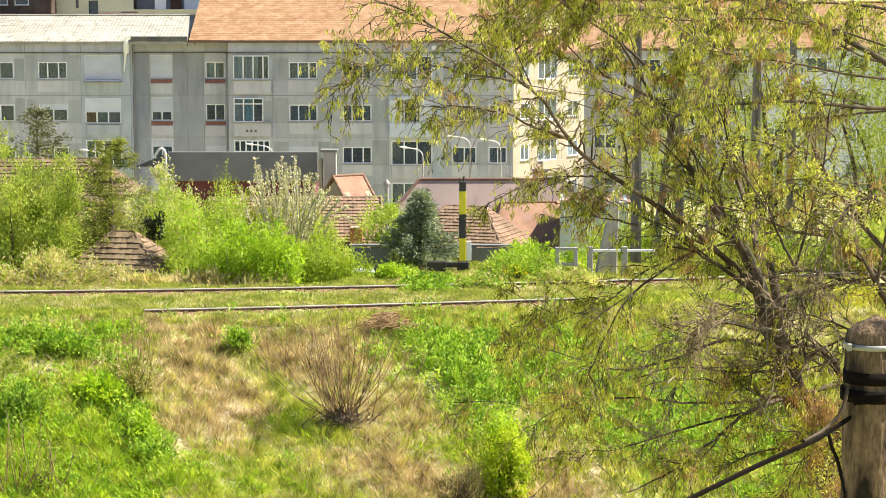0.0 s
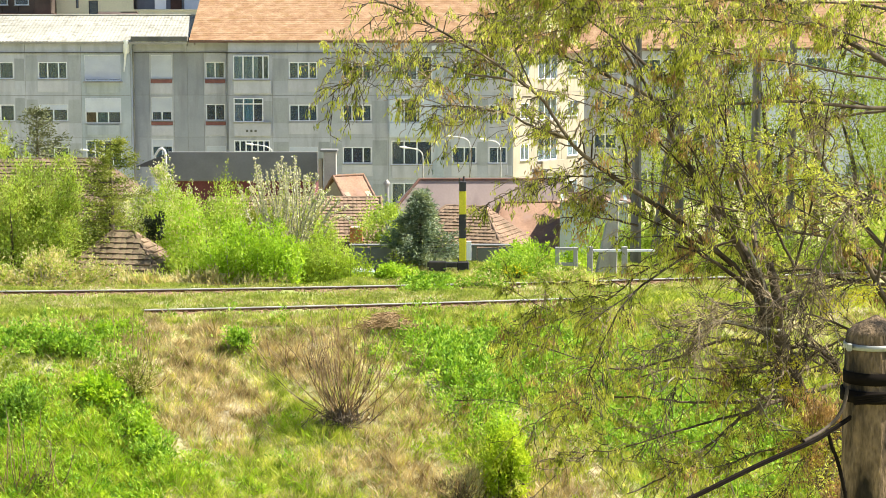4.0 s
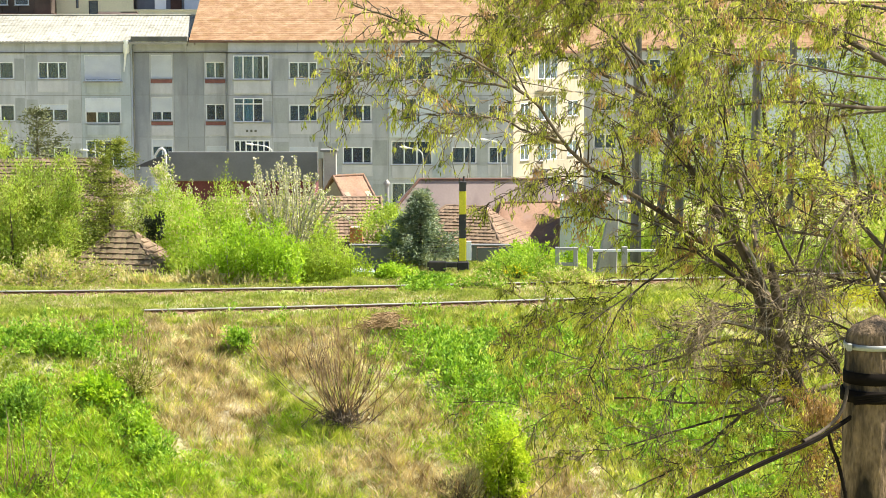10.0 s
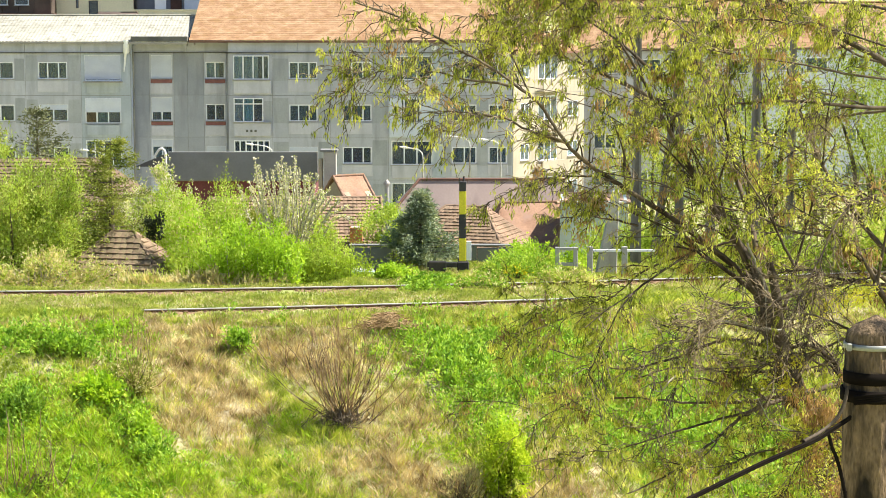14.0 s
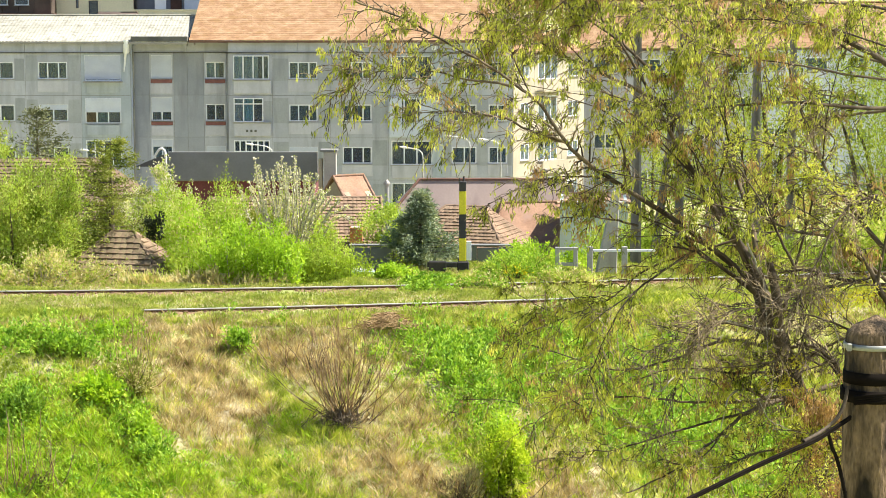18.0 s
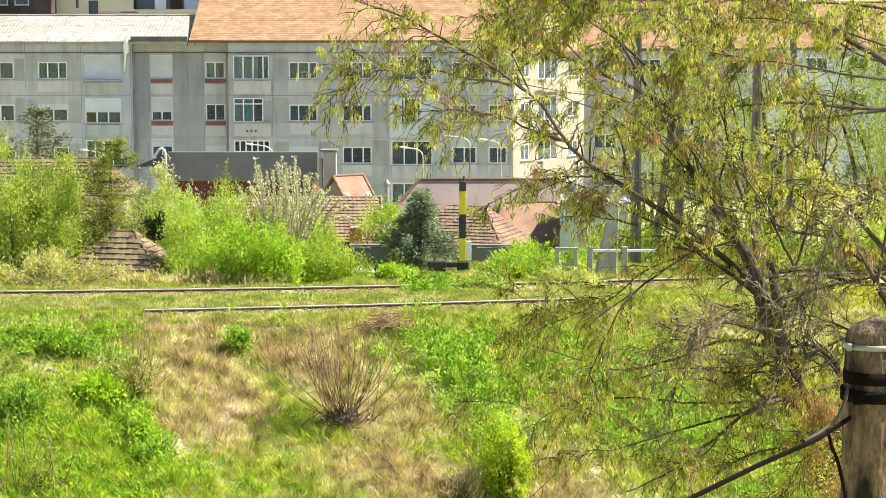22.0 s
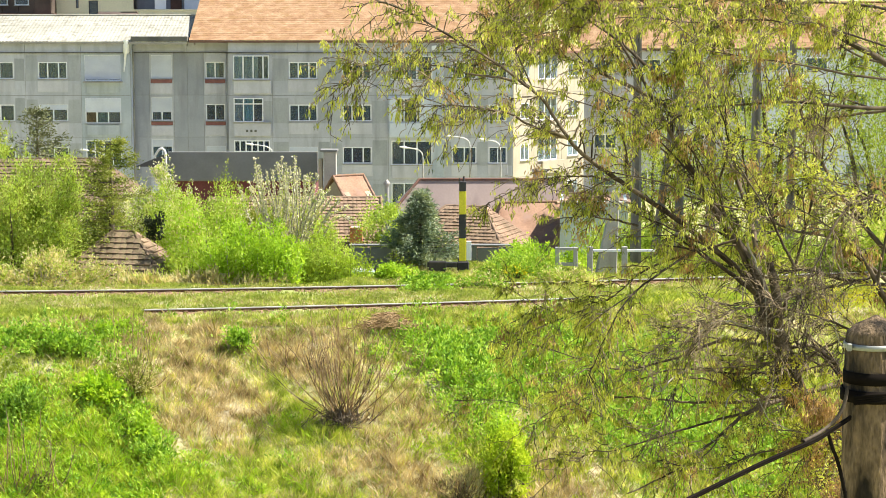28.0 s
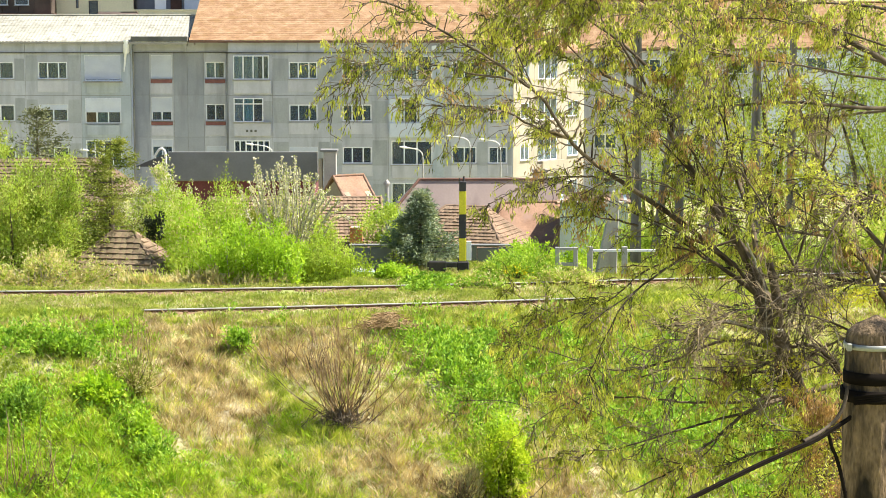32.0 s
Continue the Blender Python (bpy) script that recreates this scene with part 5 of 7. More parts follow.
bush("bush", 2.75, 68.0, (3.0, 1.2, 0.9), F_herb, 1900, "bright green weeds round the barrier", 0.1, 0.04, 36, 0.16, seed=17, z=0, second=(F_pale, 0.4))
bush("bush", 3.7, 70.8, (3.6, 1.6, 1.4), F_lime, 2900, "light green bush behind the concrete frame", 0.11, 0.045, 40, 0.2, seed=18, z=-0.3)
bush("bush", 7.2, 73.6, (3.6, 2.0, 2.4), F_pale, 2600, "light green shrub behind the crossing", 0.11, 0.05, 44, 0.26, seed=19, z=-0.5)
bush("bush", 16.6, 69.2, (5.6, 1.6, 2.6), F_pale, 5200, "light green hedge bush along the track", 0.12, 0.05, 70, 0.24, seed=51, z=-0.2, second=(F_straw, 0.2))
bush("bush", 11.5, 69.5, (7.0, 1.8, 1.5), F_pale, 3600, "light green hedge along the track", 0.11, 0.05, 60, 0.24, seed=20, z=0, second=(F_olive, 0.4))
bush("tree", -6.4, 76.6, (3.6, 2.0, 5.4), F_pale, 5600, "pale green tree before the plastered house", 0.11, 0.05, 40, 0.26, seed=45, z=-2.6, second=(F_olive, 0.3), category="tree")
bush("tree", -7.3, 75.2, (3.0, 2.2, 5.6), F_olive, 4200, "dull green tree among the bushes", 0.11, 0.05, 36, 0.24, seed=42, z=-2.6, second=(F_blossom, 0.1), category="tree")
bush("tree", -5.0, 74.0, (2.6, 2.0, 4.6), F_pale, 4200, "pale green sapling among the bushes", 0.11, 0.04, 36, 0.22, seed=43, z=-2.5, category="tree")
bush("bush", -5.6, 83.0, (3.0, 2.4, 3.6), F_olive, 4200, "dull green tree beside the blossoming pear", 0.11, 0.05, 36, 0.24, seed=21, z=-2.9, second=(F_blossom, 0.12))

bush("tree", 13.2, 84, (8.6, 4.0, 15.6), F_pale, 4800, "tall light green tree behind the hedge", 0.14, 0.05, 110, 0.42, seed=23, z=-2.9, category="tree", stems=14, second=(F_olive, 0.4))
bush("tree", 18.6, 80, (7.6, 4.0, 15.8), F_pale, 6500, "tall yellow-green tree behind the hedge", 0.14, 0.05, 140, 0.6, seed=24, z=-2.9, category="tree", stems=14, second=(F_olive, 0.45))
bush("tree", 9.4, 152, (8.0, 4.0, 15.5), F_pale, 5200, "far light green tree behind the cream wing", 0.2, 0.09, 60, 0.6, seed=52, z=-3.6, category="tree", second=(F_olive, 0.3))
bush("tree", 9.7, 89, (4.6, 3.0, 9.4), F_pale, 2300, "slim light green tree before the cream block", 0.14, 0.05, 44, 0.4, seed=25, z=-2.9, category="tree", second=(F_olive, 0.3))


bush("bush", 2.6, 67.3, (1.1, 0.4, 0.55), F_herb, 150, "yellow-flowering weeds beside the crossing", 0.1, 0.05, 5, 0.07, seed=44, z=0, second=(F_yellow, 0.4))


bush("bush", -0.55, 64.5, (2.3, 0.5, 0.3), F_herb, 420, "low weeds growing over the far rail", 0.1, 0.05, 20, 0.08, seed=46, z=0)
bush("bush", 1.6, 65.2, (2.4, 0.7, 0.45), F_herb, 520, "low weeds growing over the far rail", 0.1, 0.05, 20, 0.1, seed=47, z=0, second=(F_straw, 0.3))
bush("bush", 4.2, 65.9, (3.0, 0.8, 0.6), F_pale, 700, "tall weeds growing over the far rail", 0.12, 0.03, 26, 0.12, seed=48, z=0, second=(F_straw, 0.4))


def pear_tree():
    """Upright pruned shoots set with white blossom."""
    rng = np.random.default_rng(50)
    b = thing("pear_tree", pose(-5.9, 73.2, -2.5), "pruned fruit tree with upright pale shoots in white blossom", "tree")
    tr = Tubes()
    tr.add(curve([(0, 0, 0), (0.05, 0, 1.2), (-0.05, 0.05, 2.4)], 4), np.linspace(0.14, 0.1, 9), 8)
    child("trunk", tr.mesh("trunk", M_bark), b)
    pts, ways = [], []
    for k in range(46):
        a = rng.uniform(0, 2 * np.pi)
        reach = rng.uniform(0.3, 2.0)
        sx = reach * math.cos(a)
        top = 6.9 - 0.25 * abs(sx) - 0.55 * max(sx, 0) + rng.normal(0, 0.2)
        sy = reach * math.sin(a)
        line = curve([(0, 0, 2.2), (sx * 0.5, sy * 0.4, 3.0), (sx * 0.85, sy * 0.6, 4.1), (sx * (1.1 if sx < 0 else 1.3) + rng.normal(0.0, 0.14), sy * 0.7, top - rng.uniform(0.3, 1.3))], 6)
        line[2:-1] += rng.normal(0, 0.022, (len(line) - 3, 3))
        t = Tubes()
        t.add(line, np.linspace(0.05, 0.018, len(line)), 5)
        child("shoot", t.mesh("shoot", M_paleshoot), b)
        m = 260
        j = rng.uniform(0.4, 1, m) * (len(line) - 1.001)
        i = j.astype(int)
        pts.append(line[i] + (j % 1)[:, None] * (line[i + 1] - line[i]) + rng.normal(0, 0.036, (m, 3)))
        ways.append(rng.normal(0, 0.6, (m, 3)) + np.array([0, 0, 0.7]))
    p, w = np.vstack(pts), np.vstack(ways)
    half = rng.random(len(p)) < 0.8
    child("blossom", leaf_mesh("blossom", p[half], w[half], 0.085, 0.06, F_blossom, rng), b, "white blossom")
    child("young_leaves", leaf_mesh("leaves", p[~half], w[~half], 0.1, 0.05, F_pale, rng), b, "young leaves")


pear_tree()


def conifer(name, x, y, z, height, radius, mat, n, label, bare=0.1, seed=0, tiers=16, droop=0.25, needle=0.14, taper=0.62):
    rng = np.random.default_rng(300 + seed)
    b = thing(name, pose(x, y, z), label, "conifer")
    t = Tubes()
    t.add([(0, 0, 0), (0, 0, height * 0.5), (0, 0, height)], [0.022 * height + 0.02, 0.015 * height + 0.01, 0.01], 8)
    child("trunk", t.mesh("trunk", M_bark), b)
    t = Tubes()
    pts, ways = [], []
    per = max(1, n // (tiers * 6))
    for i in range(tiers):
        z01 = bare + (1 - bare) * (i + 0.3) / tiers
        for k in range(6):
            a = rng.uniform(0, 2 * np.pi)
            r = radius * (1 - z01) ** taper * rng.uniform(0.75, 1.2) + 0.08
            d = np.array([math.cos(a), math.sin(a), 0])
            p0 = np.array([0, 0, height * z01])
            line = curve([p0, p0 + d * r * 0.5 - np.array([0, 0, droop * r * 0.3]), p0 + d * r + np.array([0, 0, (0.15 - droop) * r])], 4)
            t = Tubes()
            t.add(line, np.linspace(0.02, 0.006, len(line)), 4)
            child("bough", t.mesh("bough", M_bark), b)
            q = rng.uniform(0.15, 1, per) * (len(line) - 1)
            pts.append(line[q.astype(int)] + (q % 1)[:, None] * (line[np.minimum(q.astype(int) + 1, len(line) - 1)] - line[q.astype(int)]) + rng.normal(0, needle * 0.6, (per, 3)))
            ways.append(d[None, :] * 0.8 + rng.normal(0, 0.5, (per, 3)) + np.array([0, 0, 0.1]))
    child("needles", leaf_mesh("needles", np.vstack(pts), np.vstack(ways), needle, needle * 0.3, mat, rng), b, "dense needles")
    return b


conifer("spruce", -0.85, 71.5, -0.25, 3.05, 1.75, F_spruce, 14000, "small blue-green spruce beside the barrier", 0.0, 1, tiers=14, needle=0.16, taper=0.95, droop=-0.05)
conifer("fir_tree", -20.3, 95, -3.3, 8.4, 3.4, F_fir, 3600, "thin dull fir tree before the block", 0.45, 2, tiers=9, droop=-0.15, needle=0.22)
conifer("fir_tree", -22.7, 96, -3.3, 7.4, 1.8, F_fir, 3000, "dark fir tree before the block", 0.2, 3, droop=0.35, needle=0.2)
conifer("fir_tree", -12.55, 71.6, -2.2, 7.0, 2.1, F_olive, 9500, "slender olive conifer with a bare dark trunk", 0.35, 4, tiers=16, droop=0.0, taper=0.4)

ivy = thing("ivy_post", pose(-10.95, 71.7, -1.5), "post overgrown with dark ivy above the hut", "post")
t = Tubes()
t.add([(0, 0, 0), (0, 0, 3.0)], [0.06, 0.05], 6)
child("post", t.mesh("post", M_bark), ivy)
q = RNG.uniform(-1, 1, (700, 3)) * np.array([0.3, 0.15, 0.36]) + np.array([0.0, 0, 2.85])
q2 = RNG.normal(0, 1, (260, 3)) * np.array([0.1, 0.1, 0.12]) + np.array([0.22, 0, 3.25])
q2[:90] -= np.array([0.46, 0, 0.12])
q3 = np.vstack([q, q2])
child("ivy_leaves", leaf_mesh("ivy_leaves", q3, RNG.normal(0, 1, q3.shape), 0.1, 0.09, F_ivy), ivy, "dark ivy leaves")

# ---------------------------------------------------------------- embankment growth
def blobs(x, y, spec):
    w = np.zeros(len(x))
    for cx, cy, rx, ry, a in spec:
        w += a * np.exp(-((x - cx) / rx) ** 2 - ((y - cy) / ry) ** 2)
    return w


RANK = ((0.3, 56.2, 1.9, 0.55, 0.85), (-0.2, 55.4, 0.9, 0.7, 1.0), (0.6, 54.7, 0.9, 0.6, 1.1), (1.1, 53.8, 0.7, 0.6, 1.1), (1.5, 52.9, 0.6, 0.6, 0.9), (2.6, 56.4, 1.8, 0.9, 0.9), (2.4, 54.8, 1.0, 0.8, 0.8), (4.0, 55.2, 1.4, 0.9, 0.6), (5.4, 54.4, 2.2, 1.6, 0.5), (8.5, 53.4, 3.0, 2.0, 0.5), (6.2, 56.6, 2.2, 1.0, 0.25),
        (-12.5, 54.4, 0.7, 0.35, 0.9), (-10.7, 53.7, 0.3, 0.3, 0.9), (-9.2, 52.6, 0.35, 0.35, 0.9), (-8.6, 52.0, 0.35, 0.3, 1.0), (-8.0, 51.4, 0.4, 0.3, 1.0), (-7.5, 50.9, 0.5, 0.3, 0.9), (-11.9, 51.2, 0.8, 0.4, 0.7),
        (-11.2, 54.2, 1.6, 0.35, 0.8), (-9.8, 55.3, 1.2, 0.3, 0.7), (-11.6, 52.1, 0.9, 0.5, 0.8))
FRESH = ((-10.4, 49.8, 2.5, 1.0, 1.2), (-8.8, 50.2, 1.3, 0.6, 1.0), (-10.0, 55.6, 0.9, 0.35, 0.7), (-10.4, 50.6, 2.4, 1.5, 1.0), (-11.8, 51.9, 1.6, 0.9, 0.7), (-8.2, 50.4, 1.3, 0.6, 0.9), (-9.0, 51.6, 0.8, 0.6, 0.7), (-5.0, 50.4, 1.6, 0.5, 0.4), (-4.2, 53.0, 0.5, 0.6, 0.5), (0.0, 52.3, 0.9, 0.4, 0.4))
MEADOW = ((-5.45, 55.15, 0.4, 0.4, 1.0), (-4.8, 54.4, 0.4, 0.5, 1.0), (-4.2, 53.4, 0.5, 0.6, 1.0), (-3.7, 52.0, 1.6, 0.8, 0.9), (-5.1, 50.7, 2.2, 0.7, 1), (0.0, 52.4, 1.0, 0.5, 0.7), (-10.4, 50.8, 2.8, 1.6, 1.3), (-11.5, 52.8, 2.2, 1.0, 0.9), (-8.0, 50.2, 1.8, 0.6, 1.0), (3, 57.5, 8, 1.2, 0.6), (9, 54, 5, 4, 0.7))
DRY = ((-4.85, 55.6, 0.3, 0.35, 1.1), (-4.25, 54.9, 0.28, 0.35, 1.1), (-3.65, 54.2, 0.28, 0.35, 1.1), (-3.15, 53.6, 0.28, 0.3, 0.9), (-7.4, 54.4, 1.4, 1.1, 0.95), (-7.4, 51.9, 0.8, 0.8, 1.1), (-6.3, 52.8, 1.0, 0.8, 0.9), (-5.5, 53.6, 0.6, 0.5, 1.0), (-2.1, 51.3, 2.0, 0.7, 1.1), (-3.8, 55.6, 1.8, 0.9, 1.0), (-0.7, 51.1, 1.4, 0.6, 1.0), (2.8, 52.2, 1.3, 1.1, 1.1), (-7.4, 55.9, 3.0, 0.6, 0.9), (-1.6, 53.2, 1.4, 0.8, 0.9), (-11.0, 56.4, 3.5, 0.5, 0.5), (3.4, 50.9, 1.6, 0.8, 1.0))
BARE = ((-11.3, 53.2, 0.85, 0.3, 1), (-7.3, 51.6, 0.3, 0.5, 0.8), (-5.5, 53.5, 0.45, 0.22, 0.8), (-9.0, 54.2, 0.5, 0.15, 0.6))


def sow(n, spec, against, floor_w, seed, per, spread, y0=46.5, y1=64, x0=-15.5, x1=15.5):
    """Tufts on the slope: per plants round each of the centres that the wanted cover lets stand."""
    rng = np.random.default_rng(seed)
    x, y = rng.uniform(x0, x1, n), rng.uniform(y0, y1, n)
    w = (blobs(x, y, spec) + floor_w) * (1 - 0.75 * np.clip(blobs(x, y, against), 0, 1))
    w *= 0.85 + 0.3 * np.sin(3.1 * x + 1.7 * np.sin(2.3 * y)) * np.sin(2.7 * y + 1.1 * np.sin(1.9 * x))
    w *= 1 - np.clip(blobs(x, y, BARE), 0, 0.93)
    w *= (y < near_line(x) - 1.0)
    keep = rng.random(n) < w
    x, y = x[keep], y[keep]
    tall = rng.uniform(0.55, 1.45, len(x)) * (1 + 0.3 * np.sin(2.2 * x + 1.3 * y) * np.sin(1.6 * y - 0.8 * x))
    k = np.repeat(np.arange(len(x)), per)
    off = rng.normal(0, spread, (len(k), 2))
    px, py = x[k] + off[:, 0], y[k] + off[:, 1]
    return np.stack([px, py, ground_z(px, py) - 0.01], 1), off, tall[k], rng


def tuft_mesh(name, at, off, tall, height, width, splay, lean, material, rng):
    """Grass blades that bend away from the middle of their tuft."""
    n = len(at)
    h = (height * tall * rng.uniform(0.6, 1.2, n))[:, None]
    ang = rng.uniform(0, 2 * np.pi, n)
    side = np.stack([np.cos(ang), np.sin(ang), np.zeros(n)], 1) * (width * rng.uniform(0.7, 1.3, n))[:, None] * 0.5
    out = np.stack([off[:, 0], off[:, 1], np.zeros(n)], 1) * splay + np.stack([rng.normal(0, lean, n), rng.normal(0, lean, n), np.zeros(n)], 1) * h
    up = np.array([[0, 0, 1.0]])
    v = np.stack([at - side, at + side, at + up * h * 0.62 + out * 0.57 + side * 0.6, at + up * h * 0.95 + out], 1).reshape(-1, 3)
    return fast_mesh(name, v, np.arange(n * 4).reshape(-1, 4), material)


p, off, tall, rng = sow(52000, MEADOW, DRY, 0.5, 11, 12, 0.05)
tagged(new("meadow_grass", tuft_mesh("meadow_grass", p, off, tall, 0.18, 0.019, 1.2, 0.2, F_grass, rng)), "fresh green grass tufts on the embankment", "grass", kind="stuff")
p, off, tall, rng = sow(46000, DRY, MEADOW + RANK, 0.28, 12, 13, 0.055)
tagged(new("dry_grass", tuft_mesh("dry_grass", p, off, tall, 0.19, 0.018, 1.2, 0.3, F_dry, rng)), "matted straw-coloured dry grass on the embankment", "grass", kind="stuff")

p, off, tall, rng = sow(15000, MEADOW, DRY + RANK, 0.22, 18, 12, 0.07)
tagged(new("long_grass", tuft_mesh("long_grass", p, off, tall, 0.27, 0.021, 1.6, 0.22, F_grass, rng)), "long green grass tufts bending over on the slope", "grass", kind="stuff")
p, off, tall, rng = sow(15000, DRY, MEADOW + RANK, 0.1, 19, 10, 0.08)
tagged(new("dry_stalks", tuft_mesh("dry_stalks", p, off, tall, 0.3, 0.019, 1.2, 0.26, F_stalk, rng)), "brown standing stalks of last year's grass", "grass", kind="stuff")


def herb_clumps(name, n, spec, floor_w, seed, per, spread, high, leaf, material, label):
    """Leafy clumps: leaves over low domes of uneven size."""
    p, off, tall, rng = sow(n, spec, DRY, floor_w, seed, per, spread)
    dome = np.clip(1 - (off ** 2).sum(1) / (2.4 * spread) ** 2, 0.1, 1)
    p[:, 2] += high * tall * dome * rng.uniform(0.35, 1.0, len(p))
    way = np.stack([off[:, 0] / spread * 0.5, off[:, 1] / spread * 0.5, np.full(len(p), 0.8)], 1) + rng.normal(0, 0.4, p.shape)
    tagged(new(name, leaf_mesh(name, p, way, leaf, leaf * 0.42, material, rng)), label, "herbs", kind="stuff")


herb_clumps("nettles", 15500, RANK, 0.004, 13, 36, 0.14, 0.5, 0.14, F_herb, "lush green nettles and herbs on the slope")
herb_clumps("green_weeds", 5500, FRESH, 0.004, 17, 22, 0.12, 0.36, 0.13, F_herb, "green weeds on the slope")
herb_clumps("young_weeds", 9000, FRESH, 0.012, 16, 20, 0.11, 0.24, 0.1, F_weed, "fresh yellow-green weeds on the slope")
p, off, tall, rng = sow(30000, FRESH, DRY, 0.01, 21, 12, 0.07)
tagged(new("lush_grass", tuft_mesh("lush_grass", p, off, tall, 0.24, 0.022, 1.8, 0.25, F_weed, rng)), "lush lime-green spring grass on the lower slope", "grass", kind="stuff")


def trackside():
    rng = np.random.default_rng(14)
    n = 400000
    x = rng.uniform(-17, 15, n)
    y = rng.uniform(56.5, 74, n)
    dn, df = y - near_line(x), y - far_line(x)
    keep = (y > near_line(x) - 2.6) & (y < far_line(x) + 3.0 + 6.0 * (x > -4))
    for d in (dn, df):
        keep &= ~((d > -0.45) & (d < 0.86) & (rng.random(n) < 0.55 + 0.43 * (d > 0.3)))
    keep &= rng.random(n) < (0.75 + 0.3 * np.sin(1.7 * x + np.sin(3 * y)))
    x, y = x[keep], y[keep]
    return np.stack([x, y, ground_z(x, y) - 0.01], 1), rng


p, rng = trackside()
m = rng.random(len(p)) < 0.8 + 0.2 * np.sin(0.9 * p[:, 0] + 1.5 * p[:, 1])
tagged(new("trackside_grass", blade_mesh("trackside_grass", p[m], 0.14, 0.02, 0.3, F_turf, rng)), "short green grass between and beside the rails", "grass", kind="stuff")
tagged(new("trackside_straw", blade_mesh("trackside_straw", p[~m], 0.12, 0.014, 0.4, F_dry, rng)), "short dry grass between and beside the rails", "grass", kind="stuff")

r2 = np.random.default_rng(15)
tx = np.concatenate([r2.uniform(-17, -9.4, 9000), r2.uniform(4.5, 15, 6000)])
ty = near_line(tx) + r2.uniform(-1.2, 0.55, len(tx))
tp = np.stack([tx, ty, ground_z(tx, ty)], 1)
tagged(new("tall_grass", blade_mesh("tall_grass", tp, 0.3, 0.014, 0.3, F_grass, r2)), "tall grass hiding part of the near rail", "grass", kind="stuff")

# tufts and small bushes on the slope
SLOPE = "bushes on the slope"
bush("bush", -5.99, 55.5, (0.75, 0.6, 0.75), F_herb, 650, "small green bush on the slope", 0.12, 0.06, 10, 0.15, seed=30, group=SLOPE)
bush("bush", -9.6, 52.6, (1.35, 0.8, 0.8), F_weed, 1900, "yellow-green leafy bush on the slope", 0.14, 0.075, 16, 0.15, seed=31, group=SLOPE)
bush("bush", -8.3, 51.5, (0.65, 0.6, 0.7), F_lime, 1000, "small green bush on the slope", 0.13, 0.065, 10, 0.12, seed=32, group=SLOPE)
bush("bush", -8.8, 52.9, (1.4, 0.8, 1.35), F_olive, 1900, "olive shrub with bare stems on the slope", 0.1, 0.035, 16, 0.13, seed=33, group=SLOPE, second=(F_straw, 0.3), bark=M_deadtwig, stems=14)
bush("bush", -7.9, 50.9, (0.8, 0.6, 0.45), F_herb, 900, "dull green shrub on the slope", 0.1, 0.04, 12, 0.1, seed=38, group=SLOPE)
shoot_bush(1.72, 50.8, 0.95, 0.8, 2.3, 58, 190, F_goldlime, "upright yellow-green bush at the foot of the slope", 0.11, 0.052, seed=34, group=SLOPE, fan=0.2)
shoot_bush(1.55, 51.3, 0.8, 0.8, 2.3, 28, 140, F_lime, "light green leafy bush at the foot of the slope", 0.11, 0.05, seed=48, group=SLOPE, fan=0.3)
bush("bush", 0.55, 50.6, (1.0, 0.8, 1.1), F_straw, 900, "brown withered stalks at the foot of the slope", 0.16, 0.018, 20, 0.18, seed=35, bark=M_deadtwig, stems=34, group=SLOPE, up=1.0)
bush("bush", -11.3, 54.0, (2.4, 0.8, 0.45), F_herb, 2000, "clump of green weeds on the embankment", 0.12, 0.06, 18, 0.16, seed=36, group=SLOPE)
bush("bush", -11.6, 51.8, (0.9, 0.7, 0.75), F_ivygreen, 1200, "dark green weeds on the slope", 0.12, 0.06, 12, 0.14, seed=37, group=SLOPE)
bush("bush", -9.8, 55.4, (1.6, 0.7, 0.35), F_lime, 1000, "low yellow-green weeds on the embankment", 0.11, 0.055, 14, 0.14, seed=39, group=SLOPE)
bush("bush", -10.6, 49.6, (1.6, 0.8, 0.8), F_lime, 700, "dull green undergrowth at the foot of the slope", 0.1, 0.04, 20, 0.14, seed=41, group=SLOPE)


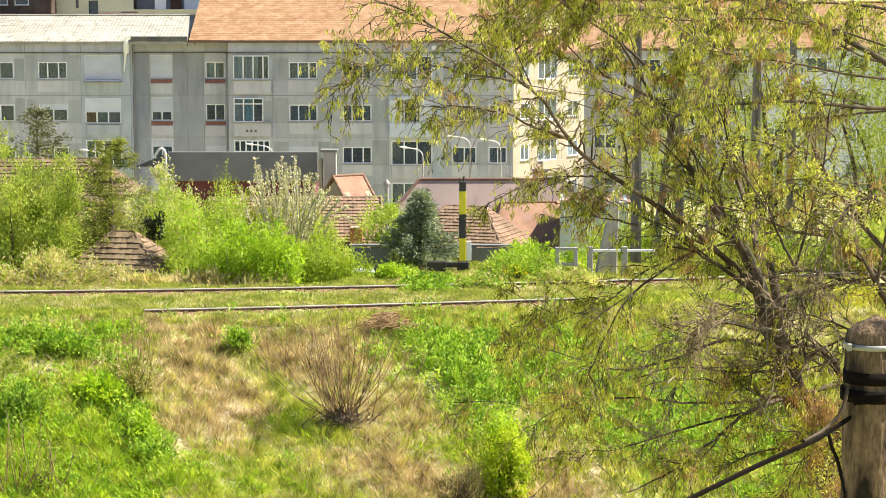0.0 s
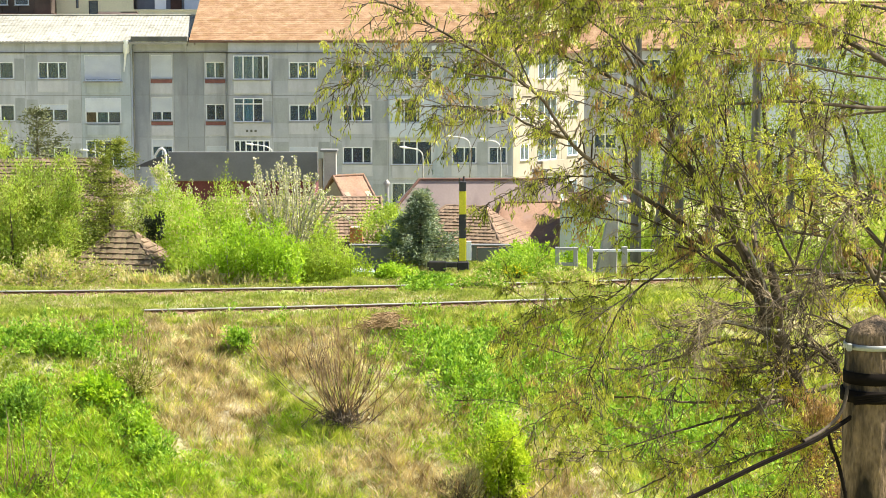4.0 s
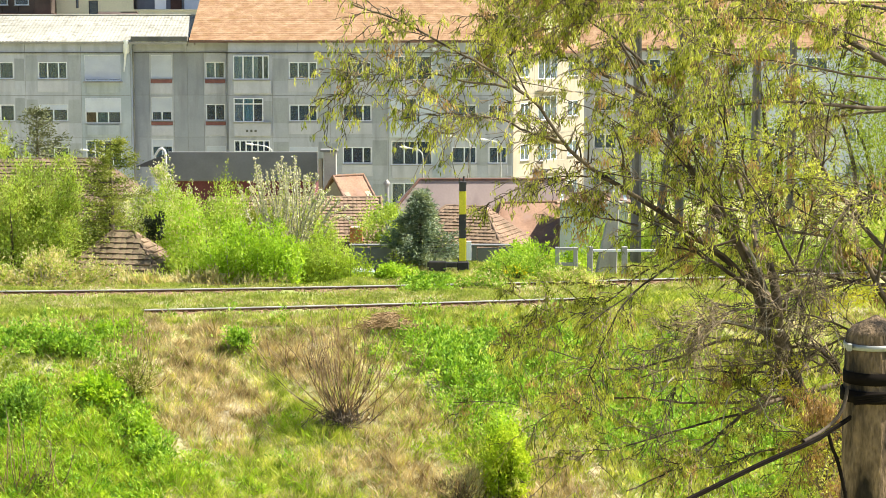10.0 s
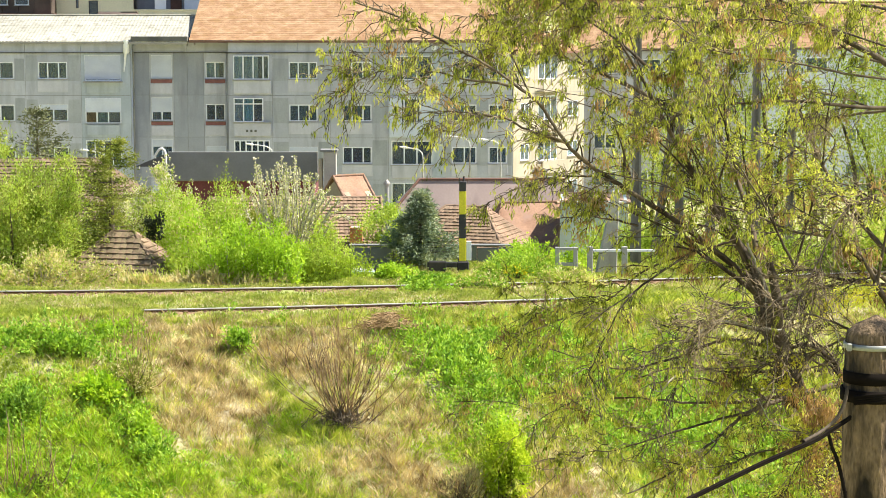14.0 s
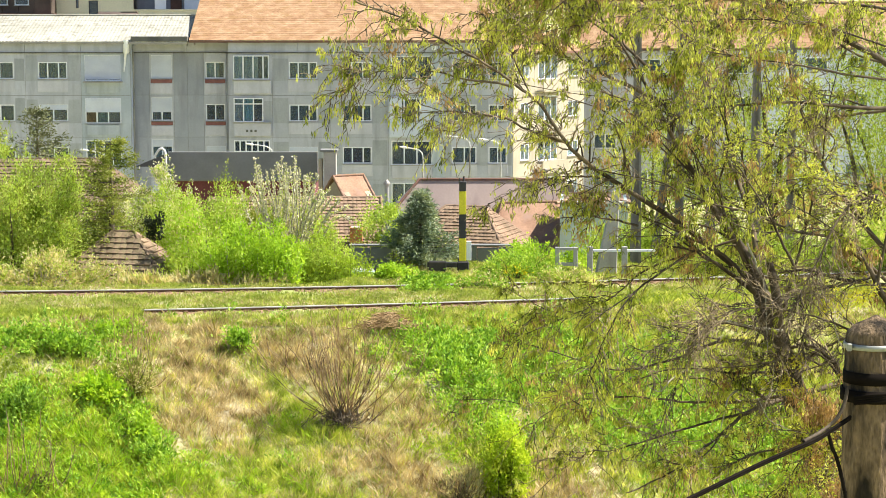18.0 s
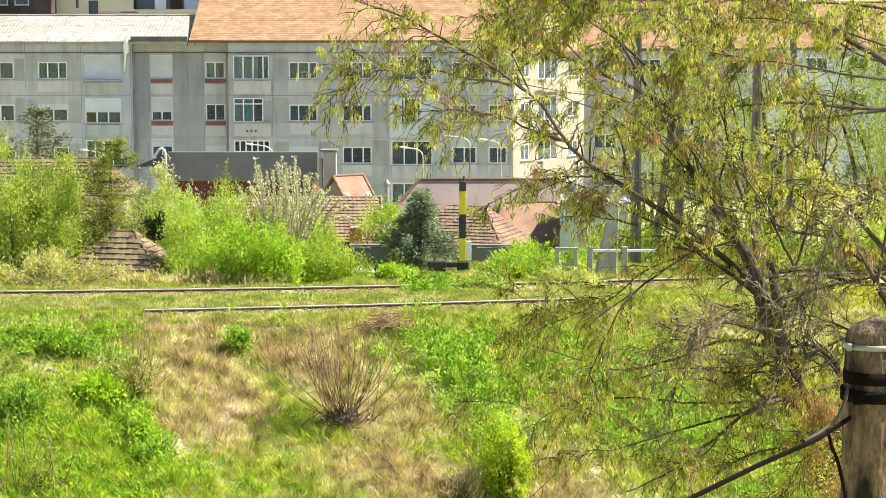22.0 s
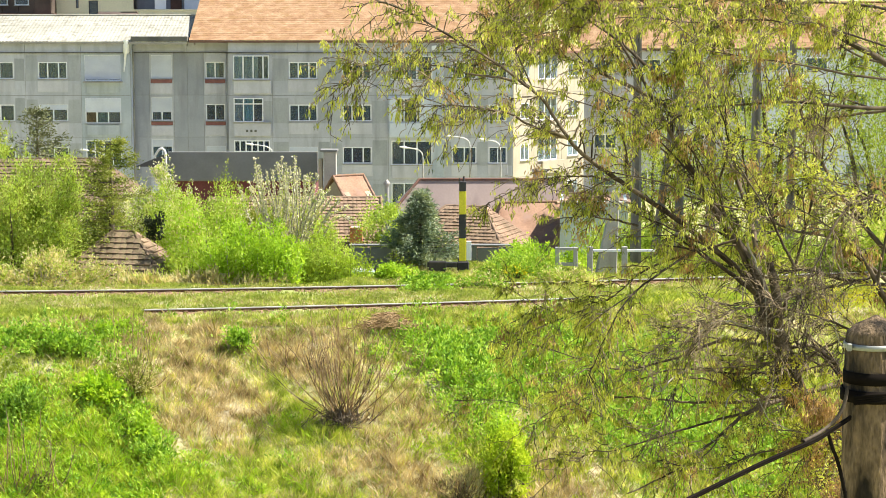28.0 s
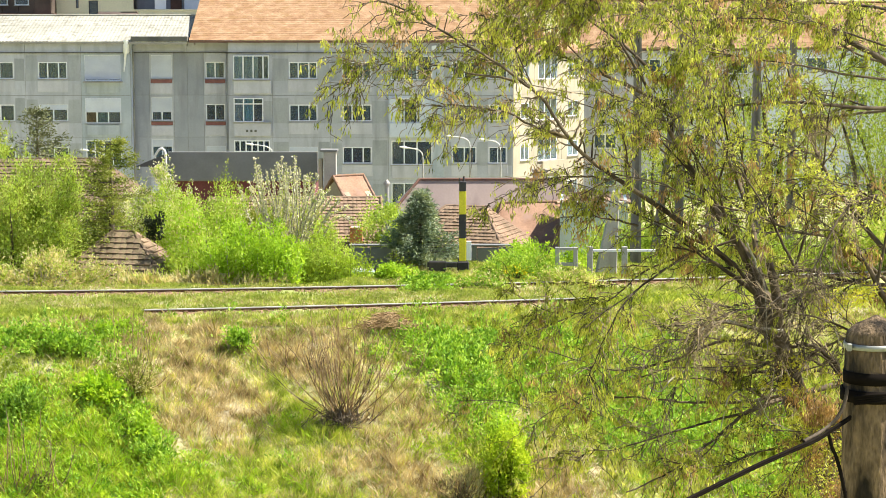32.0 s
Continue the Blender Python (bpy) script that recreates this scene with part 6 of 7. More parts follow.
def bare_shrub(x, y, height, reach, n, label, seed, lean=0.0, mat=None, head=True):
    """A pollarded shrub: a knotted head from which bare shoots fan out."""
    rng = np.random.default_rng(seed)
    z = float(ground_z(x, y))
    b = thing("bare_shrub", pose(x, y, z - 0.05), label, "shrub", "bare shrubs")
    if head:
        bm = bmesh.new()
        bmesh.ops.create_icosphere(bm, subdivisions=4, radius=1)
        for v in bm.verts:
            k = 1 + 0.45 * noise.noise(v.co * 2.3) + 0.2 * noise.noise(v.co * 6)
            v.co = Vector((v.co.x * 0.42 * k, v.co.y * 0.22 * k, 0.1 + v.co.z * 0.2 * k))
        part("stump", bm, M_bark, b, "knotted stump")
        tg = Tubes()
        for k in range(130):
            o = np.array([rng.normal(0, 0.34), rng.normal(0, 0.16) - 0.08, rng.uniform(0.0, 0.42)])
            w = rng.normal(0, 1, 3) * np.array([0.16, 0.1, 0.12])
            tg.add([o - w, o + rng.normal(0, 0.03, 3), o + w], [0.012, 0.014, 0.006], 4)
        child("root_tangle", tg.mesh("root_tangle", M_bark), b, "dark tangled dead wood")["kind"] = "stuff"
    for k in range(n):
        a = (np.clip(rng.normal(0, 0.55), -1.15, 1.15) if head else rng.uniform(-1.15, 1.15)) + lean
        d = rng.normal(0, 0.35)
        L = height * rng.uniform(0.5, 1.0) ** 0.8 * (1 - 0.12 * abs(a))
        s = np.array([rng.normal(0, 0.22) if head else rng.normal(0, 0.3), rng.normal(0, 0.1), 0.15 if head else 0])
        tip = s + np.array([math.sin(a) * L * reach, d * L * 0.5, math.cos(a * 0.8) * L])
        mid = (s + tip) / 2 + np.array([math.sin(a) * 0.12 * L, 0, -0.02 * L])
        line = curve([s, mid, tip], 5)
        t = Tubes()
        t.add(line, np.linspace(0.0145, 0.004, len(line)), 5)
        for j in range(rng.integers(1, 4)):
            i = rng.integers(4, len(line) - 1)
            w = unit(line[i] - line[i - 1]) + rng.normal(0, 0.35, 3)
            t.add([line[i], line[i] + w * 0.25 * L, line[i] + w * 0.25 * L + np.array([0, 0, 0.12 * L])], [0.007, 0.004, 0.002], 4)
        child("shoot", t.mesh("shoot", mat or (M_deadtwig if k % 4 else M_twig)), b)
    return b


bare_shrub(-2.85, 52.9, 3.25, 0.9, 66, "pollarded shrub with bare brown shoots fanning out", 61)
bare_shrub(-8.7, 52.9, 2.7, 0.5, 11, "thin bare stems on the slope", 62, lean=0.4, head=False)
bare_shrub(-4.6, 55.0, 1.6, 0.9, 9, "thin dry stems on the slope", 65, lean=0.2, head=False)
bare_shrub(-11.3, 49.4, 2.3, 0.5, 16, "thin dark stems at the foot of the slope", 63, lean=0.25, head=False)
bare_shrub(-10.4, 49.4, 1.8, 0.6, 14, "thin dark stems at the foot of the slope", 64, lean=0.3, head=False)
bare_shrub(0.8, 50.6, 1.3, 0.9, 20, "brown dry stems at the foot of the slope", 66, head=False)

bp = thing("brush_pile", pose(-1.72, 57.05, float(ground_z(-1.72, 57.05))), "low heap of cut brown twigs by the track", "brush pile")
t = Tubes()
for k in range(700):
    a = RNG.uniform(0, np.pi)
    c = RNG.normal(0, 1, 3) * np.array([0.52, 0.3, 0.0])
    c[2] = 0.05 + 0.34 * math.exp(-(c[0] / 0.6) ** 2) * RNG.random()
    d = np.array([math.cos(a), math.sin(a) * 0.6, RNG.normal(0, 0.15)]) * RNG.uniform(0.15, 0.4)
    t.add([c - d, c + d + np.array([0, 0, 0.03])], [0.012, 0.006], 4)
ob = child("cut_brushwood", t.mesh("cut_brushwood", M_brush), bp)
ob["kind"] = "stuff"

# ---------------------------------------------------------------- the willow near the camera
TREE = Vector((5.6, 21.6, float(ground_z(5.6, 21.6)) - 0.2))
willow = thing("willow_tree", Matrix.Translation(TREE), "spreading willow in fresh yellow-green leaf with many bare twigs", "tree")
t = Tubes()
tl = curve([(0, 0, 0), (-0.15, -0.1, 4.0), (-0.2, -0.1, 8.4), (0.0, 0.1, 11.0), (0.1, 0.2, 14.5)], 6)
t.add(tl, np.linspace(0.34, 0.16, len(tl)), 12)
child("trunk", t.mesh("trunk", M_bark), willow, "rough brown trunk")
t = Tubes()
tl = curve([(-0.25, -0.2, -0.1), (-0.55, -0.3, 3.2), (-0.85, -0.4, 6.4), (-1.07, -0.50, 8.12), (-1.30, -0.60, 8.64), (-1.53, -0.60, 9.15), (-1.68, -0.60, 9.57), (-1.82, -0.60, 9.99), (-1.98, -0.60, 10.44), (-2.06, -0.60, 10.73)], 6)
t.add(tl, np.append(np.linspace(0.24, 0.115, len(tl) - 5), [0.11, 0.1, 0.085, 0.06, 0.03]), 14)
child("trunk", t.mesh("trunk", M_bark), willow, "dark leaning second trunk")
t = Tubes()
tl = curve([(-1.7, -0.55, 9.5), (-1.85, -0.65, 10.1), (-1.9, -0.75, 10.6), (-1.98, -0.7, 11.0)], 6)
t.add(tl, np.linspace(0.09, 0.04, len(tl)), 10)
child("stem", t.mesh("stem", M_willow), willow)
BOUGHS = {}


def grow(wood, pts, ways, dead, rng, line, radii, twigs, leaf_n, droop, reach, start, fork, brown, young):
    """Side twigs of a limb with their own twiglets; leaves hang in bunches along them."""
    n = len(line)
    for k in range(twigs):
        i = int(min(n - 2, (start + (1 - start) * rng.random() ** 0.8) * (n - 1)))
        fw = unit(line[min(i + 1, n - 1)] - line[i - 1])
        side = unit(np.cross(fw, rng.normal(size=3)))
        d = unit(fw * rng.uniform(0.3, 1.2) + side * 0.72 + np.array([0, 0, rng.uniform(-0.35, 0.3)]))
        L = reach * rng.uniform(0.4, 1.4)
        p0 = line[i]
        tw = curve([p0, p0 + d * L * 0.5 + np.array([0, 0, 0.06 * L]), p0 + d * L - np.array([0, 0, droop * L])], 4)
        tw[1:] += rng.normal(0, 0.012, (len(tw) - 1, 3))
        r0 = max(0.005, min(radii[i] * 0.5, 0.011))
        wood.add(tw, np.linspace(r0, 0.003, len(tw)), 4)
        ends = [(tw, d)]
        for q in range(rng.integers(fork, fork + 3)):
            j = rng.integers(2, len(tw))
            dd = unit(d * 0.8 + rng.normal(0, 0.5, 3) + np.array([0, 0, -0.12]))
            l2 = L * rng.uniform(0.25, 0.55)
            t2 = np.array([tw[j], tw[j] + dd * l2 * 0.5 + rng.normal(0, 0.01, 3), tw[j] + dd * l2 - np.array([0, 0, 0.2 * l2])])
            wood.add(t2, [0.0045, 0.0036, 0.0024], 3)
            ends.append((t2, dd))
        for t2, dd in ends:
            for node in range(int(leaf_n * (rng.uniform(0.1, 0.42) if young else rng.uniform(0.06, 0.36)) + rng.random() * 0.7)):
                u = rng.random() ** 0.6
                o = t2[0] * (1 - u) + t2[-1] * u if len(t2) == 3 else t2[rng.integers(3, len(t2))]
                if rng.random() < brown * 0.12:
                    m = rng.integers(24, 70)
                    dead.append(np.hstack([o + rng.normal(0, 0.045, (m, 3)) - np.array([0, 0, 0.03]), rng.normal(0, 0.35, (m, 3)) + np.array([0, 0, -1.0])]))
                    continue
                if young:
                    m = rng.integers(3, 8)
                    pts.append(o + rng.normal(0, 0.035, (m, 3)))
                    ways.append(rng.normal(0, 0.6, (m, 3)) + dd * 0.4 + np.array([0, 0, 0.1]))
                else:
                    m = rng.integers(4, 9)
                    pts.append(o + rng.normal(0, 0.018, (m, 3)))
                    ways.append(rng.normal(0, 0.27, (m, 3)) + dd * 0.15 + np.array([0, 0, -0.9]))


YOUNG = (14, 17, 27, 34, 35, 36, 39, 40, 41)      # limbs with short rounded new leaves
SPARSE = (12, 17, 22, 27, 34, 35, 42)      # mostly bare limbs round the trunk
LOW = (7, 8, 9, 10, 11, 12, 18, 19, 20, 22, 23)      # shaded lower limbs with level twigs


def limb(lines, seed, twigs=26, leaf_n=9, droop=0.2, reach=0.7, brown=0.07, leaf=0.07, start=0.12, fork=3, sub_len=1.0, leaf_mat=None):
    """lines: (r0, r1, points) of the limb and of what grows on it; the limb turns about its first point."""
    rng = np.random.default_rng(7000 + seed)
    base = np.array(lines[0][2][0])
    young, low = seed in YOUNG, seed in LOW
    if low:
        droop, reach, leaf, fork, leaf_n = 0.02, reach * 0.75, 0.07, 2, leaf_n + 4
    elif seed not in (2, 3):
        reach *= 0.68
    if seed in SPARSE:
        leaf_n, fork, droop = 0.7, 4, 0.05
    leaf_mat = leaf_mat or (F_young if young else F_willow)
    wood, spray, pts, ways, dead = Tubes(), Tubes(), [], [], []
    total = sum(len(l[2]) for l in lines)
    twigs = twigs if seed in (2, 3) else int(twigs * 1.3) if seed in SPARSE else int(twigs * (0.95 if seed in LOW else 0.9 if seed > 30 else 0.58))
    for r0, r1, pp in lines:
        line = curve(np.array(pp) - base, 6)
        r0, r1 = (r0 * 0.78, r1 * 0.8) if r0 < 0.09 else (r0, r1)
        line[2:] += np.cumsum(rng.normal(0, 0.008, (len(line) - 2, 3)), axis=0) * 0.7
        radii = r1 + (r0 - r1) * np.linspace(1, 0, len(line)) ** 1.7
        wood.add(line, radii, 7)
        share = int(twigs * len(pp) / total)
        grow(spray, pts, ways, dead, rng, line, radii, int(share * 0.55), leaf_n, droop, reach, start, fork, brown, young)
        for k in range(max(2, len(pp) // 2)):
            i = rng.integers(4, len(line) - 3)
            fw = unit(line[i + 1] - line[i - 1])
            d0 = unit(fw * 1.0 + rng.normal(0, 0.36, 3) + np.array([0, 0, rng.uniform(-0.3, 0.5)]))
            ln = rng.uniform(0.6, 1.3) * sub_len
            sub = curve([line[i], line[i] + d0 * ln * 0.5 + rng.normal(0, 0.06, 3), line[i] + d0 * ln + np.array([0, 0, rng.uniform(-0.2, 0.15)])], 5)
            rr = np.linspace(min(0.6 * radii[i], 0.02), 0.005, len(sub))
            wood.add(sub, rr, 6)
            grow(spray, pts, ways, dead, rng, sub, rr, int(share * 0.45 / max(2, len(pp) // 2)) + 1, leaf_n, droop, reach * 0.8, 0.1, fork, brown, young)
    ob = child("limb", wood.mesh("limb", M_willow if lines[0][0] < 0.06 else M_bark), willow, at=Matrix.Translation(Vector(base) - TREE))
    tw = child("twig_spray", spray.mesh("twig_spray", M_twig), ob, "fine pale twigs")
    tw["kind"] = "stuff"
    if not pts:
        pts, ways = [spray.v[0][:3]], [spray.v[0][:3] * 0 + np.array([0, 0, -1.0])]
    lv = child("leaves", leaf_mesh("leaves", np.vstack(pts), np.vstack(ways), leaf * (0.7 if young else 0.95), leaf * (0.23 if young else 0.18), leaf_mat, rng), ob, "bright yellow-green young leaves" if young else "narrow hanging yellow-green leaves")
    lv["kind"] = "stuff"
    if dead:
        p = np.vstack(dead)
        ob2 = child("catkin_litter", leaf_mesh("catkins", p[:, :3], p[:, 3:], leaf * 0.9, leaf * 0.2, F_brown, rng), ob, "brown spent catkins")
        ob2["kind"] = "stuff"
    BOUGHS[seed] = ob
    return ob


limb([(0.10, 0.012, [(3.66, 21.0, 5.5), (3.58, 21.0, 5.75), (3.48, 21.0, 6.08), (3.24, 21.0, 6.46), (2.86, 20.9, 7.0), (2.54, 20.7, 7.53), (2.28, 20.5, 8.0), (1.97, 20.3, 8.47), (1.71, 20.1, 8.84)])], 1, start=0.3, twigs=56, leaf_n=7)
limb([(0.044, 0.012, [(3.5, 21.0, 5.95), (2.75, 20.7, 6.5), (2.05, 20.4, 7.0), (1.6, 20.2, 7.3), (1.3, 20.0, 7.55), (1.0, 19.9, 7.95), (0.7, 19.8, 8.2), (0.25, 19.7, 8.45), (-0.15, 19.6, 8.65), (-0.55, 19.5, 8.85), (-1.0, 19.4, 9.0)]), (0.022, 0.005, [(1.3, 20.0, 7.55), (0.85, 19.9, 7.7), (0.55, 19.8, 7.85), (0.2, 19.7, 7.9), (-0.2, 19.6, 7.9), (-0.55, 19.5, 7.85)]), (0.02, 0.005, [(0.7, 19.8, 8.15), (0.35, 19.8, 8.2), (-0.1, 19.9, 8.3), (-0.5, 20.0, 8.35), (-0.85, 20.1, 8.25), (-1.15, 20.2, 8.05)])], 2, twigs=205, leaf_n=5.5, reach=0.42, sub_len=0.6, leaf=0.072)
limb([(0.035, 0.008, [(2.5, 20.6, 7.9), (1.95, 20.9, 8.2), (1.65, 21.2, 8.35), (1.35, 21.4, 8.45), (1.05, 21.6, 8.65), (0.75, 21.8, 8.9), (0.45, 22.0, 9.25)])], 3, twigs=90, leaf_n=8, reach=0.5, leaf=0.072)
limb([(0.034, 0.01, [(5.5, 21.6, 7.85), (4.45, 21.0, 7.9), (3.75, 20.6, 7.95), (3.1, 20.3, 7.9), (2.65, 20.1, 7.85), (2.3, 20.0, 7.65)])], 4, twigs=80, leaf_n=8, reach=0.62, brown=0.18)
limb([(0.025, 0.008, [(5.35, 22.0, 7.85), (4.7, 22.2, 7.75), (4.4, 22.3, 7.65), (4.2, 22.4, 7.35), (3.85, 22.5, 7.1)])], 5, twigs=80, leaf_n=8, reach=0.62, brown=0.18)
limb([(0.034, 0.008, [(5.55, 21.5, 5.5), (4.7, 21.0, 6.2), (4.35, 20.8, 6.5), (3.8, 20.5, 6.65), (3.3, 20.2, 6.85), (2.7, 20.0, 7.0), (2.3, 19.8, 7.2), (1.65, 19.6, 7.35)])], 6, twigs=58, leaf_n=8, reach=0.62, brown=0.18)
limb([(0.035, 0.01, [(5.55, 21.6, 5.8), (4.7, 21.8, 5.85), (4.25, 22.0, 5.95), (3.75, 22.2, 5.9), (3.25, 22.4, 6.0)])], 7, twigs=60, leaf_n=7, reach=0.6, brown=0.1)
limb([(0.045, 0.008, [(5.35, 21.6, 4.55), (4.45, 21.3, 4.85), (3.9, 21.0, 4.95), (3.2, 20.6, 5.0), (2.6, 20.3, 5.1), (2.05, 20.0, 5.0)])], 8, twigs=60, leaf_n=7, reach=0.6, brown=0.1)
limb([(0.05, 0.01, [(4.5, 21.3, 4.75), (3.85, 20.8, 4.7), (3.3, 20.4, 4.6), (2.95, 20.1, 4.4), (2.5, 19.9, 4.1), (1.95, 19.6, 3.9)])], 9, twigs=60, leaf_n=7, reach=0.6, brown=0.1)
limb([(0.03, 0.006, [(3.95, 21.2, 4.65), (3.3, 21.3, 4.55), (2.8, 21.4, 4.55), (2.2, 21.5, 4.6), (1.5, 21.5, 4.55), (1.2, 21.5, 4.4), (1.0, 21.5, 4.25)])], 10, twigs=50, leaf_n=7, reach=0.6, brown=0.1)
limb([(0.03, 0.006, [(3.75, 21.0, 5.2), (3.2, 21.3, 5.25), (2.6, 21.6, 4.95), (2.1, 21.8, 4.8), (1.65, 22.0, 4.9), (1.15, 22.1, 5.05), (0.7, 22.2, 5.1)])], 11, twigs=60, leaf_n=7, reach=0.6, brown=0.1)
limb([(0.02, 0.006, [(3.75, 20.9, 5.35), (3.45, 20.5, 5.5), (3.0, 20.2, 5.6), (2.7, 20.0, 5.45), (2.65, 19.9, 5.2)])], 12, twigs=60, leaf_n=7, reach=0.6, brown=0.1)
limb([(0.05, 0.012, [(3.55, 21.0, 5.85), (3.5, 21.4, 6.55), (3.3, 21.8, 7.25), (3.15, 22.2, 7.85), (2.95, 22.5, 8.45), (2.75, 22.8, 9.2)])], 13, twigs=80, leaf_n=8, reach=0.62, brown=0.18)
limb([(0.05, 0.012, [(5.55, 21.6, 5.75), (5.05, 21.8, 6.3), (4.55, 22.0, 6.95), (4.3, 22.1, 7.45), (4.05, 22.3, 8.3), (3.95, 22.4, 9.25)])], 14, twigs=80, leaf_n=8, reach=0.62, brown=0.18)
limb([(0.022, 0.007, [(5.35, 21.0, 8.15), (4.35, 20.6, 8.3), (3.7, 20.4, 8.4), (3.25, 20.2, 8.45), (2.7, 20.0, 8.55)])], 15, twigs=80, leaf_n=8, reach=0.62, brown=0.18)
limb([(0.062, 0.03, [(5.87, 21.80, 7.91), (5.02, 21.60, 8.41), (4.49, 21.50, 8.73), (3.89, 21.40, 9.07), (3.49, 21.30, 9.34)])], 16, twigs=60, leaf_n=8, reach=0.5, brown=0.18)
limb([(0.03, 0.008, [(5.35, 21.0, 6.95), (4.65, 20.6, 6.95), (4.3, 20.3, 6.8), (3.95, 20.0, 6.25), (3.75, 19.9, 5.9)])], 17, twigs=80, leaf_n=8, reach=0.62, brown=0.22)
limb([(0.02, 0.005, [(3.25, 20.9, 6.45), (2.3, 20.8, 6.15), (1.85, 20.7, 5.85), (1.35, 20.6, 5.65), (0.85, 20.5, 5.45)])], 18, twigs=60, leaf_n=7, reach=0.6, brown=0.1)
limb([(0.02, 0.005, [(2.75, 20.7, 6.35), (2.05, 20.2, 5.95), (1.75, 19.9, 5.6), (1.6, 19.7, 5.3), (1.5, 19.6, 5.05)])], 19, twigs=40, leaf_n=7, reach=0.6, brown=0.1)
limb([(0.02, 0.005, [(3.3, 20.4, 4.6), (2.55, 20.2, 4.45), (1.9, 20.0, 4.3), (1.55, 19.9, 4.3), (1.3, 19.8, 4.15)])], 20, twigs=42, leaf_n=7, reach=0.6, brown=0.1)
limb([(0.025, 0.006, [(2.2, 20.4, 8.35), (1.8, 20.6, 8.7), (1.45, 20.8, 8.95), (1.1, 21.0, 9.2)])], 21, twigs=110, leaf_n=9, reach=0.62, brown=0.18)
limb([(0.03, 0.006, [(5.3, 20.5, 5.15), (4.6, 20.2, 5.45), (3.95, 19.9, 5.75), (3.3, 19.7, 5.9), (2.75, 19.5, 5.8)])], 22, twigs=60, leaf_n=7, reach=0.6, brown=0.1)
limb([(0.03, 0.008, [(5.35, 20.5, 3.75), (4.7, 20.4, 4.0), (4.0, 20.2, 4.2), (3.35, 20.0, 4.2), (2.9, 19.9, 3.95)])], 23, twigs=60, leaf_n=7, reach=0.6, brown=0.1)
limb([(0.032, 0.006, [(3.56, 20.9, 5.43), (3.44, 20.78, 5.99), (3.22, 20.67, 6.5), (2.93, 20.55, 6.94), (2.56, 20.43, 7.32), (2.15, 20.32, 7.72), (1.8, 20.2, 8.06), (1.52, 20.08, 8.24)])], 24, twigs=52, leaf_n=6, reach=0.5, brown=0.16, start=0.35)
limb([(0.03, 0.006, [(3.58, 21.2, 5.55), (3.39, 21.1, 6.14), (3.18, 21.0, 6.59), (2.78, 20.9, 7.04), (2.27, 20.8, 7.51), (1.7, 20.7, 7.86), (1.26, 20.6, 8.07)])], 25, twigs=66, leaf_n=6, reach=0.5, brown=0.16, start=0.35)
limb([(0.03, 0.006, [(3.64, 21.3, 5.47), (3.53, 21.37, 6.23), (3.44, 21.43, 6.93), (3.33, 21.5, 7.7), (3.23, 21.57, 8.4), (3.3, 21.63, 9.03)])], 26, twigs=44, leaf_n=5, reach=0.5, brown=0.16, start=0.35)
limb([(0.034, 0.006, [(3.75, 21.1, 5.3), (3.89, 21.03, 5.95), (4.05, 20.97, 6.59), (4.18, 20.9, 7.29), (4.24, 20.83, 7.97), (4.4, 20.77, 8.71)])], 27, twigs=44, leaf_n=5, reach=0.5, brown=0.16, start=0.35)
limb([(0.026, 0.006, [(3.44, 20.6, 5.88), (3.11, 20.53, 6.27), (2.73, 20.47, 6.46), (2.29, 20.4, 6.65), (1.86, 20.33, 6.84), (1.49, 20.27, 6.97)])], 28, twigs=44, leaf_n=5, reach=0.5, brown=0.16, start=0.35)
limb([(0.022, 0.006, [(3.1, 20.5, 6.64), (2.97, 20.45, 7.07), (3.04, 20.4, 7.51), (2.89, 20.35, 7.99), (2.67, 20.3, 8.41), (2.59, 20.25, 8.83)])], 29, twigs=44, leaf_n=5, reach=0.5, brown=0.16, start=0.35)
limb([(0.022, 0.006, [(3.78, 20.3, 6.23), (3.55, 20.23, 6.67), (3.29, 20.17, 7.1), (2.91, 20.1, 7.55), (2.57, 20.03, 7.82)])], 30, twigs=32, leaf_n=5, reach=0.5, brown=0.16, start=0.35)
limb([(0.016, 0.005, [(5.02, 20.8, 8.53), (4.4, 20.8, 8.71), (3.79, 20.8, 8.83), (3.17, 20.8, 8.86), (2.56, 20.8, 8.83), (1.94, 20.8, 8.9), (1.33, 20.8, 8.8), (0.84, 20.8, 8.7)])], 31, twigs=135, leaf_n=9, reach=0.5, brown=0.12, start=0.1)
limb([(0.028, 0.006, [(4.43, 21.6, 9.47), (3.61, 21.6, 9.22), (2.65, 21.6, 9.04), (1.89, 21.6, 9.0), (1.12, 21.6, 8.93), (0.55, 21.6, 8.81)])], 32, twigs=125, leaf_n=9, reach=0.5, brown=0.12, start=0.1)
limb([(0.026, 0.006, [(5.26, 21.3, 8.9), (4.75, 21.3, 9.02), (4.12, 21.3, 9.06), (3.5, 21.3, 8.96), (3.0, 21.3, 8.71), (2.62, 21.3, 8.4)])], 33, twigs=110, leaf_n=10, reach=0.5, brown=0.12, start=0.1)
limb([(0.03, 0.006, [(5.11, 20.4, 6.22), (4.57, 20.4, 6.07), (4.08, 20.4, 5.97), (3.65, 20.4, 5.85), (3.35, 20.4, 5.66)])], 34, twigs=70, leaf_n=7, reach=0.45, brown=0.2, start=0.08)
limb([(0.03, 0.006, [(5.08, 20.2, 5.63), (4.36, 20.2, 5.45), (3.93, 20.2, 5.2), (3.61, 20.2, 4.89), (3.37, 20.2, 4.55)])], 35, twigs=70, leaf_n=6, reach=0.45, brown=0.5, start=0.08)
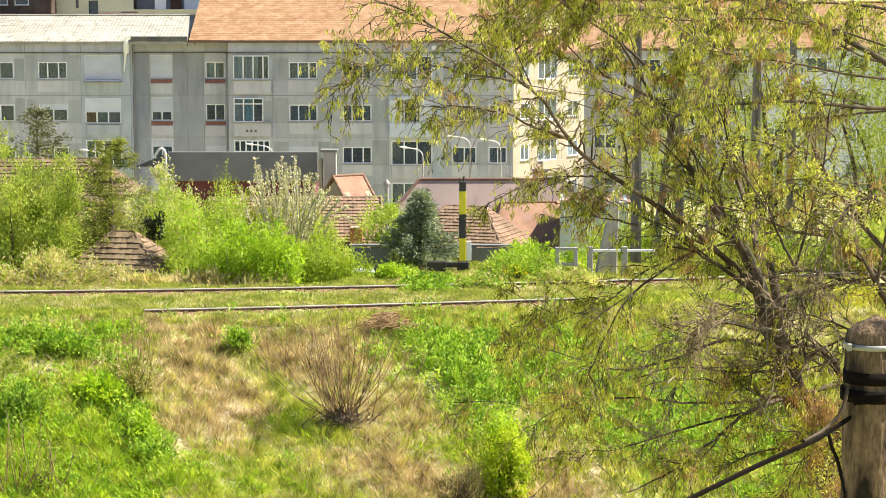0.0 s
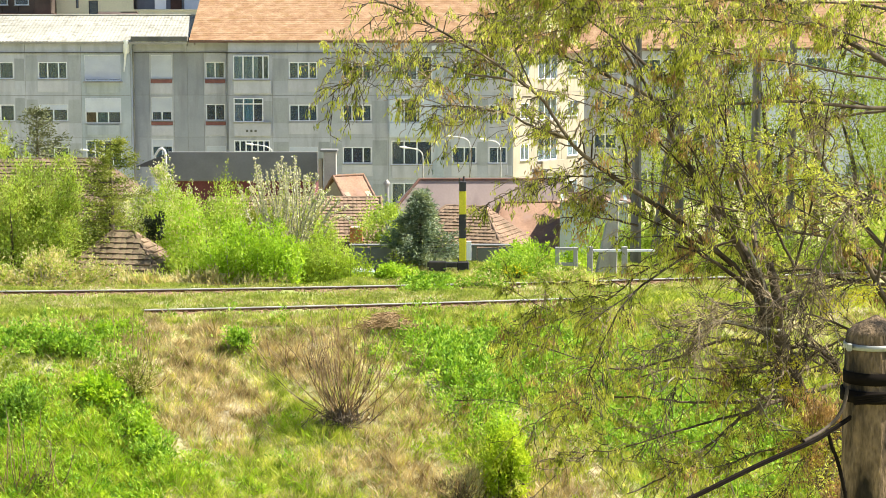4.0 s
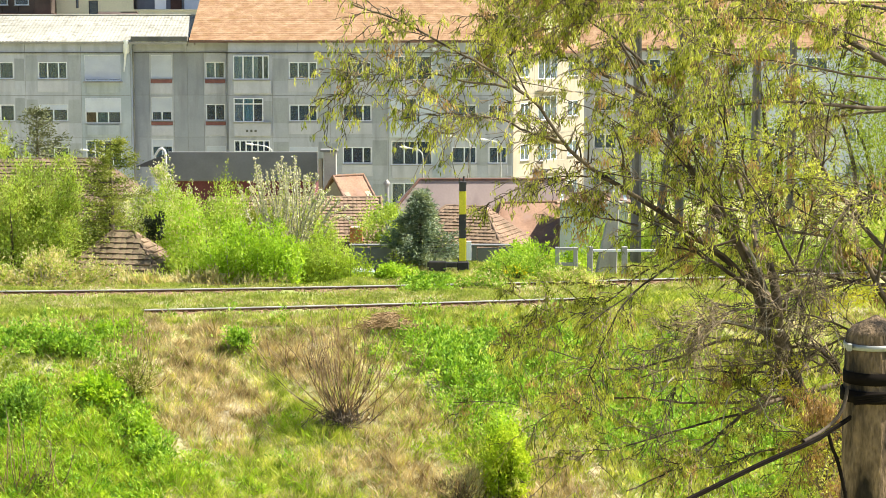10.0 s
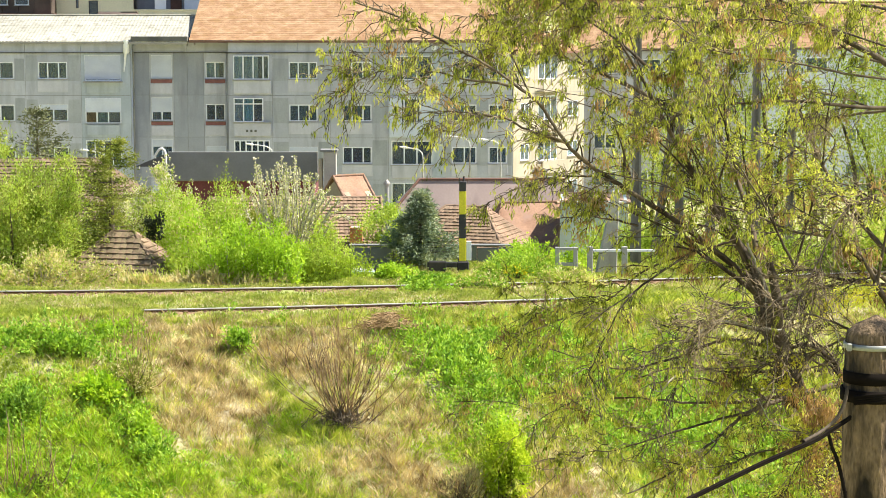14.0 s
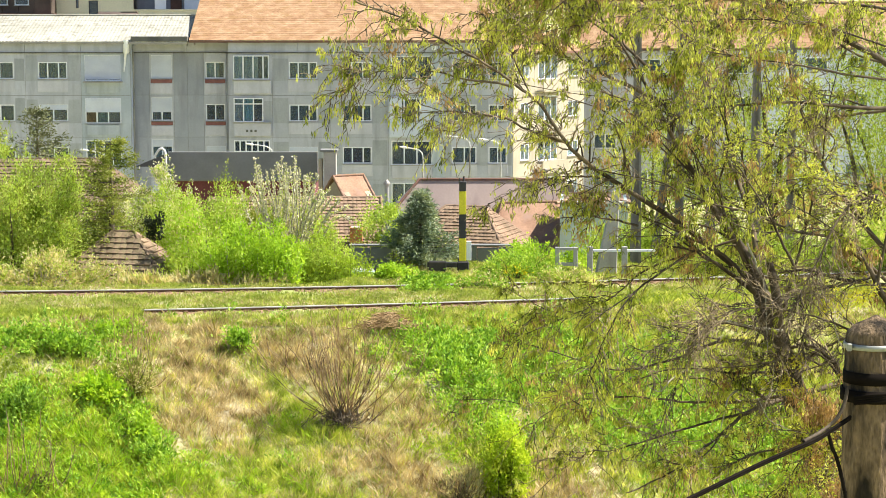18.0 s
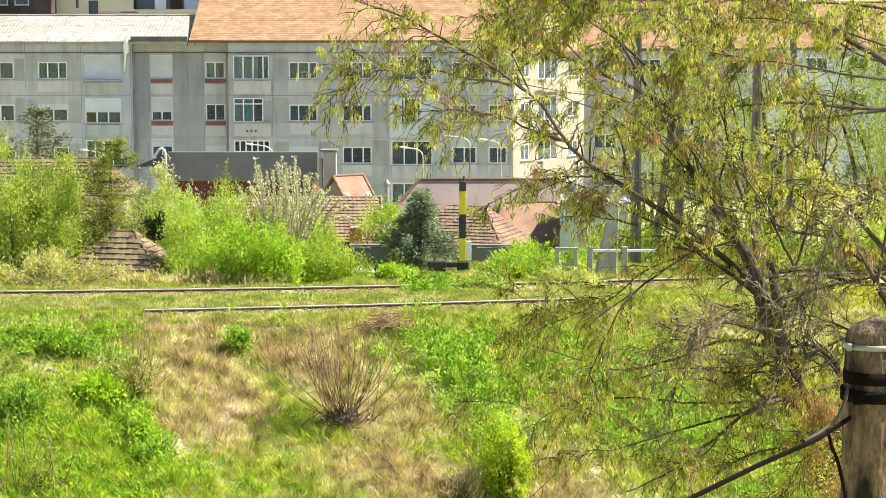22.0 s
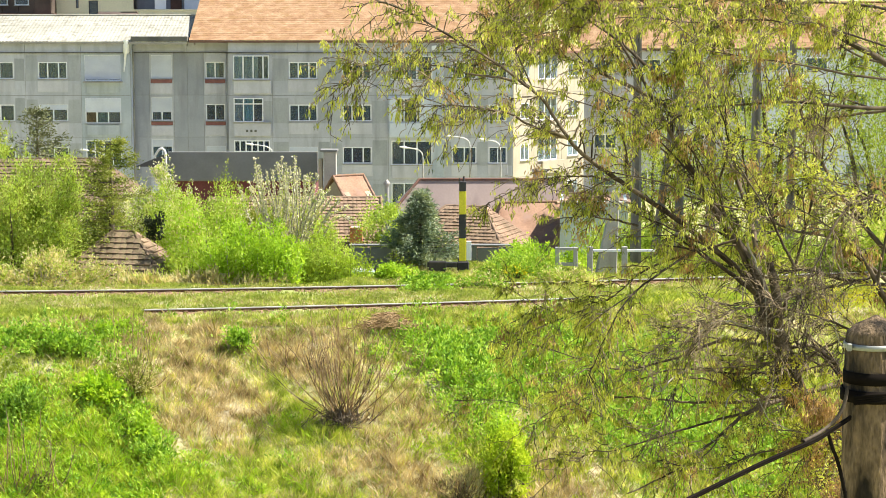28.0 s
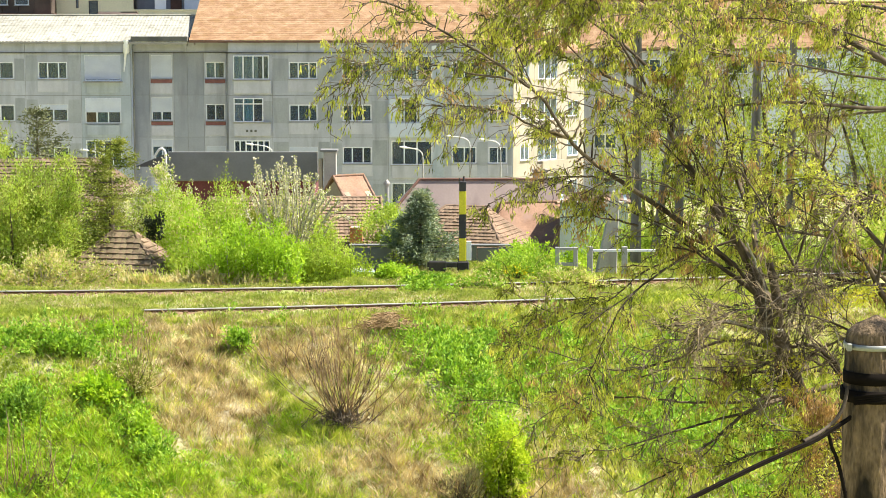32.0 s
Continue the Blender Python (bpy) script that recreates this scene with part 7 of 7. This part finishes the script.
limb([(0.026, 0.006, [(4.82, 20.0, 4.62), (4.34, 20.0, 4.44), (3.98, 20.0, 4.25), (3.74, 20.0, 4.01), (3.63, 20.0, 3.63)])], 36, twigs=60, leaf_n=7, reach=0.45, brown=0.5, start=0.08)
limb([(0.018, 0.006, [(1.78, 20.2, 7.16), (1.48, 20.2, 7.2), (1.18, 20.2, 7.18), (0.94, 20.2, 7.13), (0.73, 20.2, 7.03)])], 37, twigs=34, leaf_n=5, reach=0.45, brown=0.2, start=0.08, sub_len=0.5)
limb([(0.018, 0.006, [(2.11, 20.4, 6.65), (1.81, 20.4, 6.74), (1.56, 20.4, 6.79), (1.32, 20.4, 6.77), (1.1, 20.4, 6.7)])], 38, twigs=28, leaf_n=5, reach=0.45, brown=0.2, start=0.08, sub_len=0.5)
limb([(0.022, 0.006, [(5.15, 20.6, 6.63), (4.77, 20.6, 6.88), (4.34, 20.6, 7.06), (3.91, 20.6, 7.12), (3.54, 20.6, 7.06)])], 39, twigs=60, leaf_n=7, reach=0.45, brown=0.15, start=0.08)
limb([(0.014, 0.004, [(5.17, 20.1, 5.8), (4.8, 20.1, 5.95), (4.56, 20.1, 6.03), (4.35, 20.1, 5.97), (4.19, 20.1, 5.83)])], 40, twigs=13, leaf_n=7, reach=0.2, brown=0.0, start=0.3, sub_len=0.3, leaf_mat=F_gold)
limb([(0.012, 0.004, [(4.2, 20.0, 5.24), (3.96, 20.0, 5.18), (3.75, 20.0, 5.08), (3.57, 20.0, 4.99), (3.42, 20.0, 4.93)])], 41, twigs=8, leaf_n=9, reach=0.2, brown=0.0, start=0.3, sub_len=0.3, leaf_mat=F_gold)

limb([(0.05, 0.022, [(4.62, 20.6, 4.68), (4.46, 20.6, 4.82), (4.33, 20.7, 5.02), (4.18, 20.8, 5.15), (3.97, 20.9, 5.2), (3.84, 21.0, 5.14)])], 42, twigs=14, leaf_n=4, reach=0.35, brown=0.5, start=0.1)
limb([(0.06, 0.02, [(4.96, 20.2, 5.6), (4.72, 20.2, 5.91), (4.58, 20.2, 6.18), (4.51, 20.3, 6.35), (4.37, 20.4, 6.47)])], 43, twigs=30, leaf_n=6, reach=0.4, brown=0.7, start=0.1)
limb([(0.045, 0.012, [(3.56, 21.0, 5.78), (3.22, 20.8, 6.05), (2.92, 20.7, 6.25), (2.7, 20.6, 6.35), (2.4, 20.4, 6.42)])], 44, twigs=18, leaf_n=6, reach=0.4, brown=0.4, start=0.1)
limb([(0.022, 0.006, [(3.92, 20.90, 4.82), (4.01, 20.70, 4.73), (4.13, 20.50, 4.62), (4.24, 20.40, 4.38)])], 45, twigs=28, leaf_n=9, reach=0.36, brown=4.5, start=0.05)
limb([(0.02, 0.006, [(4.16, 20.90, 4.12), (4.19, 20.60, 4.12), (4.27, 20.50, 3.95), (4.31, 20.40, 3.72)])], 46, twigs=16, leaf_n=8, reach=0.3, brown=4.5, start=0.05)


def dead_branch(r0, r1, points):
    line = curve(np.array(points) - np.array(points[0]), 6)
    line[1:] += np.cumsum(np.random.default_rng(len(points)).normal(0, 0.006, (len(line) - 1, 3)), axis=0)
    t = Tubes()
    t.add(line, np.linspace(r0, r1, len(line)), 6)
    child("dead_branch", t.mesh("dead_branch", M_paleshoot), willow, "pale barkless dead branch", Matrix.Translation(Vector(points[0]) - TREE))


dead_branch(0.02, 0.006, [(3.86, 20.90, 4.76), (3.60, 20.70, 4.80), (3.38, 20.50, 4.83), (3.20, 20.40, 4.81), (3.09, 20.30, 4.74), (3.01, 20.20, 4.43)])
dead_branch(0.018, 0.005, [(3.76, 20.80, 5.45), (3.38, 20.60, 5.52), (3.11, 20.40, 5.60), (2.88, 20.30, 5.56), (2.73, 20.20, 5.45), (2.69, 20.20, 5.20)])
dead_branch(0.012, 0.005, [(3.32, 20.60, 6.44), (3.42, 20.50, 6.21), (3.53, 20.50, 5.99), (3.58, 20.50, 5.65), (3.60, 20.50, 5.27)])
dead_branch(0.01, 0.003, [(4.32, 20.00, 5.33), (4.20, 20.00, 5.48), (4.14, 20.00, 5.72), (4.18, 19.90, 5.68)])
dead_branch(0.011, 0.003, [(4.16, 20.00, 4.25), (3.97, 20.00, 4.44), (3.71, 19.90, 4.55), (3.53, 19.90, 4.67), (3.40, 19.90, 4.89)])
dead_branch(0.012, 0.004, [(2.67, 20.30, 5.09), (2.48, 20.20, 5.03), (2.31, 20.10, 4.91), (2.16, 20.10, 5.00)])
dead_branch(0.009, 0.003, [(4.13, 20.00, 4.01), (4.09, 20.00, 4.19), (4.15, 20.00, 4.31)])
dead_branch(0.012, 0.004, [(3.17, 20.20, 3.71), (3.06, 20.10, 4.04), (2.97, 20.10, 4.29), (2.84, 20.10, 4.42)])


# ---------------------------------------------------------------- what moves: the willow sways in a light wind
def sway(ob, rows):
    x, y, z = ob.matrix_basis.translation
    walk(ob, [(s, pose(x, y, z, rx, ry, 0)) for s, rx, ry in rows])


def motions():
    long_rows = [(0, 1.4), (3.5, 1.45), (5.5, 0.8), (6.5, 0.65), (7.5, 0.8), (8, 0.45), (9, 0), (10, 0), (10.5, 0.45), (12, 0.4), (13, 0), (13.5, 0), (14.2, 0.6), (17, 0.8), (18, 0.55), (20, 0.6), (22, 0.6), (23, 1.1), (23.5, 1.4), (24.2, 1.2), (25, 0.45), (25.5, 0.5), (27.5, 1.3), (29, 1.5), (30, 1.35), (32, 1.5)]
    sway(BOUGHS[2], [(s, 0.25 * math.sin(1.1 * s), a) for s, a in long_rows])
    for k, ob in BOUGHS.items():
        if k in (1, 2):
            continue
        size = 0.3 + 0.25 * ((k * 37) % 10) / 10
        ph = k * 1.7
        sway(ob, [(s, 0.5 * size * math.sin(0.9 * s + ph), size * (0.6 * math.sin(0.55 * s + ph) + 0.4 * math.sin(1.35 * s + 2 * ph))) for s in np.arange(0, 32.01, 0.8).tolist()])


motions()
